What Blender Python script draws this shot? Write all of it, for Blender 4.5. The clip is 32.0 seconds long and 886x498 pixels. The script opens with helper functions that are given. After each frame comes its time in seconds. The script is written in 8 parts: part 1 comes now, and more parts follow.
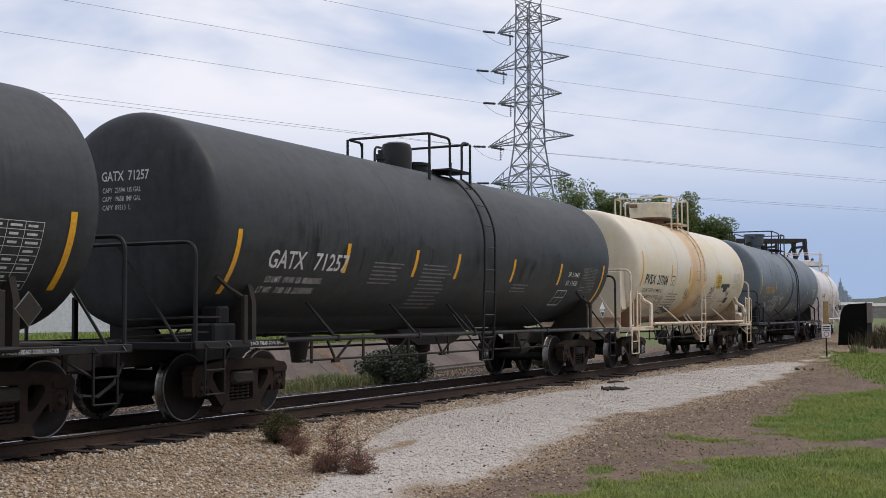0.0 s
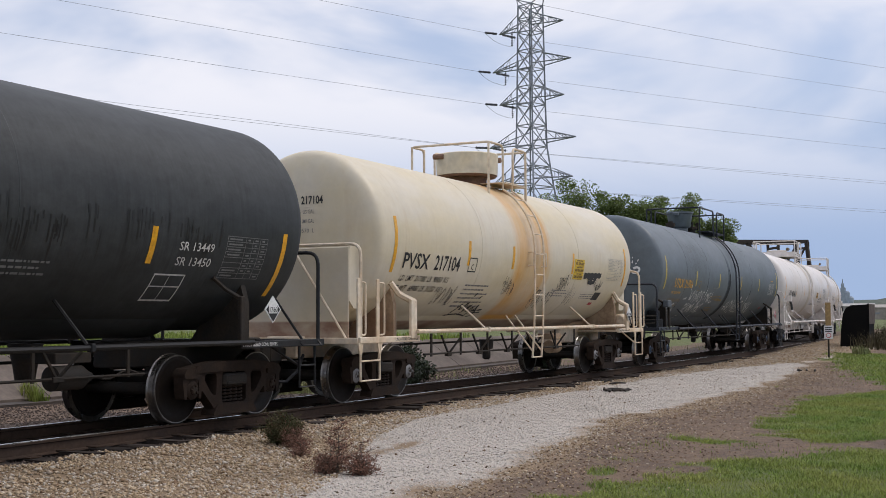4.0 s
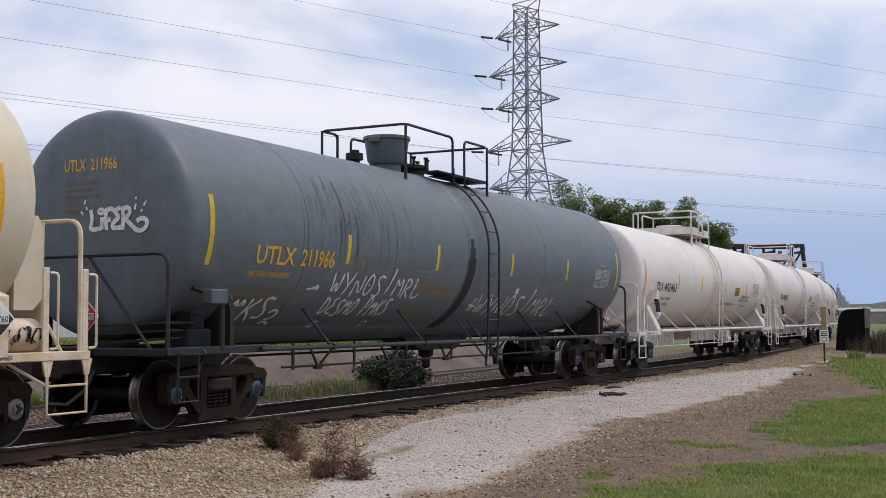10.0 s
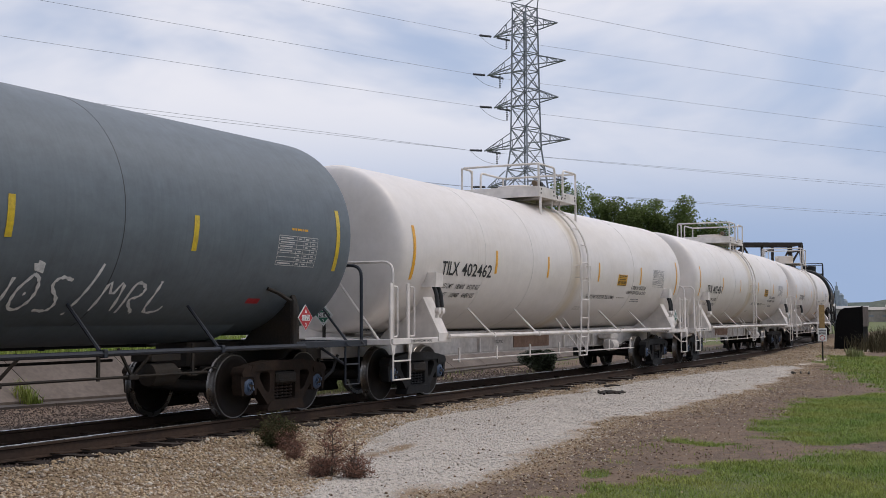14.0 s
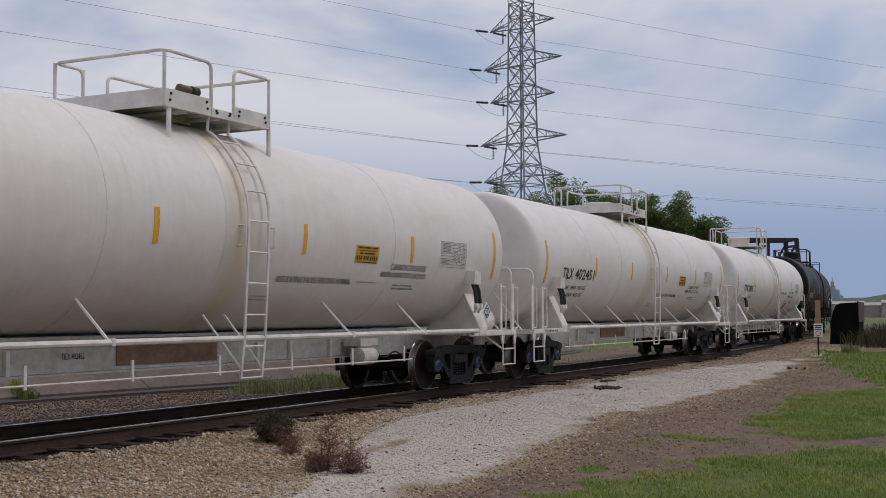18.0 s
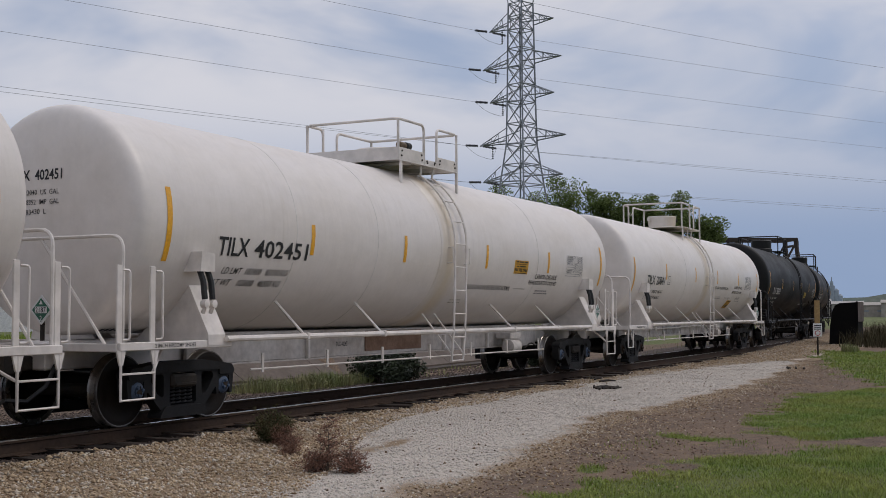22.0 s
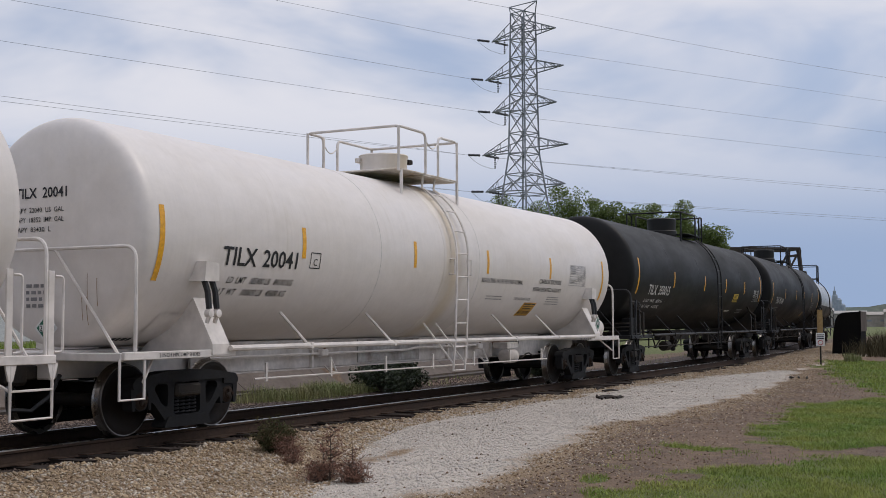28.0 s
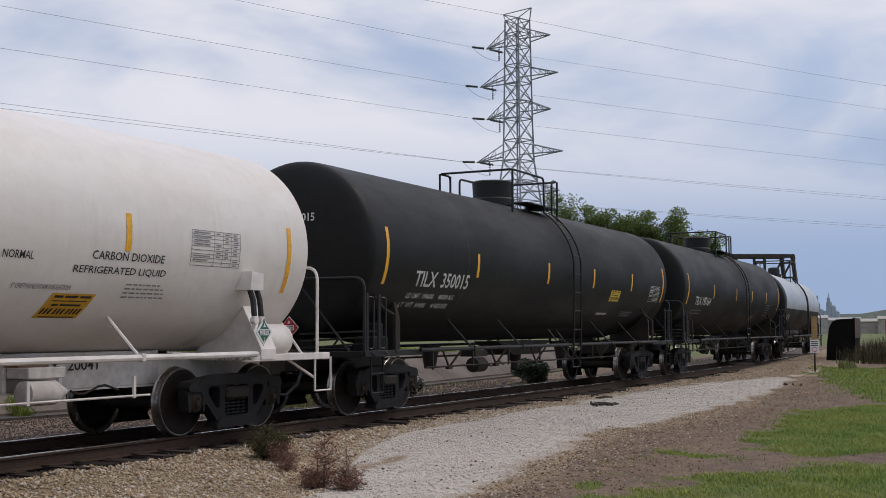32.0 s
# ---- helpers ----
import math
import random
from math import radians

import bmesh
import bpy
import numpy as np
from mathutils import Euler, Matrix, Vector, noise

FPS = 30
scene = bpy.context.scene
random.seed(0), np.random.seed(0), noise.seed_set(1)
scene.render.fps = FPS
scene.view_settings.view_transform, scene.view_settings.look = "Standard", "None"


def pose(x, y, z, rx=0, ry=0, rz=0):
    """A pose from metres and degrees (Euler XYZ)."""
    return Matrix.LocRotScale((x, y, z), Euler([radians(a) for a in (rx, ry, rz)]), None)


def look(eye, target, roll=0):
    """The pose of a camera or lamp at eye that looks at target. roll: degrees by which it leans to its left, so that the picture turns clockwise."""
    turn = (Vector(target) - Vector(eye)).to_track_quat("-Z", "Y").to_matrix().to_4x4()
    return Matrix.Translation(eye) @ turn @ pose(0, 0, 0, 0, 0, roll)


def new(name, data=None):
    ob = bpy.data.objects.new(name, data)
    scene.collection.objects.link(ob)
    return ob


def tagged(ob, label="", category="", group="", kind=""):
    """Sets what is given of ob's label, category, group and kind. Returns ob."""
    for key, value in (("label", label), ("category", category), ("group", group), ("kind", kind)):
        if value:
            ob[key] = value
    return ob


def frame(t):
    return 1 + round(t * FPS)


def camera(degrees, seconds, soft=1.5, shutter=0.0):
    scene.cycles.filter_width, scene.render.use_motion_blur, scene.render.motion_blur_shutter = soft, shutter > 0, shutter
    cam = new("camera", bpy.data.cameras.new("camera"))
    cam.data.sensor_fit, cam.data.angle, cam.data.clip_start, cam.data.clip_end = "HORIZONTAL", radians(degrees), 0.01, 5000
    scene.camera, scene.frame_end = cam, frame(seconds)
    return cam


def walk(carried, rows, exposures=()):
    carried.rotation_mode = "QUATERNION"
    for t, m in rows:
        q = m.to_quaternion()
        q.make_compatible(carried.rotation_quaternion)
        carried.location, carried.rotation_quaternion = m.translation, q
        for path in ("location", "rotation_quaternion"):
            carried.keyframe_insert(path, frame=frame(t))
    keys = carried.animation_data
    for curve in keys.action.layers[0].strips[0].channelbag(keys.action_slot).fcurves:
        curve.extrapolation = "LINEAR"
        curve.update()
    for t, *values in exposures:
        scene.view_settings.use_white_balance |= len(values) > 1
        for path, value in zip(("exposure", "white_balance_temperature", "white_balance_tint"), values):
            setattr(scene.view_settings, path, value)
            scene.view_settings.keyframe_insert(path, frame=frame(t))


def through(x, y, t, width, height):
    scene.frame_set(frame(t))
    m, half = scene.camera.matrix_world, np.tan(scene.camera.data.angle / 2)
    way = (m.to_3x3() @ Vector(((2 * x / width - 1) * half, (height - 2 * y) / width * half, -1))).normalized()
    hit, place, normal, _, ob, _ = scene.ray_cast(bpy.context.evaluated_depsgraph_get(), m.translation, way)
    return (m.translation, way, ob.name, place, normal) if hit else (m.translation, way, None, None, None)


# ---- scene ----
# Metres; X runs along the track away from the viewer, Y across it, z = 0 is the top of the rail.
cam = camera(40.28, 32.0, soft=0.78)
EYE = Vector((0, -11.418, 1.414))


def aim(yaw, pitch):
    a, b = radians(yaw), radians(pitch)
    way = Vector((math.cos(a) * math.cos(b), math.sin(a) * math.cos(b), math.sin(b)))
    return look(EYE, EYE + way, -0.263)


# seconds, heading from the track's direction, tilt
AIMS = [
    (0, 27.122, 3.134), (0.5, 27.164, 3.126), (1, 27.195, 3.12), (1.5, 27.201, 3.128), (2, 27.219, 3.127), (2.5, 27.231,
    3.133), (3, 27.24, 3.15), (3.5, 27.236, 3.169), (5.5, 27.143, 3.253), (6, 27.137, 3.268), (6.5, 27.127, 3.304), (7,
    27.116, 3.334), (7.5, 27.094, 3.342), (8, 27.082, 3.351), (8.5, 27.08, 3.383), (9, 27.059, 3.411), (9.5, 27.03, 3.406),
    (10, 27.022, 3.388), (10.5, 27.023, 3.376), (11, 27.029, 3.359), (11.5, 27.039, 3.364), (12, 27.048, 3.371), (12.5,
    27.059, 3.361), (13, 27.035, 3.364), (13.5, 26.985, 3.342), (14, 26.949, 3.311), (14.5, 26.939, 3.295), (16.5, 26.793,
    3.171), (17, 26.778, 3.142), (17.5, 26.776, 3.11), (18, 26.776, 3.091), (18.5, 26.769, 3.056), (19, 26.769, 3.028),
    (19.5, 26.776, 3.035), (20, 26.789, 3.059), (20.5, 26.777, 3.094), (21, 26.757, 3.117), (21.5, 26.74, 3.104), (22,
    26.748, 3.083), (22.5, 26.76, 3.055), (23, 26.776, 3.008), (23.5, 26.802, 2.954), (24, 26.824, 2.937), (24.5, 26.851,
    2.99), (25, 26.898, 3.113), (25.5, 26.955, 3.203), (27.5, 26.885, 3.513), (28, 26.86, 3.533), (28.5, 26.836, 3.568),
    (29, 26.794, 3.605), (29.5, 26.751, 3.66), (30, 26.712, 3.703), (30.5, 26.67, 3.758), (31, 26.632, 3.825), (31.5,
    26.605, 3.859), (32, 26.6, 3.853)
]
walk(cam, [(t, aim(a, b)) for t, a, b in AIMS],
     exposures=[(0, 0.15), (3.5, 0.15), (6, 0.02), (7, -0.04), (8, 0.1), (9, 0.13), (12, 0.22), (13, 0.2), (14, 0.02), (14.5, -0.02), (16.5, -0.2), (19, -0.31), (23, -0.31), (25.5, -0.26), (28, -0.1), (31, -0.16), (32, -0.05)])


# ---- light: bright overcast sky with broken cloud, soft sun behind thin cloud ----
SUN_UP, SUN_TURN = 54, 140
world = bpy.data.worlds.new("sky")
scene.world = world
world.use_nodes = True
wn, wl = world.node_tree.nodes, world.node_tree.links
wn.clear()
w_out = wn.new("ShaderNodeOutputWorld")
w_bg = wn.new("ShaderNodeBackground")
w_bg.inputs["Strength"].default_value = 1.0
w_sky = wn.new("ShaderNodeTexSky")
w_sky.sky_type = "NISHITA"
w_sky.sun_disc = False
w_sky.sun_elevation, w_sky.sun_rotation = radians(SUN_UP), radians(SUN_TURN)
w_sky.dust_density, w_sky.ozone_density, w_sky.air_density = 0.3, 1.6, 1.1
w_dim = wn.new("ShaderNodeVectorMath")
w_dim.operation = "MULTIPLY"
w_dim.inputs[1].default_value = (0.156, 0.129, 0.126)
wl.new(w_sky.outputs[0], w_dim.inputs[0])
w_co = wn.new("ShaderNodeTexCoord")
w_map = wn.new("ShaderNodeMapping")
w_map.inputs["Scale"].default_value = (1.2, 1.2, 3.4)
w_map.inputs["Rotation"].default_value = (0.10, 0.16, 1.7)
wl.new(w_co.outputs["Generated"], w_map.inputs["Vector"])
w_no = wn.new("ShaderNodeTexNoise")
w_no.inputs["Scale"].default_value, w_no.inputs["Detail"].default_value, w_no.inputs["Roughness"].default_value = 2.6, 5, 0.5
w_no.inputs["Distortion"].default_value = 0.35
wl.new(w_map.outputs[0], w_no.inputs["Vector"])
w_ramp = wn.new("ShaderNodeValToRGB")
w_ramp.color_ramp.interpolation = "EASE"
w_ramp.color_ramp.elements[0].position, w_ramp.color_ramp.elements[0].color = 0.33, (0.15, 0.15, 0.15, 1)
w_ramp.color_ramp.elements[1].position, w_ramp.color_ramp.elements[1].color = 0.57, (0.97, 0.97, 0.97, 1)
wl.new(w_no.outputs["Fac"], w_ramp.inputs[0])
w_mix = wn.new("ShaderNodeMix")
w_mix.data_type = "RGBA"
w_mix.inputs["B"].default_value = (0.805, 0.805, 0.875, 1)
w_sep = wn.new("ShaderNodeSeparateXYZ")
wl.new(w_co.outputs["Generated"], w_sep.inputs[0])
w_low = wn.new("ShaderNodeMapRange")
w_low.interpolation_type = "SMOOTHSTEP"
w_low.inputs[1].default_value, w_low.inputs[2].default_value, w_low.inputs[3].default_value, w_low.inputs[4].default_value = 0.05, 0.19, 0.06, 1.0
wl.new(w_sep.outputs["Z"], w_low.inputs[0])
w_thin = wn.new("ShaderNodeMath")
w_thin.operation = "MULTIPLY"
wl.new(w_ramp.outputs[0], w_thin.inputs[0])
wl.new(w_low.outputs[0], w_thin.inputs[1])
wl.new(w_thin.outputs[0], w_mix.inputs["Factor"])
# haze low over the horizon, and cloud that grows brighter towards the zenith
w_fog = wn.new("ShaderNodeMapRange")
w_fog.interpolation_type = "SMOOTHSTEP"
w_fog.inputs[1].default_value, w_fog.inputs[2].default_value, w_fog.inputs[3].default_value, w_fog.inputs[4].default_value = 0.06, 0.42, 1.0, 0.0
wl.new(w_sep.outputs["Z"], w_fog.inputs[0])
w_haze = wn.new("ShaderNodeMix")
w_haze.data_type = "RGBA"
w_haze.inputs["B"].default_value = (0.315, 0.425, 0.645, 1)
wl.new(w_fog.outputs[0], w_haze.inputs["Factor"])
wl.new(w_dim.outputs[0], w_haze.inputs["A"])
wl.new(w_haze.outputs["Result"], w_mix.inputs["A"])
w_top = wn.new("ShaderNodeMapRange")
w_top.interpolation_type = "SMOOTHSTEP"
w_top.inputs[1].default_value, w_top.inputs[2].default_value, w_top.inputs[3].default_value, w_top.inputs[4].default_value = 0.30, 0.95, 1.0, 1.65
wl.new(w_sep.outputs["Z"], w_top.inputs[0])
wl.new(w_top.outputs[0], w_bg.inputs["Strength"])
wl.new(w_mix.outputs["Result"], w_bg.inputs["Color"])
wl.new(w_bg.outputs[0], w_out.inputs[0])

sun = new("sun", bpy.data.lights.new("sun", "SUN"))
sun.data.energy, sun.data.angle, sun.data.color = 1.05, radians(14), (1.0, 0.92, 0.82)
a_sun, e_sun = radians(90 - SUN_TURN), radians(SUN_UP)
sun.matrix_world = look((0, 0, 30), Vector((0, 0, 30)) - Vector((math.cos(a_sun) * math.cos(e_sun), math.sin(a_sun) * math.cos(e_sun), math.sin(e_sun))))


# ---- materials ----
def nodes_of(name):
    m = bpy.data.materials.new(name)
    m.use_nodes = True
    n = m.node_tree.nodes
    return m, n, m.node_tree.links, n["Principled BSDF"]


def noise_of(n, l, vec, scale, detail=4, rough=0.55):
    t = n.new("ShaderNodeTexNoise")
    t.inputs["Scale"].default_value, t.inputs["Detail"].default_value, t.inputs["Roughness"].default_value = scale, detail, rough
    l.new(vec, t.inputs["Vector"])
    return t.outputs["Fac"]


def ramp_of(n, l, fac, a, b, lo=0.0, hi=1.0):
    r = n.new("ShaderNodeMapRange")
    r.inputs[1].default_value, r.inputs[2].default_value, r.inputs[3].default_value, r.inputs[4].default_value = a, b, lo, hi
    l.new(fac, r.inputs[0])
    return r.outputs[0]


def blend(n, l, fac, a, b, mode="MIX"):
    x = n.new("ShaderNodeMix")
    x.data_type, x.blend_type = "RGBA", mode
    for sock, v in (("A", a), ("B", b)):
        if isinstance(v, tuple):
            x.inputs[sock].default_value = (*v[:3], 1)
        else:
            l.new(v, x.inputs[sock])
    if isinstance(fac, float):
        x.inputs["Factor"].default_value = fac
    else:
        l.new(fac, x.inputs["Factor"])
    return x.outputs["Result"]


def scaled(n, l, vec, s):
    x = n.new("ShaderNodeMapping")
    x.inputs["Scale"].default_value = s
    l.new(vec, x.inputs["Vector"])
    return x.outputs[0]


def times(n, l, a, b, op="MULTIPLY"):
    x = n.new("ShaderNodeMath")
    x.operation = op
    for i, v in enumerate((a, b)):
        if isinstance(v, (int, float)):
            x.inputs[i].default_value = v
        else:
            l.new(v, x.inputs[i])
    return x.outputs[0]


def relief(n, l, fac, bsdf, strength, dist=0.01):
    b = n.new("ShaderNodeBump")
    b.inputs["Strength"].default_value, b.inputs["Distance"].default_value = strength, dist
    l.new(fac, b.inputs["Height"])
    l.new(b.outputs[0], bsdf.inputs["Normal"])


def mat(name, colour, rough=0.6, metal=0.0, other=None, big=1.2, fine=25.0, amount=0.6, bump=0.15, island=False, obj=False, spread=(0.55, 1.35), shine=0.5, through=0.0):
    """Plain surface with variation at two scales."""
    m, n, l, b = nodes_of(name)
    co = n.new("ShaderNodeTexCoord").outputs["Object"]
    other = other or tuple(c * 0.7 for c in colour)
    f1 = ramp_of(n, l, noise_of(n, l, co, big), 0.35, 0.68)
    f2 = ramp_of(n, l, noise_of(n, l, co, fine, 5), 0.3, 0.75, 0.78, 1.15)
    c = blend(n, l, times(n, l, f1, amount), colour, other)
    if island or obj:
        src = n.new("ShaderNodeNewGeometry").outputs["Random Per Island"] if island else n.new("ShaderNodeObjectInfo").outputs["Random"]
        c = blend(n, l, 1.0, c, ramp_of(n, l, src, 0, 1, *spread), "MULTIPLY")
    c = blend(n, l, 1.0, c, f2, "MULTIPLY")
    l.new(c, b.inputs["Base Color"])
    l.new(ramp_of(n, l, f1, 0, 1, max(0.05, rough - 0.08), min(1, rough + 0.1)), b.inputs["Roughness"])
    b.inputs["Metallic"].default_value = metal
    b.inputs["Specular IOR Level"].default_value = shine
    if bump:
        relief(n, l, noise_of(n, l, co, fine * 2, 4), b, bump)
    if through:
        tr, mx = n.new("ShaderNodeBsdfTranslucent"), n.new("ShaderNodeMixShader")
        l.new(c, tr.inputs["Color"])
        mx.inputs[0].default_value = through
        l.new(b.outputs[0], mx.inputs[1])
        l.new(tr.outputs[0], mx.inputs[2])
        l.new(mx.outputs[0], n["Material Output"].inputs["Surface"])
    return m


def tank_paint(name, colour, stain, grime=0.4, rough=0.45, streak=0.5, rust=None, faded=None, rust_colour=(0.50, 0.23, 0.05), rust_low=None, shine=0.5, mottle=(0.93, 1.05)):
    """Sprayed paint on a tank: dusty drifts, rain streaks that run down, specks; a rust-stained girth band where rust is given."""
    m, n, l, b = nodes_of(name)
    co = n.new("ShaderNodeTexCoord").outputs["Object"]
    drift = ramp_of(n, l, noise_of(n, l, scaled(n, l, co, (0.35, 0.9, 0.9)), 1.0, 6, 0.6), 0.38, 0.72)
    runs = ramp_of(n, l, noise_of(n, l, scaled(n, l, co, (7, 2.0, 0.35)), 1.6, 5, 0.6), 0.52, 0.78)
    runs = times(n, l, runs, ramp_of(n, l, noise_of(n, l, scaled(n, l, co, (0.6, 0.6, 0.6)), 1.3, 3), 0.4, 0.65))
    speck = ramp_of(n, l, noise_of(n, l, co, 38, 3, 0.6), 0.68, 0.78)
    c = blend(n, l, times(n, l, drift, grime), colour, faded or tuple(0.78 * x + 0.22 * y for x, y in zip(colour, stain)))
    c = blend(n, l, times(n, l, runs, streak), c, stain)
    c = blend(n, l, times(n, l, speck, 0.25), c, stain)
    if rust:
        x0, half = rust
        sep = n.new("ShaderNodeSeparateXYZ")
        l.new(co, sep.inputs[0])
        d = times(n, l, sep.outputs[0], x0, "SUBTRACT")
        ab = n.new("ShaderNodeMath")
        ab.operation = "ABSOLUTE"
        l.new(d, ab.inputs[0])
        wob = times(n, l, noise_of(n, l, scaled(n, l, co, (3, 1, 0.5)), 2.2, 5), 0.5)
        edge = ramp_of(n, l, noise_of(n, l, scaled(n, l, co, (3.5, 1.4, 0.5)), 1.5, 5), 0.35, 0.7, 0.55, 1.0)
        if rust_low is None:
            band = ramp_of(n, l, times(n, l, ab.outputs[0], wob, "ADD"), 0.3, 0.3 + half, 1.0, 0.0)
            c = blend(n, l, times(n, l, band, edge), c, rust_colour)
        else:
            # a wide run of rust from the deck, strongest at its two sides, caught on a ledge low on the tank
            far = times(n, l, ab.outputs[0], times(n, l, wob, 0.8), "ADD")
            band = ramp_of(n, l, far, half - 0.05, half + 0.32, 1.0, 0.0)
            rims = ramp_of(n, l, far, half - 0.6, half - 0.05, 0.48, 1.0)
            low = ramp_of(n, l, times(n, l, sep.outputs[2], times(n, l, wob, 0.12), "SUBTRACT"), rust_low - 0.12, rust_low - 0.08)
            ledge = ramp_of(n, l, sep.outputs[2], rust_low, rust_low + 0.10, 1.0, 0.0)
            k = n.new("ShaderNodeMath")
            k.operation = "MAXIMUM"
            l.new(times(n, l, rims, edge), k.inputs[0])
            l.new(ledge, k.inputs[1])
            c = blend(n, l, times(n, l, times(n, l, band, low), k.outputs[0]), c, rust_colour)
            # bare belly sheet below the ledge, rusted in patches
            belly = ramp_of(n, l, sep.outputs[2], rust_low - 0.10, rust_low - 0.07, 1.0, 0.0)
            patch = ramp_of(n, l, noise_of(n, l, scaled(n, l, co, (0.9, 1.2, 2.0)), 1.6, 6), 0.32, 0.62, 0.35, 0.95)
            c = blend(n, l, times(n, l, belly, patch), c, (0.235, 0.125, 0.080))
    # blotches and fine vertical rain marks over all of it
    blot = noise_of(n, l, scaled(n, l, co, (1.6, 2.2, 2.2)), 1.9, 9, 0.72)
    rain = noise_of(n, l, scaled(n, l, co, (16, 3.0, 0.6)), 1.5, 4, 0.6)
    c = blend(n, l, 1.0, c, ramp_of(n, l, times(n, l, blot, times(n, l, rain, 0.35), "ADD"), 0.45, 0.90, *mottle), "MULTIPLY")
    l.new(c, b.inputs["Base Color"])
    l.new(ramp_of(n, l, drift, 0, 1, rough - 0.06, rough + 0.14), b.inputs["Roughness"])
    b.inputs["Specular IOR Level"].default_value = shine
    relief(n, l, noise_of(n, l, co, 3.0, 3), b, 0.08, 0.03)
    return m


def stone_mat(name, colours):
    """Mixed stones: each takes one of a few colours, with a little grain."""
    m, n, l, b = nodes_of(name)
    co = n.new("ShaderNodeTexCoord").outputs["Object"]
    r = n.new("ShaderNodeValToRGB")
    r.color_ramp.interpolation = "LINEAR"
    els = r.color_ramp.elements
    for k in range(len(colours) - 2):
        els.new(0.5)
    for k, c in enumerate(colours):
        els[k].position, els[k].color = k / (len(colours) - 1), (*c, 1)
    l.new(n.new("ShaderNodeNewGeometry").outputs["Random Per Island"], r.inputs[0])
    c = blend(n, l, 1.0, r.outputs[0], ramp_of(n, l, noise_of(n, l, co, 45, 4), 0.3, 0.7, 0.75, 1.2), "MULTIPLY")
    c = blend(n, l, 1.0, c, ramp_of(n, l, noise_of(n, l, co, 0.8, 4), 0.3, 0.7, 0.82, 1.12), "MULTIPLY")
    l.new(c, b.inputs["Base Color"])
    b.inputs["Roughness"].default_value = 0.9
    b.inputs["Specular IOR Level"].default_value = 0.2
    return m


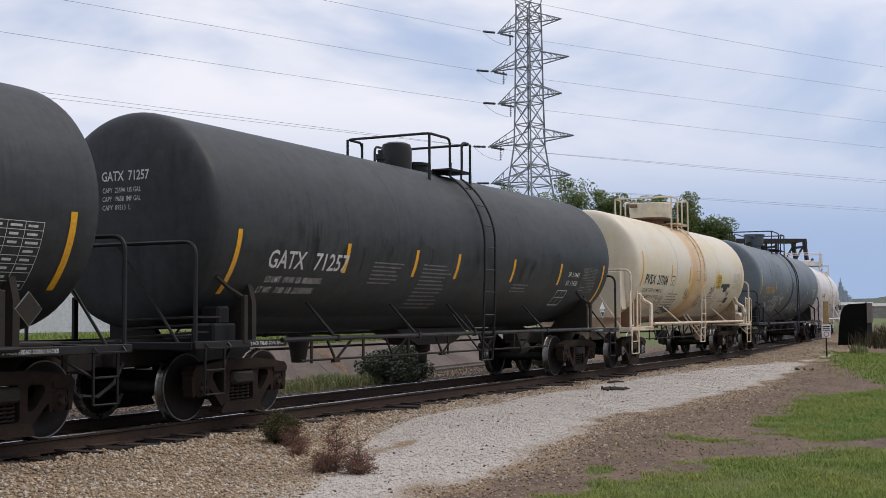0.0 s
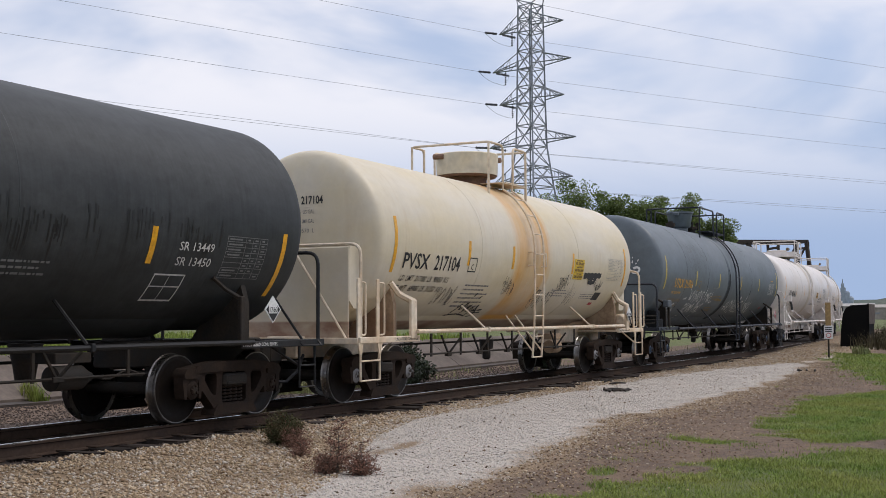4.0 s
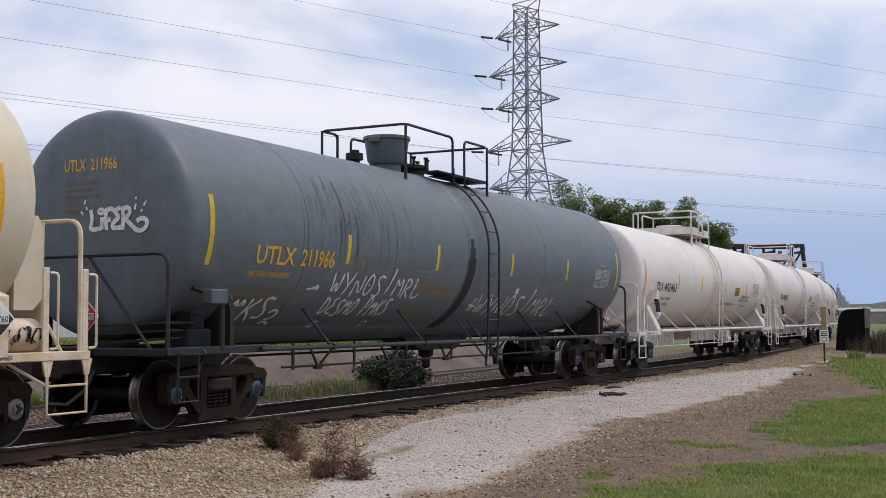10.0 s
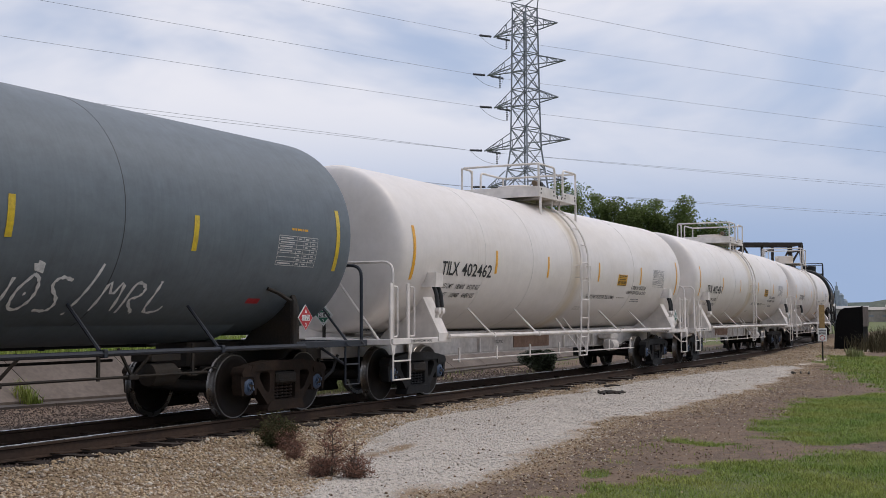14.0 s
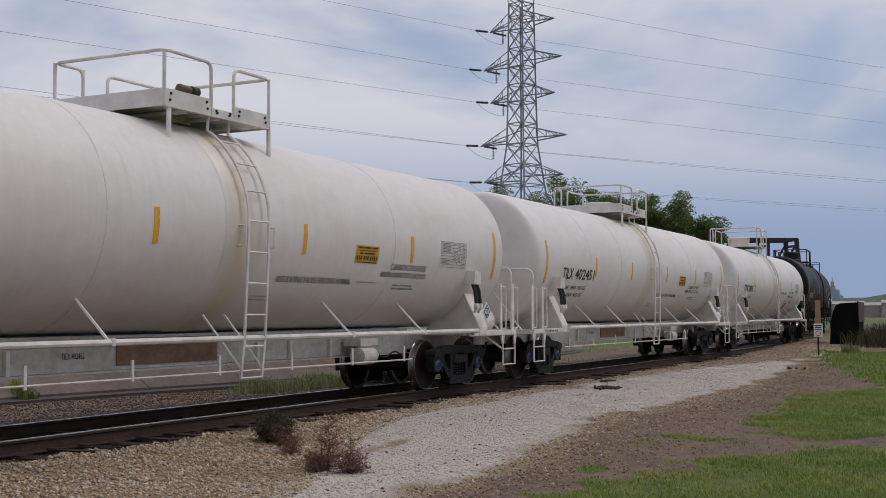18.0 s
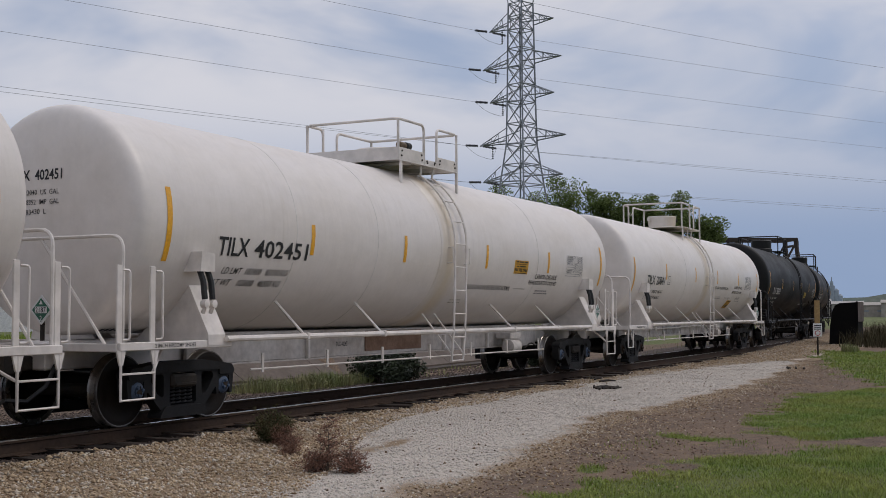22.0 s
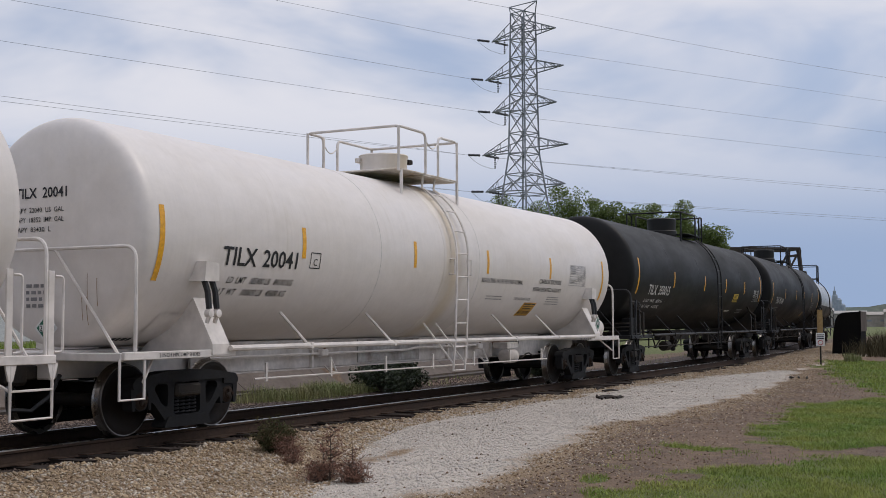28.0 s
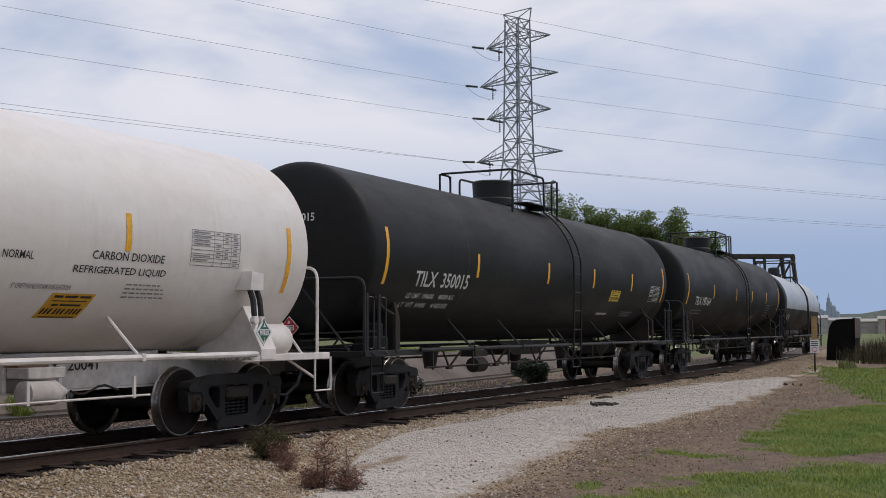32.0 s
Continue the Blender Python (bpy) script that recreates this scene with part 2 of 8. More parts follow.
M = dict(
    grey=tank_paint("dark grey tank paint", (0.0245, 0.0275, 0.0285), (0.009, 0.009, 0.009), 0.8, 0.55, 0.9, faded=(0.047, 0.050, 0.051), shine=0.28, mottle=(0.66, 1.36)),
    cream=tank_paint("cream tank paint", (0.590, 0.530, 0.420), (0.40, 0.26, 0.12), 0.85, 0.45, 0.35, rust=(-0.05, 0.92), faded=(0.585, 0.487, 0.295), rust_colour=(0.58, 0.295, 0.062), rust_low=1.42),
    blue=tank_paint("blue grey tank paint", (0.090, 0.112, 0.129), (0.036, 0.041, 0.045), 0.55, 0.52, 0.4, faded=(0.128, 0.149, 0.165), mottle=(0.80, 1.16)),
    white=tank_paint("white tank paint", (0.660, 0.615, 0.578), (0.42, 0.36, 0.27), 0.65, 0.42, 0.3, rust=(-0.2, 0.4), faded=(0.585, 0.53, 0.47), rust_colour=(0.56, 0.47, 0.34)),
    black=tank_paint("black tank paint", (0.007, 0.0072, 0.007), (0.017, 0.015, 0.013), 0.5, 0.56, 0.4, faded=(0.011, 0.0108, 0.010), shine=0.2, mottle=(0.7, 1.3)),
    pale=tank_paint("pale grey tank paint", (0.36, 0.39, 0.41), (0.1, 0.1, 0.1), 0.5, 0.35, 0.5),
    cream_plain=mat("weathered cream housing paint", (0.66, 0.60, 0.48), 0.55, other=(0.58, 0.47, 0.28), big=1.6, fine=4, amount=0.5, bump=0),
    cream_rust=mat("cream plate stained with rust", (0.20, 0.115, 0.065), 0.8, other=(0.38, 0.28, 0.18), big=1.6, fine=14, amount=1.0),
    seam_white=mat("grimy weld seam", (0.60, 0.565, 0.52), 0.6, other=(0.70, 0.68, 0.645), big=2, fine=10, amount=0.9, bump=0),
    seam_blue=mat("dull blue grey steel", (0.075, 0.090, 0.105), 0.6, big=4, fine=25),
    grease=mat("dark bluish grease", (0.020, 0.024, 0.028), 0.7, other=(0.034, 0.040, 0.045), big=3, fine=20, bump=0, shine=0.2),
    seam_dark=mat("worn dark weld seam", (0.024, 0.028, 0.030), 0.5, big=2, bump=0),
    white_steel=mat("white painted steel", (0.68, 0.635, 0.595), 0.5, other=(0.54, 0.47, 0.39), big=1.2, fine=3.5, amount=0.4, bump=0),
    sill_white=mat("white sill paint with brownish patches", (0.57, 0.535, 0.50), 0.65, other=(0.34, 0.285, 0.24), big=0.9, fine=9, amount=0.85),
    grimed_white=mat("grimy white sill paint", (0.40, 0.39, 0.37), 0.7, other=(0.20, 0.17, 0.15), big=3, fine=14, amount=1.0),
    deck_rust=mat("white deck plate with rust bleeding through", (0.66, 0.62, 0.56), 0.7, other=(0.44, 0.33, 0.22), big=2.4, fine=10, amount=0.8),
    cream_steel=mat("cream painted steel", (0.68, 0.585, 0.45), 0.55, other=(0.50, 0.30, 0.13), big=2.2, fine=8, amount=0.5),
    blue_steel=mat("navy grey painted steel", (0.017, 0.021, 0.030), 0.5, other=(0.02, 0.021, 0.024), big=3, fine=30, shine=0.35),
    black_steel=mat("black painted steel", (0.009, 0.009, 0.0095), 0.5, other=(0.018, 0.016, 0.014), big=3, fine=30, shine=0.3),
    under=mat("dirty underframe steel", (0.022, 0.020, 0.018), 0.75, other=(0.05, 0.036, 0.024), big=4, fine=30, bump=0.3, shine=0.2),
    truck=mat("dusty cast steel", (0.019, 0.0135, 0.0105), 0.85, other=(0.045, 0.029, 0.020), big=5, fine=30, bump=0.35, shine=0.15),
    truck_black=mat("black cast steel", (0.008, 0.0085, 0.010), 0.75, other=(0.018, 0.017, 0.016), big=5, fine=30, bump=0.3, shine=0.25),
    wheel=mat("oiled brown wheel steel", (0.010, 0.0082, 0.007), 0.5, other=(0.018, 0.012, 0.009), big=3, fine=25, bump=0.2, shine=0.12),
    tread=mat("worn dull wheel tread", (0.24, 0.225, 0.21), 0.30, 1.0, other=(0.07, 0.06, 0.05), big=8, fine=60, bump=0.05),
    rim=mat("polished wheel rim", (0.20, 0.19, 0.18), 0.4, 1.0, other=(0.09, 0.08, 0.07), big=8, fine=60, bump=0.03),
    hub_blue=mat("blue bearing cap", (0.040, 0.070, 0.125), 0.5, big=10),
    hub_silver=mat("silver grey bearing cap", (0.22, 0.22, 0.225), 0.5, other=(0.1, 0.09, 0.08), big=10),
    brass=mat("dull brass", (0.16, 0.115, 0.07), 0.5, 0.6, other=(0.09, 0.065, 0.045), big=8, fine=40),
    rust_plate=mat("rusted steel plate", (0.22, 0.13, 0.085), 0.85, other=(0.12, 0.065, 0.04), big=5, fine=30, bump=0.3),
    strip=mat("yellow reflective strip", (0.74, 0.37, 0.012), 0.4, other=(0.66, 0.30, 0.02), big=8, amount=0.5, bump=0),
    strip_lime=mat("lemon yellow reflective strip", (0.58, 0.42, 0.02), 0.4, other=(0.45, 0.32, 0.03), big=8, amount=0.6, bump=0),
    ink_black=mat("black stencil paint", (0.012, 0.012, 0.013), 0.6, big=4, bump=0),
    ink_white=mat("white stencil paint", (0.62, 0.61, 0.58), 0.6, other=(0.36, 0.36, 0.35), big=6, bump=0),
    ink_grey=mat("faded grey stencil paint", (0.20, 0.20, 0.195), 0.6, other=(0.09, 0.09, 0.09), big=8, bump=0),
    ink_pale=mat("faded pale print", (0.42, 0.39, 0.33), 0.6, big=8, bump=0),
    ink_lead=mat("fine lead grey print", (0.22, 0.21, 0.21), 0.6, big=8, bump=0),
    ink_yellow=mat("yellow stencil paint", (0.72, 0.37, 0.025), 0.6, other=(0.40, 0.23, 0.03), big=6, bump=0),
    ink_dim=mat("dim yellow stencil paint", (0.26, 0.16, 0.04), 0.6, other=(0.14, 0.10, 0.05), big=6, bump=0),
    spray_white=mat("white spray paint", (0.74, 0.74, 0.73), 0.7, other=(0.46, 0.47, 0.48), big=4, bump=0),
    spray_black=mat("black spray paint", (0.015, 0.015, 0.017), 0.7, other=(0.05, 0.05, 0.05), big=4, bump=0),
    tar=mat("black tar", (0.0035, 0.0035, 0.0035), 0.5, big=6, bump=0),
    decal=mat("yellow warning decal", (0.74, 0.50, 0.035), 0.5, big=4, bump=0),
    orange_decal=mat("amber warning decal", (0.62, 0.32, 0.015), 0.5, big=4, bump=0),
    red=mat("red placard", (0.42, 0.012, 0.02), 0.45, big=6, bump=0),
    green=mat("green placard", (0.02, 0.13, 0.075), 0.45, big=6, bump=0),
    placard=mat("white placard", (0.75, 0.75, 0.73), 0.45, big=6, bump=0),
    rubber=mat("black rubber hose", (0.012, 0.012, 0.012), 0.6, big=8),
    rail_side=mat("brown rail steel", (0.044, 0.029, 0.021), 0.85, other=(0.075, 0.047, 0.032), big=2, fine=20, bump=0.25, shine=0.2),
    rail_head=mat("worn rail head", (0.50, 0.49, 0.48), 0.25, 1.0, other=(0.36, 0.34, 0.32), big=1.5, fine=50, bump=0.05),
    tie=mat("creosoted timber", (0.040, 0.032, 0.028), 0.9, other=(0.075, 0.06, 0.05), big=3, fine=14, bump=0.5, obj=True, shine=0.15),
    concrete=mat("weathered concrete", (0.128, 0.099, 0.078), 0.9, other=(0.078, 0.061, 0.049), big=0.7, fine=9, amount=0.8, bump=0.3),
    toe=mat("dark kerb concrete", (0.045, 0.036, 0.030), 0.9, other=(0.075, 0.058, 0.046), big=1.2, fine=9, amount=0.9),
    galv=mat("galvanised tower steel", (0.28, 0.30, 0.33), 0.6, 0.2, other=(0.16, 0.17, 0.19), big=0.6, fine=6, bump=0),
    wire=mat("weathered conductor", (0.26, 0.28, 0.32), 0.6, 0.5, bump=0),
    insulator=mat("glazed brown insulator", (0.06, 0.06, 0.07), 0.25, bump=0),
    truss=mat("brown painted truss steel", (0.030, 0.022, 0.018), 0.8, other=(0.055, 0.038, 0.03), big=0.4, fine=4),
    cabinet=mat("black weathered steel", (0.005, 0.005, 0.005), 0.95, other=(0.010, 0.009, 0.008), big=2, fine=12, bump=0.3, shine=0.1),
    cabinet_rust=mat("rust brown steel", (0.085, 0.060, 0.045), 0.85, other=(0.05, 0.036, 0.028), big=2, fine=12, bump=0.3),
    post=mat("yellowed timber post", (0.34, 0.22, 0.09), 0.8, other=(0.22, 0.14, 0.06), big=4, fine=20, bump=0.3),
    bark=mat("grey brown bark", (0.075, 0.058, 0.044), 0.9, big=3, fine=12, bump=0.5),
    leaf=mat("poplar leaves", (0.115, 0.165, 0.050), 0.6, other=(0.20, 0.25, 0.09), big=0.35, fine=3, amount=1.0, bump=0, island=True, shine=0.2, through=0.5),
    leaf_dark=mat("dark shrub leaves", (0.024, 0.038, 0.014), 0.6, other=(0.036, 0.049, 0.018), big=2, fine=8, amount=1.0, bump=0, island=True),
    dead=mat("dead brown weed", (0.26, 0.145, 0.105), 0.9, other=(0.125, 0.075, 0.058), big=5, fine=12, bump=0, island=True, shine=0.1, through=0.25),
    olive=mat("dark olive weed", (0.075, 0.078, 0.036), 0.9, other=(0.115, 0.080, 0.050), big=4, fine=12, bump=0, island=True, shine=0.1, through=0.2),
    brush=mat("dry brown brush", (0.085, 0.070, 0.042), 0.9, other=(0.052, 0.050, 0.026), big=0.7, fine=6, amount=1.0, bump=0, island=True, shine=0.1),
    blade=mat("grass blades", (0.142, 0.226, 0.038), 0.6, other=(0.262, 0.285, 0.070), big=1.1, fine=6, amount=1.0, bump=0, island=True, shine=0.2, through=0.3),
    straw=mat("tall dry grass", (0.150, 0.190, 0.055), 0.7, other=(0.235, 0.205, 0.095), big=1.2, fine=5, amount=1.0, bump=0, island=True),
    stone=stone_mat("tan ballast stone", ((0.172, 0.107, 0.065), (0.344, 0.254, 0.155), (0.430, 0.331, 0.215), (0.284, 0.211, 0.142), (0.516, 0.464, 0.387), (0.378, 0.284, 0.172))),
    chip=stone_mat("white limestone chips", ((0.379, 0.340, 0.294), (0.519, 0.481, 0.427), (0.599, 0.564, 0.511), (0.459, 0.417, 0.360), (0.549, 0.516, 0.464))),
    clod=stone_mat("brown stones and clods", ((0.065, 0.041, 0.028), (0.138, 0.089, 0.055), (0.206, 0.138, 0.086), (0.095, 0.062, 0.041), (0.284, 0.224, 0.163))),
    dark_stone=stone_mat("dark brown ballast", ((0.034, 0.026, 0.022), (0.073, 0.054, 0.045), (0.112, 0.086, 0.073), (0.047, 0.036, 0.031))),
    dark_lump=mat("dark brown lumps", (0.030, 0.022, 0.018), 0.9, big=3, fine=20, bump=0.2, shine=0.2),
    # bluish haze of the distance is mixed into the silo colour
    silo=mat("silo concrete with haze tint", (0.30, 0.35, 0.41), 0.9, big=0.05, fine=0.4, bump=0),
    shed=mat("pale metal siding", (0.33, 0.315, 0.29), 0.7, other=(0.27, 0.26, 0.245), big=0.1, fine=1, bump=0),
    shed_tan=mat("tan warehouse wall", (0.34, 0.31, 0.27), 0.8, other=(0.28, 0.26, 0.23), big=0.1, fine=1, bump=0),
    shed_red=mat("red brown container steel", (0.20, 0.045, 0.035), 0.7, big=0.5, fine=2, bump=0),
    far_green=mat("far wooded hillside", (0.11, 0.14, 0.12), 0.95, other=(0.15, 0.155, 0.12), big=0.02, fine=0.2, bump=0),
)


def ground_material():
    m, n, l, b = nodes_of("ground")
    co = n.new("ShaderNodeTexCoord").outputs["Object"]

    def layer(k):
        a = n.new("ShaderNodeAttribute")
        a.attribute_name = k
        return a.outputs["Fac"]
    ragged = noise_of(n, l, co, 2.2, 6, 0.65)
    fine = noise_of(n, l, co, 30, 4, 0.6)
    grit = noise_of(n, l, co, 70, 3, 0.6)

    def cut(k, soft=0.16):
        return ramp_of(n, l, times(n, l, layer(k), times(n, l, times(n, l, ragged, 0.5, "SUBTRACT"), 0.9), "ADD"), 0.5 - soft, 0.5 + soft)
    pebble = n.new("ShaderNodeTexVoronoi")
    pebble.inputs["Scale"].default_value = 26
    l.new(co, pebble.inputs["Vector"])
    dirt = blend(n, l, ramp_of(n, l, noise_of(n, l, co, 0.9, 5), 0.35, 0.7), (0.155, 0.106, 0.070), (0.088, 0.060, 0.042))
    dirt = blend(n, l, times(n, l, ramp_of(n, l, noise_of(n, l, co, 4.5, 5, 0.7), 0.48, 0.66), 0.75), dirt, (0.205, 0.146, 0.094))
    dirt = blend(n, l, 0.55, dirt, blend(n, l, 1.0, dirt, ramp_of(n, l, pebble.outputs["Color"], 0, 1, 0.6, 1.3), "MULTIPLY"))
    dirt = blend(n, l, 1.0, dirt, ramp_of(n, l, noise_of(n, l, co, 110, 3, 0.7), 0.32, 0.70, 0.62, 1.42), "MULTIPLY")
    tan = blend(n, l, ramp_of(n, l, grit, 0.4, 0.62), (0.165, 0.116, 0.072), (0.32, 0.245, 0.16))
    white = blend(n, l, ramp_of(n, l, grit, 0.36, 0.6), (0.36, 0.335, 0.30), (0.56, 0.53, 0.49))
    turf = blend(n, l, ramp_of(n, l, noise_of(n, l, co, 1.6, 5), 0.35, 0.7), (0.080, 0.118, 0.024), (0.128, 0.136, 0.044))
    # the track bed is coloured darker than the gravel beside it
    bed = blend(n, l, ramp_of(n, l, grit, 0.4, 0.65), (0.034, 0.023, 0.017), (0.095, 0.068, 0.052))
    c = blend(n, l, cut("gravel"), dirt, tan)
    c = blend(n, l, cut("lime", 0.22), c, white)
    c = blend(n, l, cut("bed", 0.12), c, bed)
    c = blend(n, l, cut("turf", 0.12), c, turf)
    c = blend(n, l, 1.0, c, ramp_of(n, l, fine, 0.25, 0.75, 0.72, 1.22), "MULTIPLY")
    l.new(blend(n, l, 1.0, c, (0.91, 0.855, 0.795), "MULTIPLY"), b.inputs["Base Color"])
    b.inputs["Roughness"].default_value = 0.92
    relief(n, l, grit, b, 0.6, 0.02)
    return m


# ---- mesh helpers ----
from mathutils.geometry import tessellate_polygon


def rounded(pts, r, n=4):
    """A polygon with its corners rounded."""
    out, k = [], len(pts)
    for i in range(k):
        a, b, c = (Vector(pts[j % k]) for j in (i - 1, i, i + 1))
        d1, d2 = a - b, c - b
        q = min(r, d1.length * 0.45, d2.length * 0.45)
        p, s = b + d1.normalized() * q, b + d2.normalized() * q
        out += [tuple((1 - t) ** 2 * p + 2 * t * (1 - t) * b + t * t * s) for t in (j / n for j in range(n + 1))]
    return out


class Shape:
    """Collects vertices and faces of one mesh."""

    def __init__(self):
        self.v, self.f = [], []

    def add(self, verts, faces):
        k = len(self.v)
        self.v += [tuple(p) for p in verts]
        self.f += [tuple(i + k for i in q) for q in faces]
        return self

    def box(self, x0, x1, y0, y1, z0, z1, c=0.0, m=None):
        """A block with chamfered edges of size c."""
        if not c:
            v = [(x, y, z) for x in (x0, x1) for y in (y0, y1) for z in (z0, z1)]
            f = [(0, 1, 3, 2), (4, 6, 7, 5), (0, 4, 5, 1), (2, 3, 7, 6), (0, 2, 6, 4), (1, 5, 7, 3)]
        else:
            v, f, idx = [], [], {}
            lo, hi = (x0, y0, z0), (x1, y1, z1)
            for ax in range(3):
                for s in (0, 1):
                    for a in (0, 1):
                        for b in (0, 1):
                            p = [0, 0, 0]
                            o = [(ax + 1) % 3, (ax + 2) % 3]
                            p[ax] = (lo, hi)[s][ax]
                            for q, e in zip(o, (a, b)):
                                p[q] = hi[q] - c if e else lo[q] + c
                            idx[ax, s, a, b] = len(v)
                            v.append(tuple(p))
            for ax in range(3):
                for s in (0, 1):
                    q = (idx[ax, s, 0, 0], idx[ax, s, 1, 0], idx[ax, s, 1, 1], idx[ax, s, 0, 1])
                    f.append(q if s else q[::-1])

            def vid(ax, sg):
                o = [(ax + 1) % 3, (ax + 2) % 3]
                return idx[ax, sg[ax], sg[o[0]], sg[o[1]]]
            for ax in range(3):
                b1, b2 = (ax + 1) % 3, (ax + 2) % 3
                for s1 in (0, 1):
                    for s2 in (0, 1):
                        e = []
                        for s in (0, 1):
                            sg = [0, 0, 0]
                            sg[ax], sg[b1], sg[b2] = s, s1, s2
                            e.append((vid(b1, sg), vid(b2, sg)))
                        q = (e[0][0], e[1][0], e[1][1], e[0][1])
                        f.append(q if s1 != s2 else q[::-1])
            for sg in ((i, j, k) for i in (0, 1) for j in (0, 1) for k in (0, 1)):
                q = (vid(0, sg), vid(1, sg), vid(2, sg))
                f.append(q if sum(sg) % 2 else q[::-1])
        if m is not None:
            v = [tuple(m @ Vector(p)) for p in v]
        return self.add(v, f)

    def tube(self, pts, r, n=8, caps=True):
        pts = [Vector(p) for p in pts]
        dirs = [(pts[min(i + 1, len(pts) - 1)] - pts[max(i - 1, 0)]).normalized() for i in range(len(pts))]
        up = Vector((0, 0, 1)) if abs(dirs[0].z) < 0.9 else Vector((1, 0, 0))
        side = dirs[0].cross(up).normalized()
        v, f = [], []
        for i, (p, d) in enumerate(zip(pts, dirs)):
            side = (side - d * side.dot(d)).normalized()
            top = d.cross(side)
            rr = r[i] if isinstance(r, (list, tuple)) else r
            v += [p + rr * (math.cos(a) * side + math.sin(a) * top) for a in (2 * math.pi * k / n for k in range(n))]
        for i in range(len(pts) - 1):
            for k in range(n):
                f.append((i * n + k, i * n + (k + 1) % n, (i + 1) * n + (k + 1) % n, (i + 1) * n + k))
        if caps:
            f += [tuple(range(n))[::-1], tuple(range((len(pts) - 1) * n, len(pts) * n))]
        return self.add(v, f)

    def lathe(self, prof, m=None, n=32, close=True):
        """Profile of (along, radius) turned about the X axis."""
        v, f = [], []
        for x, r in prof:
            v += [(x, r * math.cos(2 * math.pi * k / n), r * math.sin(2 * math.pi * k / n)) for k in range(n)]
        for i in range(len(prof) - 1):
            for k in range(n):
                f.append((i * n + k, (i + 1) * n + k, (i + 1) * n + (k + 1) % n, i * n + (k + 1) % n))
        if close:
            f += [tuple(range(n)), tuple(range((len(prof) - 1) * n, len(prof) * n))[::-1]]
        if m is not None:
            v = [tuple(m @ Vector(p)) for p in v]
        return self.add(v, f)

    def prism(self, poly, y0, y1):
        """Polygon in X and Z, thick from y0 to y1."""
        n = len(poly)
        area = sum(poly[i][0] * poly[(i + 1) % n][1] - poly[(i + 1) % n][0] * poly[i][1] for i in range(n))
        if area < 0:
            poly = poly[::-1]
        v = [(x, y0, z) for x, z in poly] + [(x, y1, z) for x, z in poly]
        f = [tuple(range(n)), tuple(range(n, 2 * n))[::-1]] + [(i + n, (i + 1) % n + n, (i + 1) % n, i) for i in range(n)]
        return self.add(v, f)

    def plate(self, outer, holes, y0, y1):
        """Polygon in X and Z with openings, thick from y0 to y1."""
        loops = [outer] + holes
        flat = [p for lp in loops for p in lp]
        n = len(flat)
        tris = tessellate_polygon([[Vector((x, z, 0)) for x, z in lp] for lp in loops])
        v = [(x, y0, z) for x, z in flat] + [(x, y1, z) for x, z in flat]
        f = []
        for t in tris:
            a, b, c = (flat[i] for i in t)
            if (b[0] - a[0]) * (c[1] - a[1]) - (c[0] - a[0]) * (b[1] - a[1]) < 0:
                t = t[::-1]
            f += [tuple(t), tuple(i + n for i in t[::-1])]
        k = 0
        for j, lp in enumerate(loops):
            m = len(lp)
            area = sum(lp[i][0] * lp[(i + 1) % m][1] - lp[(i + 1) % m][0] * lp[i][1] for i in range(m))
            for i in range(m):
                a, b = k + i, k + (i + 1) % m
                if (area > 0) != (j == 0):
                    a, b = b, a
                f.append((a + n, b + n, b, a))
            k += m
        return self.add(v, f)

    def mesh(self, name, material, smooth=35):
        me = bpy.data.meshes.new(name)
        me.from_pydata(self.v, [], self.f)
        me.materials.append(material)
        if smooth:
            me.shade_smooth()
            me.set_sharp_from_angle(angle=radians(smooth))
        me.update()
        return me


def place(name, me, parent=None, m=None, label=""):
    ob = new(name, me)
    if parent is not None:
        ob.parent = parent
    if m is not None:
        ob.matrix_basis = m
    return tagged(ob, label)


def part(name, shape, material, parent=None, label="", smooth=35, m=None):
    return place(name, shape.mesh(name, material, smooth), parent, m, label)


def empty(name, m=None):
    ob = new(name)
    ob.empty_display_size = 0.2
    if m is not None:
        ob.matrix_basis = m
    return ob


ALONG = pose(0, 0, 0, 0, 0, 90)      # turns the X axis onto Y
UPRIGHT = pose(0, 0, 0, 0, -90, 0)   # turns the X axis onto Z


# ---- the track's line: straight, then easing into a left-hand curve ----
BEND_FROM, EASE, BEND = 13.81, 63.5, 0.003773


def heading(s):
    u = np.maximum(np.asarray(s, float) - BEND_FROM, 0)
    a = np.minimum(u, EASE)
    return BEND * (a * a / (2 * EASE) + np.maximum(u - EASE, 0))


STEP_S = np.arange(-80, 330, 0.25)
STEP_H = heading(STEP_S)
STEP_X = np.concatenate([[0], np.cumsum(np.cos((STEP_H[1:] + STEP_H[:-1]) / 2)) * 0.25]) - 80
STEP_Y = np.concatenate([[0], np.cumsum(np.sin((STEP_H[1:] + STEP_H[:-1]) / 2)) * 0.25])


def on_track(s, side=0.0):
    h = heading(s)
    return np.interp(s, STEP_S, STEP_X) - side * np.sin(h), np.interp(s, STEP_S, STEP_Y) + side * np.cos(h)


def side_of(x, y):
    """Distance left of the track's centre line."""
    yc = np.interp(x, STEP_X, STEP_Y)
    return (y - yc) * np.cos(np.interp(x, STEP_X, STEP_H))


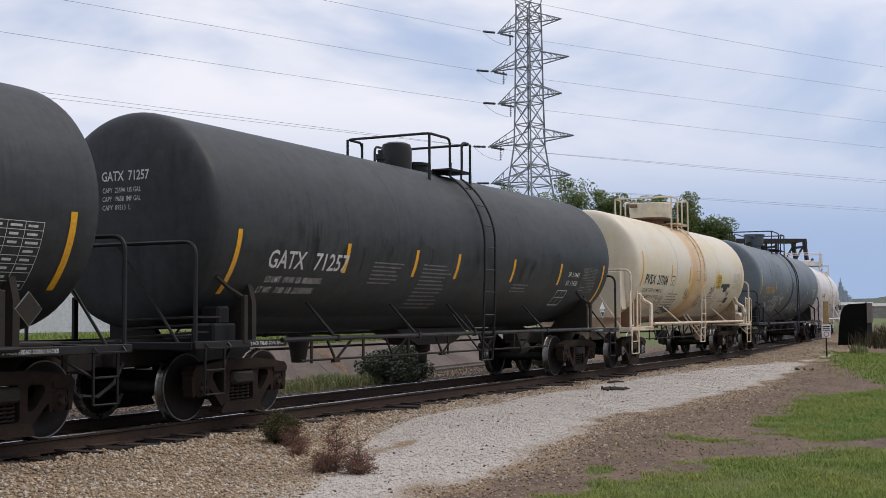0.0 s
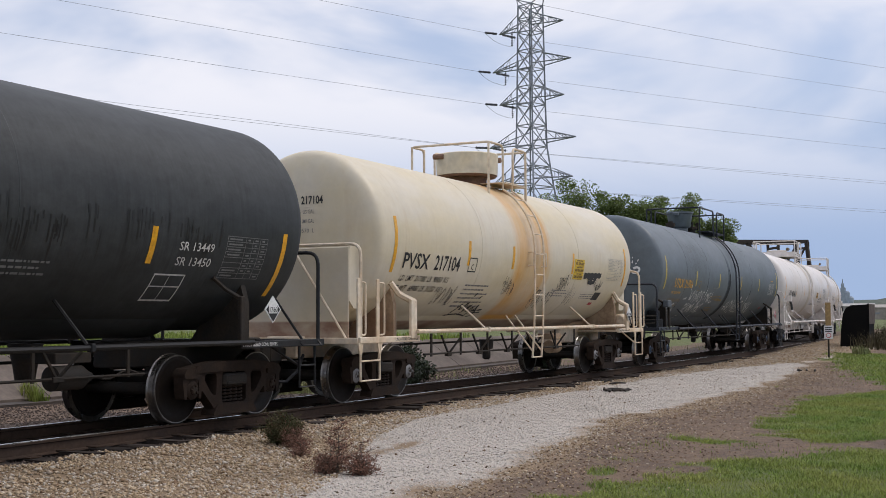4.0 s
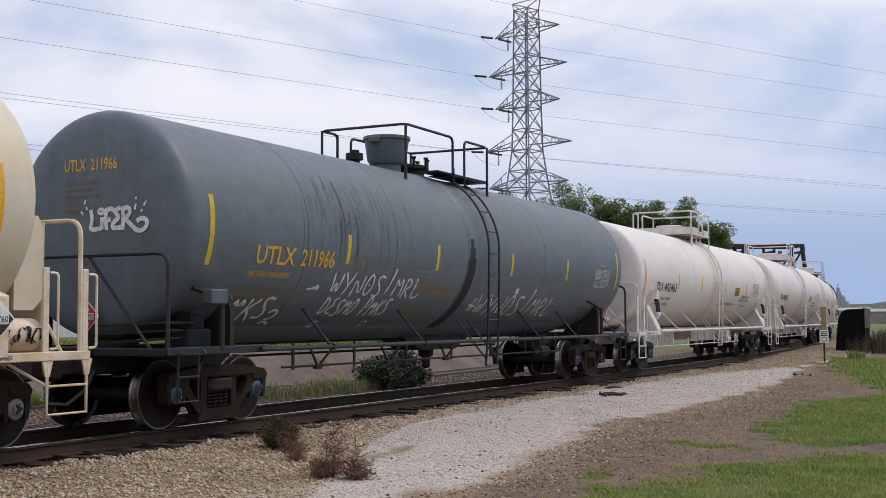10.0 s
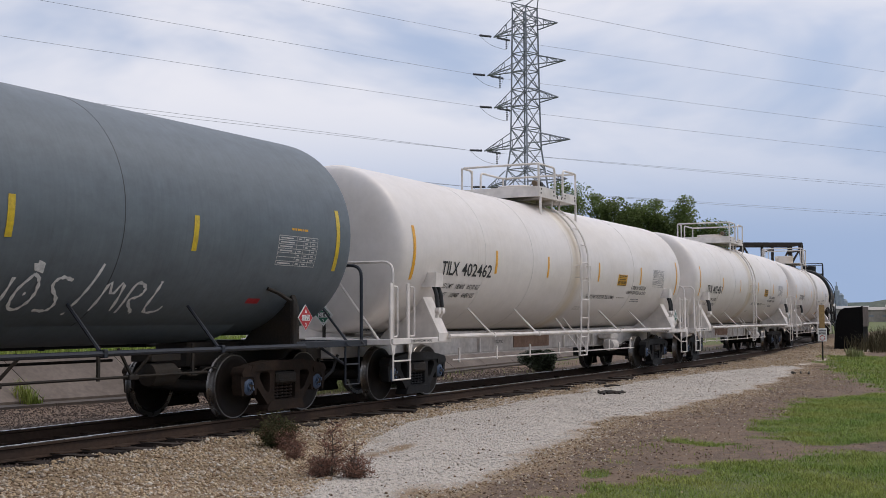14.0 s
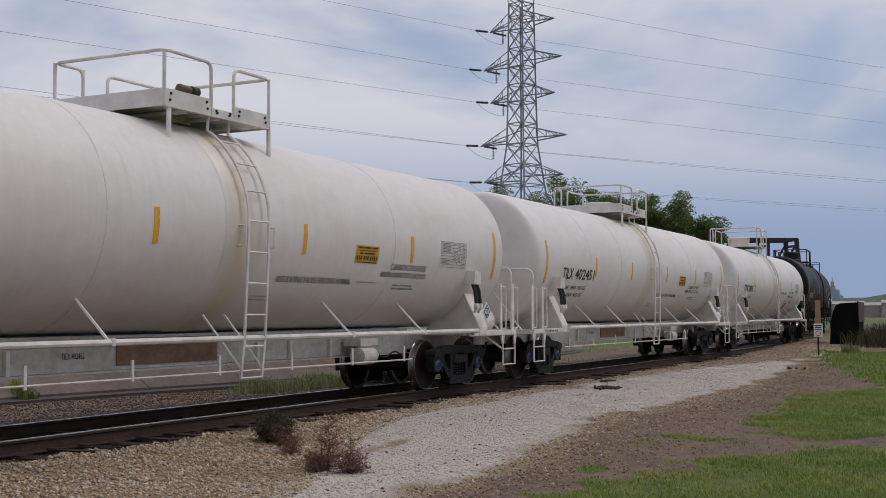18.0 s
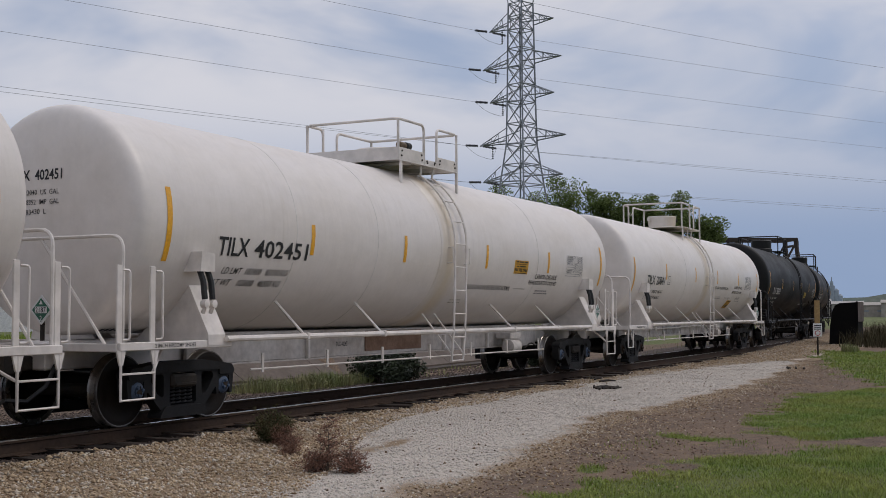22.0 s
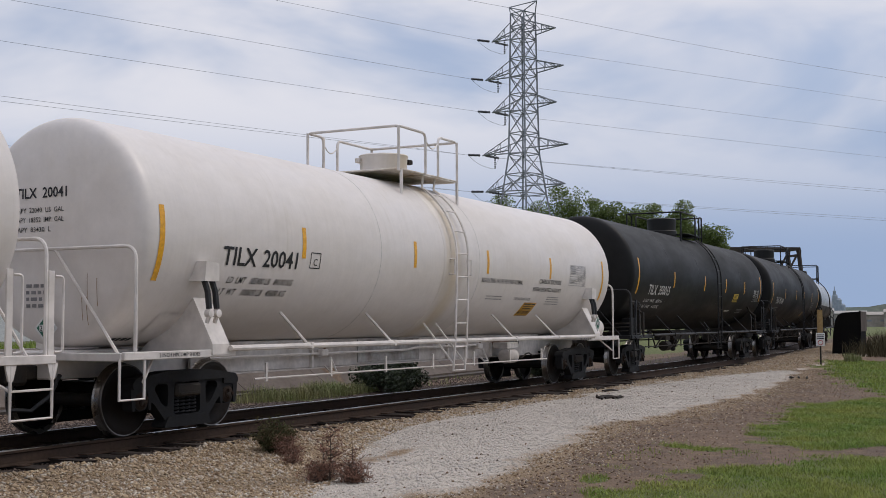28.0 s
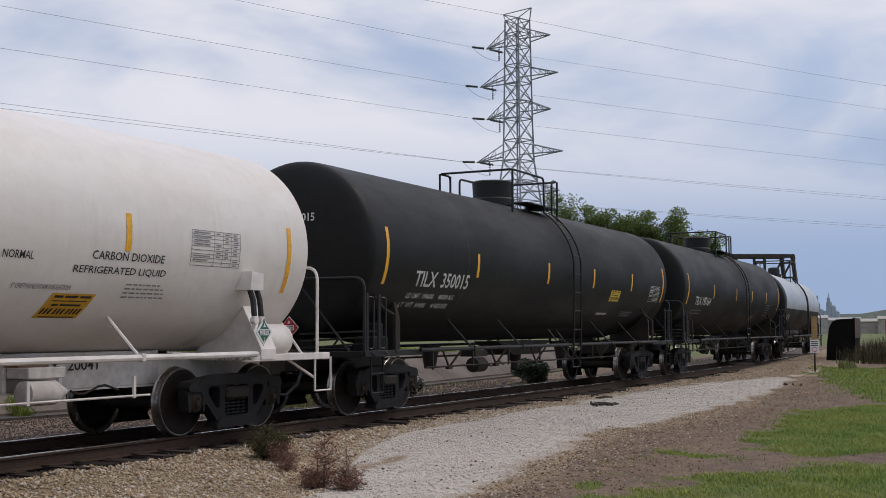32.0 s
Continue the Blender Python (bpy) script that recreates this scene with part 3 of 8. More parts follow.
# ---- ground ----
def smooth_noise(x, y, scale, seed):
    """Value noise over arrays."""
    rng = np.random.RandomState(seed)
    tab = rng.rand(64, 64)
    u, v = np.asarray(x) / scale, np.asarray(y) / scale
    i, j = np.floor(u).astype(int), np.floor(v).astype(int)
    a, b = u - i, v - j
    a, b = a * a * (3 - 2 * a), b * b * (3 - 2 * b)
    t = lambda p, q: tab[p % 64, q % 64]
    return (t(i, j) * (1 - a) + t(i + 1, j) * a) * (1 - b) + (t(i, j + 1) * (1 - a) + t(i + 1, j + 1) * a) * b


def ragged(x, y, seed):
    return 0.6 * smooth_noise(x, y, 1.7, seed) + 0.28 * smooth_noise(x, y, 0.6, seed + 1) + 0.12 * smooth_noise(x, y, 0.25, seed + 2) - 0.5


def toe(x):
    """Where the concrete bank meets the ballast."""
    return np.interp(x, (-50, 17, 22, 28, 34, 48, 62, 90, 200), (7.6, 7.4, 6.7, 5.6, 6.3, 7.2, 9.2, 17.0, 60.0))


def ground_z(x, y):
    s = side_of(x, y)
    near = np.interp(s, (-60, -14, -6, -2.7, -1.9, -1.45, -1.1, -0.9, 1.5, 2.3, 3.2, 60), (-0.3, -0.28, -0.27, -0.25, -0.212, -0.190, -0.198, -0.215, -0.215, -0.26, -0.33, -0.33))
    rise = np.clip((y - toe(x)) * 0.72, 0, 0.92) * np.interp(x, (-100, 66, 90), (1, 1, 0.3)) * (y > 0)
    dip = 0.045 * ragged(x, y, 5) * np.interp(np.abs(s), (0.95, 1.2, 1.8, 1.9), (0, 0.7, 0.7, 1)) + 0.075 * (smooth_noise(x, y, 0.5, 9) - 0.5) * np.interp(s, (-2.2, -1.9, -1.05, -0.95), (0, 1, 1, 0))
    return near + rise + dip + np.interp(x, (45, 62), (0, 0.16)) * np.interp(s, (-12, -1), (0.4, 1))


def lime_edge(x):
    top = np.interp(x, LIME_TOP[0], LIME_TOP[1])
    low = np.interp(x, LIME_LOW[0], LIME_LOW[1])
    return top, low


LIME_TOP = (0, 9, 10.5, 12.5, 14.5, 17, 20, 24, 30, 37, 41, 44), (-5.1, -5.0, -4.5, -3.6, -2.65, -1.9, -1.75, -1.7, -1.6, -1.9, -2.5, -3.3)
LIME_LOW = (0, 9, 11, 12.2, 13.6, 15.3, 17.2, 19.3, 21.4, 23.5, 26.5, 31.5, 36.5, 44), (-5.6, -5.7, -5.85, -5.75, -5.5, -5.2, -4.95, -4.55, -5.05, -5.1, -4.85, -4.6, -4.2, -3.4)


def lime(x, y):
    top, low = lime_edge(x)
    strip = np.minimum(top - y, y - low) / 0.8
    # a tongue of tan gravel runs into the strip; a thin spill of chips lies before it
    tongue = 1.0 - np.hypot((x - 14.0) / 1.9, (y + 3.72 - 0.16 * (x - 14.0)) / 0.34)
    spill = 0.35 - np.hypot((x - 10.0) / 1.3, (y + 4.55) / 1.2)
    k = np.maximum(strip - 1.3 * np.clip(tongue, 0, 1), spill * 0.6 - 0.1)
    return np.clip(k + 0.5 + 0.85 * ragged(x, y, 61) + 0.4 * (smooth_noise(x, y, 0.35, 64) - 0.5), 0, 1) * (x > 6.5)


def turf(x, y):
    a = np.where(x < 17.2, (np.interp(x, (10.4, 11.25, 11.9, 12.5, 13.8, 14.9, 15.9, 16.6), (-6.95, -7.15, -7.45, -7.85, -8.0, -8.3, -8.9, -10.4)) - y) / 0.7, -1)
    b = np.minimum.reduce([x - np.interp(y, (-10.5, -9.2, -8.5, -7.4, -6.9), (17.7, 17.4, 16.8, 17.8, 19.4)), np.interp(y, (-10.5, -7.9, -6.9), (29.5, 28.5, 26.0)) - x, (-6.95 - y) * 1.6]) / 1.3 - 0.1
    c = np.where((x > 29) & (x < 52), (-7.5 + 0.235 * (x - 31) - y) / 1.3, -1)
    d = 0.72 - np.hypot(((x - 16.0) * 0.63 + (y + 7.25) * 0.77) / 1.0, ((x - 16.0) * 0.77 - (y + 7.25) * 0.63) / 0.36)
    e = 0.85 - np.hypot((x - 12.3) / 0.30, (y + 6.95) / 0.17)
    f = (-10.6 - y) / 1.0
    g = np.where((y > toe(x) + 1.1) & (x < 40), (y - toe(x) - 1.1), -1)
    h = 0.9 - np.hypot((x - 25.0) / 3.2, (y - 4.7) / 0.75)
    k = np.where(x > 150, (-3.6 - side_of(x, y)) / 2, -1)
    q = np.where((x > 34) & (y > 6.5), (y - 6.5) / 2, -1)
    return np.clip(np.maximum.reduce([a, b, c, d, e, f, g, h, k, q]) + 1.7 * ragged(x, y, 21) + 1.0 * (smooth_noise(x, y, 0.3, 24) - 0.5) + 0.42, 0, 1)


def gravel(x, y):
    top, low = lime_edge(x)
    return np.clip((y - (low - 0.55)) / 0.9 + 0.5 + 0.8 * ragged(x, y, 91), 0, 1) * (y < 3)


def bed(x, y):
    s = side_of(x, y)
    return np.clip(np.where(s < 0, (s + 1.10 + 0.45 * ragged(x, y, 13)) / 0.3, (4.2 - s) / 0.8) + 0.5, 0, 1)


def build_ground():
    xs = np.concatenate([-np.geomspace(60, 2000, 14)[::-1], np.arange(-40, 4, 2.0), np.arange(4, 46, 0.16), np.arange(46, 80, 0.5), np.arange(80, 200, 4), np.geomspace(200, 4200, 22)])
    ys = np.concatenate([-np.geomspace(18, 2600, 18)[::-1], np.arange(-16, -10.5, 0.5), np.arange(-10.5, 3.2, 0.14), np.arange(3.2, 12, 0.35), np.geomspace(12.5, 2600, 30)])
    X, Y = np.meshgrid(xs, ys, indexing="ij")
    Z = ground_z(X, Y)
    me = bpy.data.meshes.new("ground")
    nx, ny = X.shape
    co = np.stack([X, Y, Z], -1).reshape(-1, 3)
    i = (np.arange(nx - 1)[:, None] * ny + np.arange(ny - 1)).reshape(-1)
    quads = np.stack([i, i + ny, i + ny + 1, i + 1], -1)
    me.from_pydata(co.tolist(), [], quads.tolist())
    for k, fn in (("lime", lime), ("turf", turf), ("gravel", gravel), ("bed", bed)):
        me.attributes.new(k, "FLOAT", "POINT").data.foreach_set("value", fn(X, Y).reshape(-1).astype(np.float32))
    me.materials.append(ground_material())
    me.shade_smooth()
    tagged(new("ground", me), "gravel, bare brown dirt and patchy green grass beside the railway", "ground", kind="structure")


def scatter(name, label, n, area, keep, size, material, squash=0.7, seed=1, lift=0.25):
    """Many small angular stones in one mesh."""
    rng = np.random.RandomState(seed)
    x, y = rng.uniform(area[0], area[1], n), rng.uniform(area[2], area[3], n)
    ok = rng.rand(n) < keep(x, y)
    x, y = x[ok], y[ok]
    n = len(x)
    base = np.array([(1, 0, 0), (0, 1, 0), (-1, 0, 0), (0, -1, 0), (0, 0, 1), (0, 0, -1)], float)
    r = rng.uniform(size[0], size[1], n) * rng.uniform(0.7, 1.2, n)
    v = base[None] * rng.uniform(0.6, 1.25, (n, 6, 1)) + rng.uniform(-0.32, 0.32, (n, 6, 3))
    a = rng.uniform(0, 6.283, n)
    ca, sa = np.cos(a)[:, None], np.sin(a)[:, None]
    vx, vy = v[..., 0] * ca - v[..., 1] * sa, v[..., 0] * sa + v[..., 1] * ca
    co = np.stack([vx * r[:, None] + x[:, None], vy * r[:, None] + y[:, None], v[..., 2] * r[:, None] * squash + (ground_z(x, y) + lift * r)[:, None]], -1).reshape(-1, 3)
    tri = np.array([(0, 1, 4), (1, 2, 4), (2, 3, 4), (3, 0, 4), (1, 0, 5), (2, 1, 5), (3, 2, 5), (0, 3, 5)])
    faces = (tri[None] + (np.arange(n) * 6)[:, None, None]).reshape(-1, 3)
    me = bpy.data.meshes.new(name)
    me.from_pydata(co.tolist(), [], faces.tolist())
    me.materials.append(material)
    me.shade_smooth()
    return tagged(new(name, me), label, "gravel", kind="stuff")


def blades(name, label, n, area, keep, height, material, seed=1, lean=0.5, width=0.006, category="grass"):
    """Many bent grass blades in one mesh."""
    rng = np.random.RandomState(seed)
    x, y = rng.uniform(area[0], area[1], n), rng.uniform(area[2], area[3], n)
    ok = rng.rand(n) < keep(x, y)
    x, y = x[ok], y[ok]
    n = len(x)
    h = rng.uniform(height[0], height[1], n) * (0.55 + 0.9 * smooth_noise(x, y, 0.45, seed + 70))
    a, t = rng.uniform(0, 6.283, n), rng.uniform(0, lean, n)
    wx, wy = np.cos(a) * width, np.sin(a) * width
    dx, dy = -np.sin(a) * t * h, np.cos(a) * t * h
    z = ground_z(x, y) - 0.01
    P = lambda ox, oy, oz: np.stack([x + ox, y + oy, z + oz], -1)
    co = np.stack([P(-wx, -wy, 0 * h), P(wx, wy, 0 * h), P(wx * 0.8 + dx * 0.35, wy * 0.8 + dy * 0.35, h * 0.6), P(-wx * 0.8 + dx * 0.35, -wy * 0.8 + dy * 0.35, h * 0.6), P(dx, dy, h)], 1).reshape(-1, 3)
    k = np.arange(n) * 5
    faces = np.stack([k, k + 1, k + 2, k + 3], -1).tolist() + np.stack([k + 3, k + 2, k + 4], -1).tolist()
    me = bpy.data.meshes.new(name)
    me.from_pydata(co.tolist(), [], faces)
    me.materials.append(material)
    return tagged(new(name, me), label, category, kind="stuff")


build_ground()


# ---- rails, ties ----
def build_rail(side):
    prof = [(-0.07, -0.175), (0.07, -0.175), (0.07, -0.165), (0.012, -0.15), (0.009, -0.05), (0.035, -0.035), (0.037, -0.008)]
    head = [(0.037, -0.008), (0.028, 0.0), (-0.028, 0.0), (-0.037, -0.008)]
    back = [(-0.037, -0.008), (-0.035, -0.035), (-0.009, -0.05), (-0.012, -0.15), (-0.07, -0.165), (-0.07, -0.175)]
    S = np.concatenate([np.arange(-30, 10, 5.0), np.arange(10, 190, 1.5)])
    rail = empty("rail")

    def sweep(name, pr, material, label):
        sh = Shape()
        v, f, n = [], [], len(pr)
        for s in S:
            for o, z in pr:
                x, y = on_track(s, side - o)
                v.append((float(x), float(y), z))
        for i in range(len(S) - 1):
            for k in range(n - 1):
                f.append((i * n + k, i * n + k + 1, (i + 1) * n + k + 1, (i + 1) * n + k))
        sh.add(v, f)
        part(name, sh, material, rail, label, 25)
    sweep("rail_web", prof, M["rail_side"], "rust brown rail web and foot")
    sweep("rail_web", back, M["rail_side"], "rust brown rail web and foot")
    sweep("rail_head", head, M["rail_head"], "bright worn running surface")
    return tagged(rail, "steel rail with bright worn head on dark ties", "rail", "rails of the track")


for side in (-0.7525, 0.7525):
    build_rail(side)


def build_ties():
    rng = random.Random(4)
    base = Shape().box(-0.115, 0.115, -1.38, 1.38, -0.18, 0, 0.012)
    kinds = []
    for k in range(5):
        sh = Shape()
        sh.v = [(x + rng.uniform(-0.012, 0.012), y + rng.uniform(-0.05, 0.05), z + rng.uniform(-0.008, 0.006)) for x, y, z in base.v]
        sh.f = list(base.f)
        kinds.append(sh.mesh("tie", M["tie"], 0))
    track = empty("railway_track")
    plate = Shape().box(-0.09, 0.09, -0.17, 0.17, 0, 0.014, 0.004).mesh("tie_plate", M["rail_side"], 0)
    s = 4.0
    while s < 120:
        x, y = on_track(s)
        tie = place("tie", rng.choice(kinds), track, pose(float(x), float(y), -0.162 + rng.uniform(-0.024, 0.010), 0, 0, math.degrees(float(heading(s))) + rng.uniform(-1.2, 1.2)))
        if s < 34:
            for e in (-0.7525, 0.7525):
                place("tie_plate", plate, tie, pose(0, e, 0.0))
        s += 0.52 + rng.uniform(-0.03, 0.03)
    tagged(track, "dark creosoted timber ties bedded in ballast under the rails", "railway track", kind="structure")


build_ties()


# ---- tank cars: shared running gear ----
def wheel_meshes():
    prof = [(-0.010, 0.10), (-0.012, 0.14), (0.012, 0.22), (0.016, 0.34), (0.0, 0.385), (0.0, 0.40), (0.002, 0.450)]
    back = [(0.135, 0.41), (0.135, 0.385), (0.06, 0.34), (0.05, 0.22), (0.085, 0.14), (0.085, 0.10)]
    disc = Shape().lathe(prof[::-1] + [(-0.02, 0.09), (0.09, 0.09)] + back[::-1], ALONG, 40, False)
    rim = Shape().lathe([(0.002, 0.450), (0.008, 0.457), (0.10, 0.462), (0.112, 0.475), (0.122, 0.484), (0.133, 0.478), (0.135, 0.41)], ALONG, 44, False)
    line = Shape().lathe([(-0.001, 0.438), (-0.003, 0.452), (0.004, 0.4585), (0.034, 0.4625)], ALONG, 44, False)
    return disc.mesh("wheel", M["wheel"], 40), rim.mesh("wheel_tread", M["tread"], 50), line.mesh("wheel_rim", M["rim"], 50)


def truck_meshes(key):
    """Side frame, bolster, spring and bearing adapter of a three-piece truck."""
    material = M[key]
    half = [(0.36, 0.095), (0.66, 0.40), (0.715, 0.44), (0.72, 0.33), (0.765, 0.33), (0.775, 0.59), (1.005, 0.59), (1.015, 0.33), (1.065, 0.33), (1.10, 0.58), (1.06, 0.70), (0.95, 0.755), (0.62, 0.775), (0.34, 0.80)]
    outer = half + [(-x, z) for x, z in half[::-1]]
    holes = [rounded([(-0.275, 0.24), (0.275, 0.24), (0.265, 0.66), (-0.265, 0.66)], 0.06)]
    for e in (-1, 1):
        holes.append(rounded([(e * 0.395, 0.34), (e * 0.385, 0.655), (e * 0.62, 0.65), (e * 0.655, 0.58), (e * 0.50, 0.38)], 0.07))
    fr = Shape().plate(rounded(outer, 0.05), holes, -0.085, 0.075)
    fr.prism(rounded([(-0.50, 0.085), (0.50, 0.085), (0.40, 0.225), (-0.40, 0.225)], 0.05), -0.115, 0.11)
    fr.prism(rounded([(-0.90, 0.675), (0.90, 0.675), (0.84, 0.765), (0.4, 0.815), (-0.4, 0.815), (-0.84, 0.765)], 0.04), -0.115, 0.10)
    for e in (-1, 1):
        fr.prism(rounded([(e * 0.76, 0.60), (e * 1.075, 0.60), (e * 1.10, 0.66), (e * 1.03, 0.74), (e * 0.76, 0.76)], 0.03), -0.11, 0.10)
    bol = Shape().box(-0.26, 0.26, -1.13, 1.13, 0.47, 0.64, 0.03).box(-0.16, 0.16, -0.4, 0.4, 0.6, 0.74, 0.02).box(-0.24, 0.24, -0.8, 0.8, 0.36, 0.5, 0.03)
    for e in (-1, 1):
        bol.box(-0.21, 0.21, e * 1.13 - 0.014, e * 1.13 + 0.014, 0.49, 0.53, 0.006)
    spr = Shape().tube([(0.062 * math.cos(a), 0.062 * math.sin(a), 0.235 + 0.235 * a / 31.4) for a in np.linspace(0, 31.4, 56)], 0.017, 5)
    ada = Shape().box(-0.12, 0.12, -0.08, 0.08, 0.53, 0.60, 0.015).lathe([(-0.07, 0.135), (0.07, 0.135)], Matrix.Translation((0, 0, 0.457)) @ ALONG, 18)
    beam_sh = Shape().tube([(0, -0.78, 0.34), (0, 0, 0.38), (0, 0.78, 0.34)], 0.05, 6)
    for e in (-1, 1):
        beam_sh.box(-0.05, 0.05, e * 0.76 - 0.06, e * 0.76 + 0.06, 0.26, 0.52, 0.02)
    return fr.mesh("side_frame", material, 30), bol.mesh("bolster", M["under"], 30), spr.mesh("spring", material, 60), ada.mesh("bearing_adapter", material, 35), beam_sh.mesh("brake_beam", M["under"], 30)


def cap_mesh(material):
    c = Shape().lathe([(0, 0.075), (0.0, 0.118), (-0.05, 0.122), (-0.062, 0.112), (-0.075, 0.075), (-0.09, 0.07), (-0.095, 0.03)], ALONG, 22)
    for k in range(3):
        a = 2.094 * k
        c.lathe([(-0.088, 0.022), (-0.112, 0.022), (-0.116, 0.014)], Matrix.Translation((0.055 * math.cos(a), 0, 0.055 * math.sin(a))) @ ALONG, 6)
    return c.mesh("bearing_cap", material, 40)


WHEEL, TREAD, RIM = wheel_meshes()
AXLE = Shape().lathe([(-0.98, 0.07), (-0.72, 0.085), (0, 0.08), (0.72, 0.085), (0.98, 0.07)], ALONG, 14).mesh("axle", M["under"])
TRUCKS = {k: truck_meshes(k) for k in ("truck", "truck_black")}
CAPS = {"blue": cap_mesh(M["hub_blue"]), "silver": cap_mesh(M["hub_silver"]), "plain": cap_mesh(M["truck"])}
CAP_PLATE = Shape().lathe([(-0.088, 0.066), (-0.100, 0.064), (-0.102, 0.02)], ALONG, 3).mesh("cap_plate", M["under"], 0)
BACK_FACE = pose(0, 0, 0, 0, 0, 180)
WHEELSETS = []


def add_truck(car, x, kind, caps):
    frame_me, bolster_me, spring_me, adapter_me, beam_me = TRUCKS[kind]
    place("bolster", bolster_me, car, pose(x, 0, 0))
    for e in (-1, 1):
        fr = place("side_frame", frame_me, car, pose(x, e * 1.0, 0), "cast steel truck side frame")
        for dx in (-0.18, -0.06, 0.06, 0.18):
            place("spring", spring_me, fr, pose(dx, 0.0, 0))
        for dx in (-0.889, 0.889):
            place("bearing_adapter", adapter_me, fr, pose(dx, 0, 0))
    for dx in (-0.37, 0.37):
        place("brake_beam", beam_me, car, pose(x + dx, 0, 0))
    for dx in (-0.889, 0.889):
        ws = place("wheelset", AXLE, car, pose(x + dx, 0, 0.457), "steel axle with two wheels")
        WHEELSETS.append((ws, x + dx))
        for e in (-1, 1):
            turn = pose(0, e * 0.815, 0, 0, 0, 0 if e < 0 else 180)
            place("wheel", WHEEL, ws, turn)
            place("wheel_tread", TREAD, ws, turn)
            place("wheel_rim", RIM, ws, turn, "bright polished rim line")
            place("bearing_cap", CAPS[caps], ws, pose(0, e * 1.02, 0, 0, 0, 0 if e < 0 else 180))
            place("cap_plate", CAP_PLATE, ws, pose(0, e * 1.02, 0, 0, 0, 0 if e < 0 else 180))


# ---- lettering on curved shells ----
TEXTS = {}


def text_shape(words, bold=0.012):
    """Outline of words in the built-in font, scaled to a unit box; cut into strips so that it can be bent."""
    key = (words, bold)
    if key not in TEXTS:
        cu = bpy.data.curves.new("words", "FONT")
        cu.body, cu.resolution_u, cu.size = words, 2, 1.0
        cu.offset = bold
        ob = bpy.data.objects.new("words", cu)
        scene.collection.objects.link(ob)
        me = bpy.data.meshes.new_from_object(ob.evaluated_get(bpy.context.evaluated_depsgraph_get()))
        bpy.data.objects.remove(ob)
        bm = bmesh.new()
        bm.from_mesh(me)
        bpy.data.meshes.remove(me)
        bmesh.ops.triangulate(bm, faces=bm.faces)
        for k in range(1, 6):
            ys = [v.co.y for v in bm.verts]
            y = min(ys) + (max(ys) - min(ys)) * k / 6
            bmesh.ops.bisect_plane(bm, geom=bm.verts[:] + bm.edges[:] + bm.faces[:], plane_co=(0, y, 0), plane_no=(0, 1, 0))
        bm.verts.index_update()
        v = np.array([v.co[:2] for v in bm.verts])
        lo, hi = v.min(0), v.max(0)
        TEXTS[key] = ((v - lo) / (hi - lo), [tuple(q.index for q in f.verts) for f in bm.faces])
        bm.free()
    return TEXTS[key]


def on_shell(R, zc, x, z, off=0.006):
    """Point on the near side of a shell at height z; heights run along the arc."""
    a = (z - zc) / R
    return (x, -(R + off) * math.cos(a), zc + (R + off) * math.sin(a))


def arc_z(R, zc, z):
    return zc + R * math.asin(max(-0.98, min(0.98, (z - zc) / R)))


def islands(verts, faces):
    """Splits a flat mesh into its connected pieces."""
    root = list(range(len(verts)))

    def find(i):
        while root[i] != i:
            root[i] = root[root[i]]
            i = root[i]
        return i
    for q in faces:
        for k in q[1:]:
            root[find(k)] = find(q[0])
    groups = {}
    for q in faces:
        groups.setdefault(find(q[0]), []).append(q)
    out = []
    for fs in groups.values():
        ids = sorted({i for q in fs for i in q})
        at = {i: k for k, i in enumerate(ids)}
        out.append(([verts[i] for i in ids], [tuple(at[i] for i in q) for q in fs]))
    return out


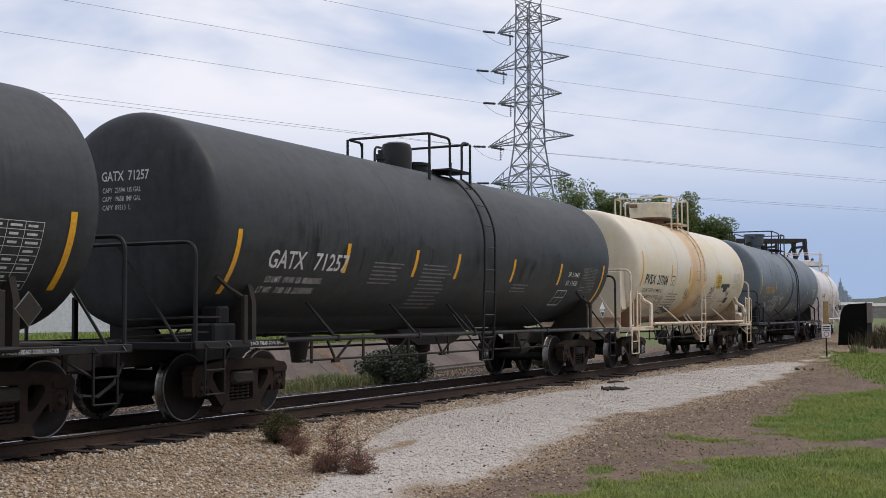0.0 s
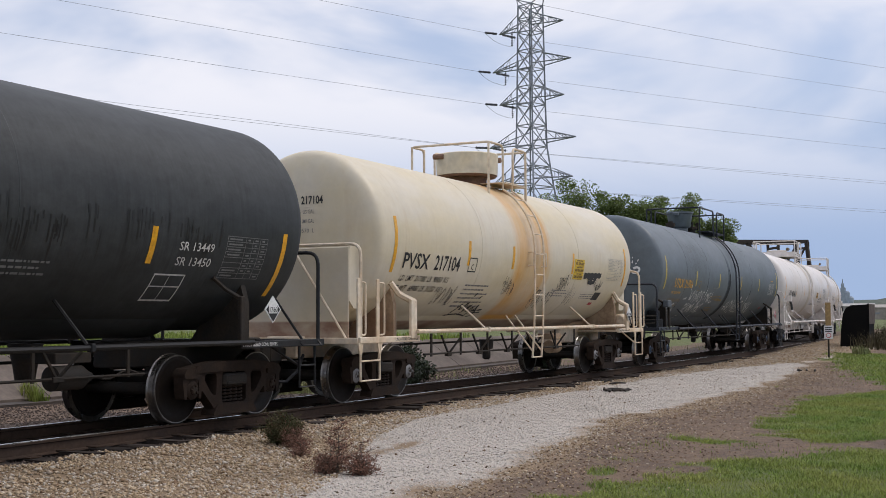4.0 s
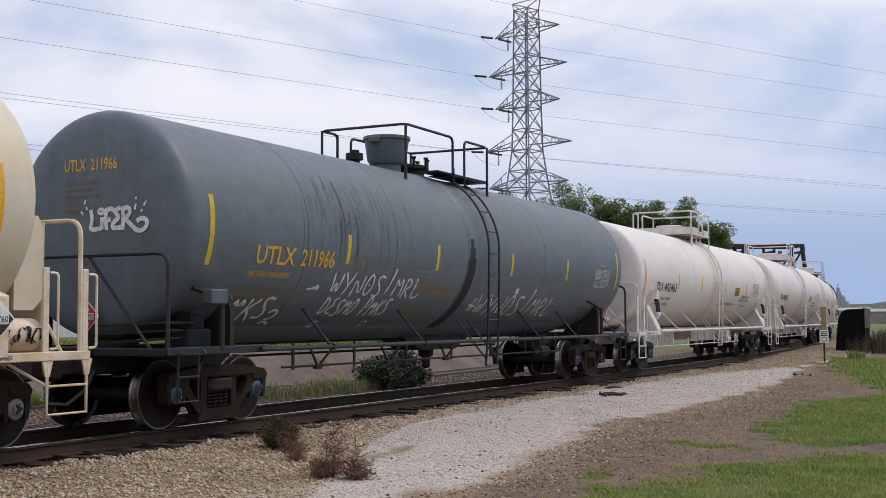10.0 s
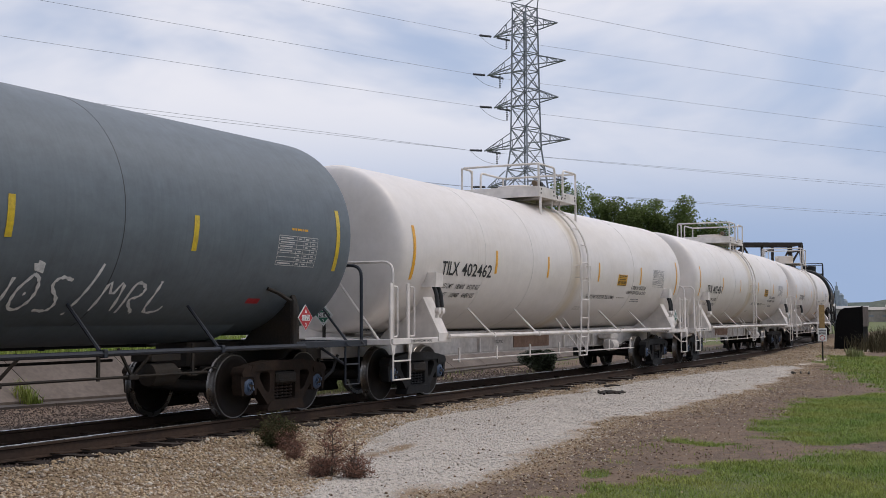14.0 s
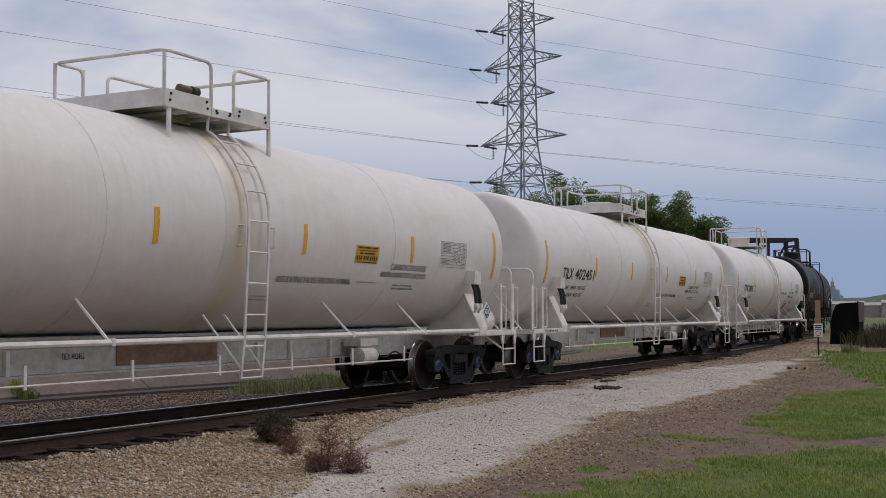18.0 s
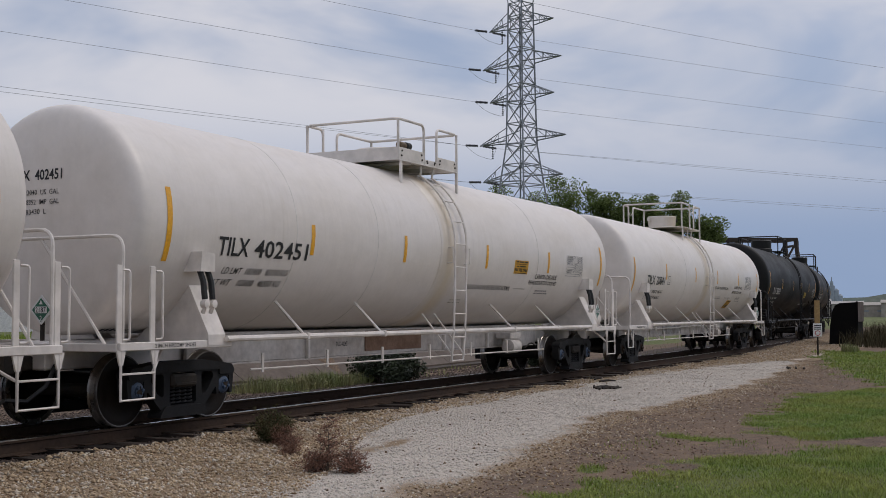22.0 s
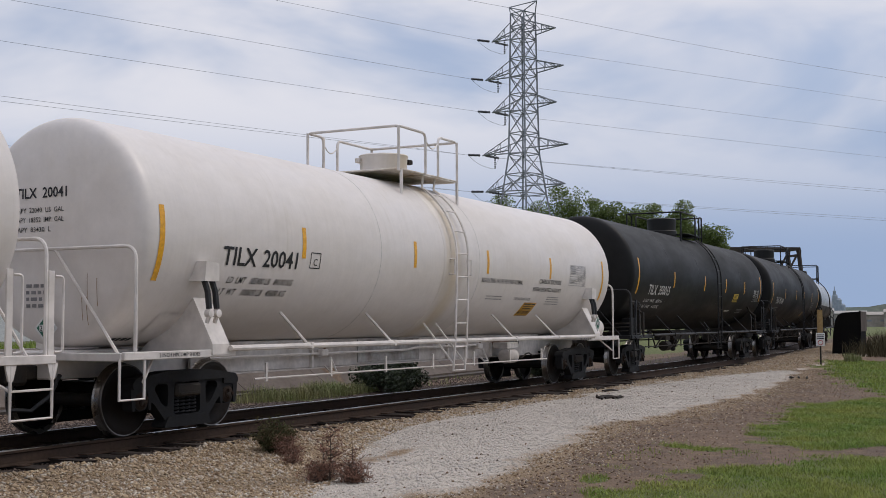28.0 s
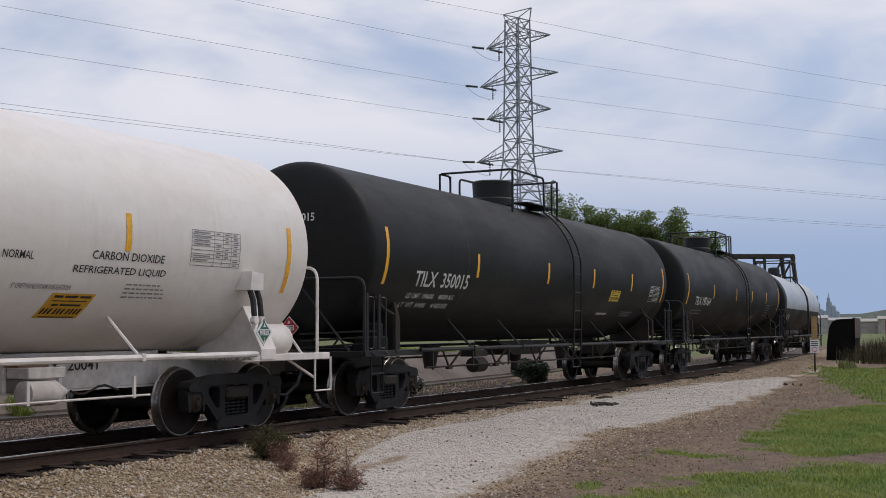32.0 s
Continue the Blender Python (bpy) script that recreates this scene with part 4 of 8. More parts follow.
class Marks:
    """Lettering and stripes on one car's tank."""

    def __init__(self, car, tank, R, zc, half):
        self.car, self.tank, self.R, self.zc, self.half = car, tank, R, zc, half

    def bent(self, name, verts, faces, material, label="", off=0.006):
        sh = Shape().add([on_shell(self.R, self.zc, x, z, off) for x, z in verts], faces)
        ob = part(name, sh, material, self.tank, label, 0)
        return tagged(ob, label, kind="stuff") if name in ("small_lettering", "graffiti_scrawl", "tar_stain", "rain_run", "small_print", "inspection_table", "panel_print") else ob

    def words(self, text, x0, x1, z1, z0, material, slant=0.0):
        v, f = text_shape(text, 0.015 if z1 - z0 > 0.15 else 0.006)
        a, b = arc_z(self.R, self.zc, z0), arc_z(self.R, self.zc, z1)
        pts = [(x0 + (x1 - x0) * p + slant * (q - 0.5) * (b - a), a + (b - a) * q) for p, q in v]
        if z1 - z0 < 0.15:
            self.bent("small_lettering", pts, f, material)
            return
        for vs, fs in islands(pts, f):
            self.bent("letter", vs, fs, material)

    def strips(self, name, rects, material, label="", off=0.005):
        v, f = [], []
        for x0, x1, z1, z0 in rects:
            a, b = arc_z(self.R, self.zc, z0), arc_z(self.R, self.zc, z1)
            n = max(1, int((b - a) / 0.12))
            for k in range(n + 1):
                z = a + (b - a) * k / n
                v += [(x0, z), (x1, z)]
            o = len(v) - 2 * (n + 1)
            f += [(o + 2 * k, o + 2 * k + 1, o + 2 * k + 3, o + 2 * k + 2) for k in range(n)]
        return self.bent(name, v, f, material, label, off)

    def lines(self, x0, x1, z1, z0, rows, material, seed=1, fill=0.36):
        """Small print that cannot be read: rows of short bars."""
        rng = random.Random(seed)
        rects, h = [], (z1 - z0) / rows
        for r in range(rows):
            z = z1 - r * h
            x, end = x0, x1 - rng.random() * 0.25 * (x1 - x0)
            while x < end - 0.03:
                w = min(rng.uniform(0.03, 0.13), end - x)
                rects.append((x, x + w, z, z - h * fill))
                x += w + 0.022
        self.strips("small_print", rects, material)

    def chart(self, x0, x1, z1, z0, ink, rows=7):
        """A stencilled table with ruled lines and filled cells."""
        rng = random.Random(3)
        t, rects = 0.008, []
        cols = [x0, x0 + (x1 - x0) * 0.45, x0 + (x1 - x0) * 0.63, x0 + (x1 - x0) * 0.81, x1]
        for r in range(rows + 1):
            z = z1 + (z0 - z1) * r / rows
            rects.append((x0, x1, z + t / 2, z - t / 2))
            if r < rows:
                h = (z1 - z0) / rows
                for a, b in zip(cols, cols[1:]):
                    if rng.random() < 0.85:
                        rects.append((a + 0.04, b - 0.04 - rng.random() * 0.2 * (b - a), z - 0.36 * h, z - 0.66 * h))
        rects += [(c - t / 2, c + t / 2, z1, z0) for c in cols]
        self.strips("inspection_table", rects, ink, "stencilled inspection table")

    def panel(self, x0, x1, z1, z0, material, slant=0.0, ink=None, label=""):
        a, b = arc_z(self.R, self.zc, z0), arc_z(self.R, self.zc, z1)
        n = 4
        v = [(x + slant * k / n, a + (b - a) * k / n) for k in range(n + 1) for x in (x0, x1)]
        p = self.bent("warning_panel", v, [(2 * k, 2 * k + 1, 2 * k + 3, 2 * k + 2) for k in range(n)], material, label, 0.004)
        if ink:
            w, h = x1 - x0, b - a
            v, f = [], []
            cells = [] if h > 0.4 else [(0.93, 0.09, 0.08, 0.28), (0.93, 0.09, 0.32, 0.62), (0.93, 0.09, 0.66, 0.93), (0.74, 0.04, 0.1, 0.9), (0.60, 0.08, 0.16, 0.3), (0.60, 0.08, 0.34, 0.82), (0.08, 0.05, 0.1, 0.92)]
            if not h > 0.4:
                x = 0.05
                for k in range(10):
                    cells.append((0.42, 0.24, x, x + 0.05))
                    x += 0.085 + (0.035 if k in (2, 5) else 0)
            for row in (0, 1, 2) if h > 0.4 else ():
                t = 0.96 - 0.325 * row
                cells += [(t, 0.05, 0.2 + 0.05 * row, 0.5), (t, 0.05, 0.54, 0.8), (t - 0.29, 0.012, 0.02, 0.98)]
                x = 0.1
                for k in range(10):
                    cells.append((t - 0.10, 0.13, x, x + 0.058))
                    x += 0.078 + (0.035 if k in (2, 5) else 0)
            for fz, fh, fx0, fx1 in cells:
                o = len(v)
                for q in (fz, fz - fh):
                    for xx in (fx0, fx1):
                        v.append((x0 + w * xx + slant * q, a + h * q))
                f.append((o + 2, o + 3, o + 1, o))
            self.bent("panel_print", v, f, ink, "", 0.008)
        return p

    def strokes(self, lines, x0, x1, z1, z0, w, material, label="sprayed graffiti strokes", name="graffiti"):
        """Sprayed lines given in a unit box; broad ones are parts of their own, fine scrawls stay together."""
        a, b = arc_z(self.R, self.zc, z0), arc_z(self.R, self.zc, z1)
        all_v, all_f = [], []
        for n_line, line in enumerate(lines):
            v, f = [], []
            pts = [(x0 + (x1 - x0) * p, a + (b - a) * q) for p, q in line]
            fine = []
            for (xa, za), (xb, zb) in zip(pts, pts[1:]):
                n = max(1, int(math.hypot(xb - xa, zb - za) / 0.09))
                fine += [(xa + (xb - xa) * k / n, za + (zb - za) * k / n) for k in range(n)]
            fine.append(pts[-1])
            for i, (x, z) in enumerate(fine):
                px, pz = fine[max(i - 1, 0)]
                qx, qz = fine[min(i + 1, len(fine) - 1)]
                d = math.hypot(qx - px, qz - pz) or 1
                ww = w * (0.8 + 0.35 * math.sin(3.1 * i + x * 9))
                ox, oz = -(qz - pz) / d * ww / 2, (qx - px) / d * ww / 2
                v += [(x - ox, z - oz), (x + ox, z + oz)]
                if i:
                    k = len(v)
                    f.append((k - 4, k - 2, k - 1, k - 3))
            if w >= 0.04:
                self.bent(name, v, f, material, label, 0.007 + 0.0006 * (n_line % 5))
            else:
                all_f += [tuple(k + len(all_v) for k in q) for q in f]
                all_v += v
        if all_v:
            self.bent("graffiti_scrawl", all_v, all_f, material, label, 0.007)

    def head_words(self, text, y0, y1, z1, z0, material, end=-1):
        """Lettering on the head that faces the viewer."""
        v, f = text_shape(text, 0.02 if z1 - z0 > 0.13 else 0.004)
        out = []
        for p, q in v:
            y, z = y0 + (y1 - y0) * p, z0 + (z1 - z0) * q
            out.append((end * (head_x(self.half, self.R, math.hypot(y, z - self.zc)) + 0.006), y, z))
        if z1 - z0 < 0.13:
            tagged(part("small_lettering", Shape().add(out, f), material, self.tank, "", 0), kind="stuff")
            return
        for vs, fs in islands(out, f):
            part("letter", Shape().add(vs, fs), material, self.tank, "", 0)

    def head_strokes(self, lines, y0, y1, z1, z0, w, material, name="graffiti", label="white sprayed graffiti strokes"):
        for n_line, line in enumerate(lines):
            v, f = [], []
            pts = [(y0 + (y1 - y0) * p, z0 + (z1 - z0) * q) for p, q in line]
            for i, (y, z) in enumerate(pts):
                py, pz = pts[max(i - 1, 0)]
                qy, qz = pts[min(i + 1, len(pts) - 1)]
                d = math.hypot(qy - py, qz - pz) or 1
                oy, oz = -(qz - pz) / d * w / 2, (qy - py) / d * w / 2
                for s in (-1, 1):
                    a, b = y + s * oy, z + s * oz
                    v.append((-(head_x(self.half, self.R, math.hypot(a, b - self.zc)) + 0.010 + 0.0008 * (n_line % 5)), a, b))
                if i:
                    k = len(v)
                    f.append((k - 4, k - 2, k - 1, k - 3))
            part(name, Shape().add(v, f), material, self.tank, label, 0)


HEAD_DEEP, HEAD_POWER = 0.48, 6.2


def head_x(half, R, r):
    return half + HEAD_DEEP * max(0.0, 1 - (min(r, R) / R) ** HEAD_POWER) ** (1 / HEAD_POWER)


LETTERS = {
    "W": [[(0, 1), (0.25, 0), (0.5, 0.75), (0.75, 0), (1, 1)]], "Y": [[(0, 1), (0.5, 0.45)], [(1, 1), (0.3, 0)]],
    "N": [[(0, 0), (0.1, 1), (0.9, 0), (1, 1)]], "O": [[(0.5, 1), (0.05, 0.6), (0.15, 0.1), (0.6, 0), (0.95, 0.4), (0.8, 0.9), (0.5, 1)], [(0.45, 0.5), (0.55, 0.5)]],
    "S": [[(0.95, 0.9), (0.4, 1), (0.1, 0.75), (0.8, 0.35), (0.7, 0), (0.05, 0.05)]], "/": [[(0.8, 1.4), (0.3, 0.2)], [(0.2, 0.02), (0.26, -0.04)]],
    "M": [[(0, 0), (0.15, 1), (0.5, 0.4), (0.85, 1), (1, 0)]], "R": [[(0.1, 0), (0.1, 1), (0.8, 0.85), (0.75, 0.55), (0.15, 0.45), (0.9, 0)]],
    "L": [[(0.2, 1), (0.05, 0), (0.9, 0.05), (1, 0.25)]], "I": [[(0.5, 0.85), (0.45, 0)], [(0.5, 1.05), (0.55, 1.1)]],
    "P": [[(0.1, -0.1), (0.2, 1.05)], [(0.05, 0.95), (0.6, 1.05), (0.95, 0.8), (0.7, 0.5), (0.2, 0.45)]], "K": [[(0.1, 0), (0.2, 1)], [(0.95, 1), (0.2, 0.5), (0.55, 0.4), (1.0, -0.05)]],
    "D": [[(0.15, 1.0), (0.2, 0.0), (0.8, 0.15), (0.95, 0.6), (0.6, 1.0), (0.0, 0.95)]], "~": [[(0.0, 0.3), (0.4, 0.5), (0.9, 0.3), (0.7, 0.0), (0.2, -0.05)], [(0.1, -0.3), (0.5, -0.15), (1.0, -0.35)]],
    "F": [[(0.15, 0), (0.2, 1), (0.95, 0.95)], [(0.2, 0.55), (0.75, 0.55)]], "E": [[(0.9, 0.95), (0.15, 0.9), (0.7, 0.5), (0.1, 0.45), (0.15, 0.05), (0.95, 0.05)]],
}


def soften(line, times_over=2):
    """Rounds a stroke, its ends kept."""
    for k in range(times_over):
        if len(line) < 3:
            return line
        out = [line[0]]
        for (a, b), (c, d) in zip(line, line[1:]):
            out += [(0.75 * a + 0.25 * c, 0.75 * b + 0.25 * d), (0.25 * a + 0.75 * c, 0.25 * b + 0.75 * d)]
        line = out + [line[-1]]
    return line


def scrawl(text):
    out, n = [], len(text)
    for i, ch in enumerate(text):
        rise = 0.06 * math.sin(2.3 * i)
        out += [soften([((i + 0.08 + 0.8 * p) / n, q + rise) for p, q in line], 1 if ch in 'WNMY' else 2) for line in LETTERS.get(ch, [])]
    return out


def tangle(seed, n=5):
    """An unreadable tag: looping strokes."""
    rng = random.Random(seed)
    out = []
    for k in range(n):
        x, line = k / n, []
        for j in range(rng.randint(4, 7)):
            line.append((x + rng.uniform(-0.05, 0.22), rng.choice((0.02, 0.2, 0.5, 0.8, 1.0)) + rng.uniform(-0.08, 0.08)))
        out.append(soften(line, 3))
    return out


# ---- tank cars ----
def bent_pipe(pts, r=0.12, n=5):
    """Rounds the corners of a polyline."""
    pts = [Vector(p) for p in pts]
    out = [pts[0]]
    for a, b, c in zip(pts, pts[1:], pts[2:]):
        d1, d2 = (a - b), (c - b)
        k = min(r, d1.length / 2, d2.length / 2)
        p, q = b + d1.normalized() * k, b + d2.normalized() * k
        out += [(1 - t) ** 2 * p + 2 * t * (1 - t) * b + t * t * q for t in (i / n for i in range(n + 1))]
    return out + [pts[-1]]


def tank_mesh(half, R, zc, material, name="tank"):
    n = 26
    prof = [(-head_x(half, R, R * math.sin(math.pi / 2 * k / n)), R * math.sin(math.pi / 2 * k / n)) for k in range(n)]
    prof[0] = (prof[0][0], 0.01)
    full = prof + [(-half, R)] + [(x, R) for x in np.linspace(-half, half, 15)[1:-1]] + [(half, R)] + [(-x, r) for x, r in prof[::-1]]
    return Shape().lathe(full, Matrix.Translation((0, 0, zc)) @ pose(0, 0, 0), 72).mesh(name, material, 40)


def girth(x, R, zc, r=0.012, wide=0.03):
    return Shape().lathe([(x - wide, R - 0.005), (x - wide * 0.6, R + r), (x + wide * 0.6, R + r), (x + wide, R - 0.005)], Matrix.Translation((0, 0, zc)), 72, False)


def add_platform(car, spec, top, steel):
    """Deck, railing and fittings on top of the tank."""
    x0, x1 = spec["deck"]
    lx, rail_z = spec["ladder"], spec["rail_z"]
    white = spec["style"] == "co2"
    y = 0.97 if white else 0.9
    z = top + (0.11 if white else 0.02)
    open_deck = spec["style"] in ("blue", "gp", "cream")
    px0 = x0 + (1.3 if spec["style"] == "blue" else 0.9)
    plank = Shape().box(px0, x1, -y, -y + 0.42, z - 0.03, z, 0.008).box(px0, x1, y - 0.42, y, z - 0.03, z, 0.008).box(x1 - 0.35, x1, -y, y, z - 0.03, z, 0.008) if open_deck else Shape().box(x0, x1, -y, y, z - 0.03, z, 0.008)
    deck = part("platform", plank.box(lx - 0.35, x1, -y, -y + 0.5, z - 0.05, z - 0.032, 0.004), spec.get("deck_paint", steel), car, "walkway deck on top of the tank")
    for xx in (x0 + (0.1 if white else 0), x1):
        for yy in (-y, y):
            part("platform_leg", Shape().box(xx - 0.03, xx + 0.03, yy - 0.02, yy + 0.02, top - 0.42, z - 0.03, 0.004), steel, deck)
    if white and spec["grabs"]:
        g0, g1 = lx - 0.28, lx + 0.24
        for a, b, h in ((x0, g0, 0.17), (g0, g1, 0.05), (g1, x1, 0.15)):
            board = part("toe_board", Shape().box(a + 0.004, b - 0.004, -y - 0.014, -y, z - 0.07, z + h, 0.004).box(a + 0.004, b - 0.004, -y - 0.03, -y + 0.04, z - 0.075, z - 0.06, 0.003), steel, deck, "bolted toe board plate")
            for bx_, bz_ in ((a + 0.1, z + 0.02), (b - 0.1, z + 0.02), (a + 0.12, z + h - 0.06), (b - 0.12, z + h - 0.06)):
                part("bolt", Shape().lathe([(-0.03, 0.018), (-0.014, 0.02)], Matrix.Translation((bx_, -y, bz_)) @ ALONG, 6), M["under"], board)
        part("toe_board", Shape().box(x0 - 0.014, x0, -y, y, z - 0.07, z + 0.17, 0.004), steel, deck, "bolted toe board plate")
        part("toe_board", Shape().box(x1, x1 + 0.014, -y, y, z - 0.07, z + 0.15, 0.004), steel, deck, "bolted toe board plate")
        for xx in (x0 + 0.5, lx - 0.1):
            part("deck_joist", Shape().box(xx - 0.03, xx + 0.03, -y + 0.02, y - 0.02, z - 0.10, z - 0.05, 0.004), steel, deck)
    r = 0.026
    gap0, gap1 = lx - 0.28, lx + 0.24
    runs = [[(gap0, -y, z), (gap0, -y, rail_z), (x0, -y, rail_z), (x0, y, rail_z), (x0 + 0.55, y, rail_z), (x0 + 0.55, y, z - 0.1)],
            [(gap1, -y, z), (gap1, -y, rail_z), (x1, -y, rail_z), (x1, y, rail_z), (x0 + 1.05, y, rail_z), (x0 + 1.05, y, z - 0.1)]]
    for run in runs:
        part("railing", Shape().tube(bent_pipe(run, 0.13), r, 7), steel, car, "bent pipe safety railing")
    for px, py in ((x0, -y), (x0, y), (x1, -y), (x1, y), (x0 + 0.55, y)):
        part("railing_post", Shape().tube([(px, py, z - 0.06 if white else top - 0.4), (px, py, rail_z)], r, 7), steel, car)
    if white and not spec["grabs"]:
        chain = [(gap0 + (gap1 - gap0) * k / 8, -y, rail_z - 0.12 - 0.14 * math.sin(math.pi * k / 8)) for k in range(9)]
        part("safety_chain", Shape().tube(chain, 0.012, 4), steel, car)
        chain = [(x0 + 0.55 + 0.5 * k / 8, y, rail_z - 0.14 - 0.14 * math.sin(math.pi * k / 8)) for k in range(9)]
        part("safety_chain", Shape().tube(chain, 0.012, 4), steel, car)


def add_dome(car, spec, top, steel, paint):
    kind, x = spec["dome"], spec["dome_x"]
    up = Matrix.Translation((x, 0, top)) @ UPRIGHT
    if kind == "bonnet":
        part("valve_bonnet", Shape().lathe([(-0.1, 0.30), (0.36, 0.30), (0.46, 0.27), (0.50, 0.18), (0.505, 0.02)], up, 24), steel, car, "round valve bonnet")
        part("vent_valve", Shape().lathe([(-0.05, 0.07), (0.1, 0.07), (0.1, 0.10), (0.2, 0.1), (0.2, 0.05), (0.28, 0.05)], Matrix.Translation((x - 0.62, 0.0, top)) @ UPRIGHT, 12), steel, car)
        part("manway", Shape().lathe([(-0.05, 0.27), (0.12, 0.27), (0.12, 0.32), (0.17, 0.32), (0.19, 0.2)], Matrix.Translation((x + 0.75, 0, top)) @ UPRIGHT, 20), steel, car, "bolted manway cover")
    elif kind == "tub":
        part("manway_nozzle", Shape().lathe([(-0.1, 0.42), (0.13, 0.42), (0.135, 0.62), (0.175, 0.655)], up, 28), M["rust_plate"], car, "rusted manway nozzle")
        tub = part("protective_housing", Shape().lathe([(0.18, 0.30), (0.18, 0.66), (0.62, 0.68), (0.64, 0.66), (0.66, 0.4), (0.665, 0.02)], up, 36), M["cream_plain"], car, "wide round protective housing")
        for a in (2.6, -0.6):
            part("hinge_lug", Shape().lathe([(-0.12, 0.06), (0.12, 0.06)], Matrix.Translation((x + 0.72 * math.cos(a), 0.72 * math.sin(a), top + 0.56)) @ ALONG, 10), M["rust_plate"], tub)
    elif kind == "pot":
        part("valve_pot", Shape().lathe([(-0.1, 0.27), (0.11, 0.27), (0.13, 0.33), (0.20, 0.375), (0.58, 0.425), (0.595, 0.455), (0.655, 0.455), (0.655, 0.41), (0.58, 0.39), (0.56, 0.05)], up, 36).box(x - 0.55, x - 0.38, -0.10, 0.10, top + 0.50, top + 0.62, 0.02), paint, car, "round valve pot with flanged rim")
        part("vent_valve", Shape().lathe([(-0.05, 0.10), (0.08, 0.10), (0.08, 0.16), (0.2, 0.16), (0.2, 0.09), (0.26, 0.09)], Matrix.Translation((x - 1.2, 0, top)) @ UPRIGHT, 12), M["under"], car)
        man = part("manway", Shape().lathe([(-0.05, 0.32), (0.12, 0.32), (0.12, 0.40), (0.18, 0.40), (0.22, 0.25)], Matrix.Translation((x + 0.85, 0, top)) @ UPRIGHT, 24), M["under"], car, "bolted manway cover")
        for k in range(8):
            a = 0.785 * k
            part("eye_bolt", Shape().lathe([(0.1, 0.035), (0.3, 0.03), (0.3, 0.05), (0.34, 0.05)], Matrix.Translation((x + 0.85 + 0.4 * math.cos(a), 0.4 * math.sin(a), top)) @ UPRIGHT, 6), M["under"], man)
    else:
        ring = part("valve_housing", Shape().lathe([(0.0, 0.44), (0.34, 0.46), (0.40, 0.48), (0.42, 0.46), (0.42, 0.02)] if kind == "ring" else [(-0.05, 0.5), (0.1, 0.5), (0.14, 0.46), (0.50, 0.48), (0.53, 0.45), (0.54, 0.05)], Matrix.Translation((x, 0, top + ((-0.02 if spec["grabs"] else 0.1) if kind == "ring" else 0))) @ UPRIGHT, 36), paint if kind == "ring" else steel, car, "low round valve housing" if kind == "ring" else "round valve housing")
        if kind == "ring" and spec["grabs"]:
            zz = top + 0.46
            valve = part("relief_valve", Shape().lathe([(-0.17, 0.05), (-0.15, 0.065), (0.05, 0.065), (0.06, 0.045), (0.1, 0.045)], Matrix.Translation((x - 0.02, -0.5, zz)), 12).box(x - 0.14, x + 0.02, -0.55, -0.45, zz - 0.08, zz + 0.05, 0.01), M["brass"], ring, "dull brass valve on the rim")
            part("valve_cap", Shape().lathe([(0.0, 0.04), (0.02, 0.075), (0.15, 0.075), (0.17, 0.05)], Matrix.Translation((x + 0.08, -0.5, zz)), 12), M["rubber"], valve, "black valve cap")
        elif kind == "ring":
            for a, q in ((0.6, 0.1), (2.4, 0.1), (-0.9, 0.12)):
                part("latch", Shape().box(-0.08, 0.08, -0.05, 0.05, 0, 0.09, 0.01, Matrix.Translation((x + 0.49 * math.cos(a), 0.49 * math.sin(a), top + 0.36))), M["under"] if a < 0 else steel, ring)


def add_ladder(car, spec, R, zc, steel):
    lx, top = spec["ladder"], zc + R
    path = []
    for k in range(13):
        a = math.radians(57 - 57 * k / 12)
        rr = R + 0.11
        path.append((-rr * math.cos(a), zc + rr * math.sin(a)))
    path = [(-0.9, top + 0.12)] + path + [(-R - 0.125, zc - 0.5), (-R - 0.13, 1.1), (-R - 0.10, 0.55)]
    lean = lambda z: -0.17 * max(0.0, min(1.0, (zc + 0.25 - z) / (zc - 0.35)))
    ladder = part("ladder_rail", Shape().tube([(lx - 0.24 + lean(z), y, z) for y, z in path], 0.024, 6), steel, car, "curved side ladder rail")
    part("ladder_rail", Shape().tube([(lx + 0.24 + lean(z), y, z) for y, z in path], 0.024, 6), steel, car, "curved side ladder rail")
    lens = [0.0]
    for p, q in zip(path, path[1:]):
        lens.append(lens[-1] + math.hypot(q[0] - p[0], q[1] - p[1]))
    d = lens[-1] - 0.01
    while d > 0.25:
        y, z = np.interp(d, lens, [p[0] for p in path]), np.interp(d, lens, [p[1] for p in path])
        part("rung", Shape().tube([(lx - 0.24 + lean(z), y, z), (lx + 0.24 + lean(z), y, z)], 0.014, 5), steel, ladder)
        d -= 0.43
    for e in (-0.24, 0.24):
        part("ladder_stay", Shape().tube([(lx + e - 0.16, -R - 0.12, 0.66), (lx + e - 0.34, -R * 0.72, 1.42)], 0.018, 5), steel, car)
        if spec["style"] in ("co2", "cream"):
            part("ladder_bracket", Shape().tube([(lx + 1.45 * e, -R - 0.0, zc - 0.02), (lx + 1.45 * e, -R - 0.12, zc - 0.02), (lx + 1.45 * e, -R - 0.12, zc - 0.3), (lx + 1.45 * e, -R - 0.0, zc - 0.3)], 0.018, 5), steel, car)


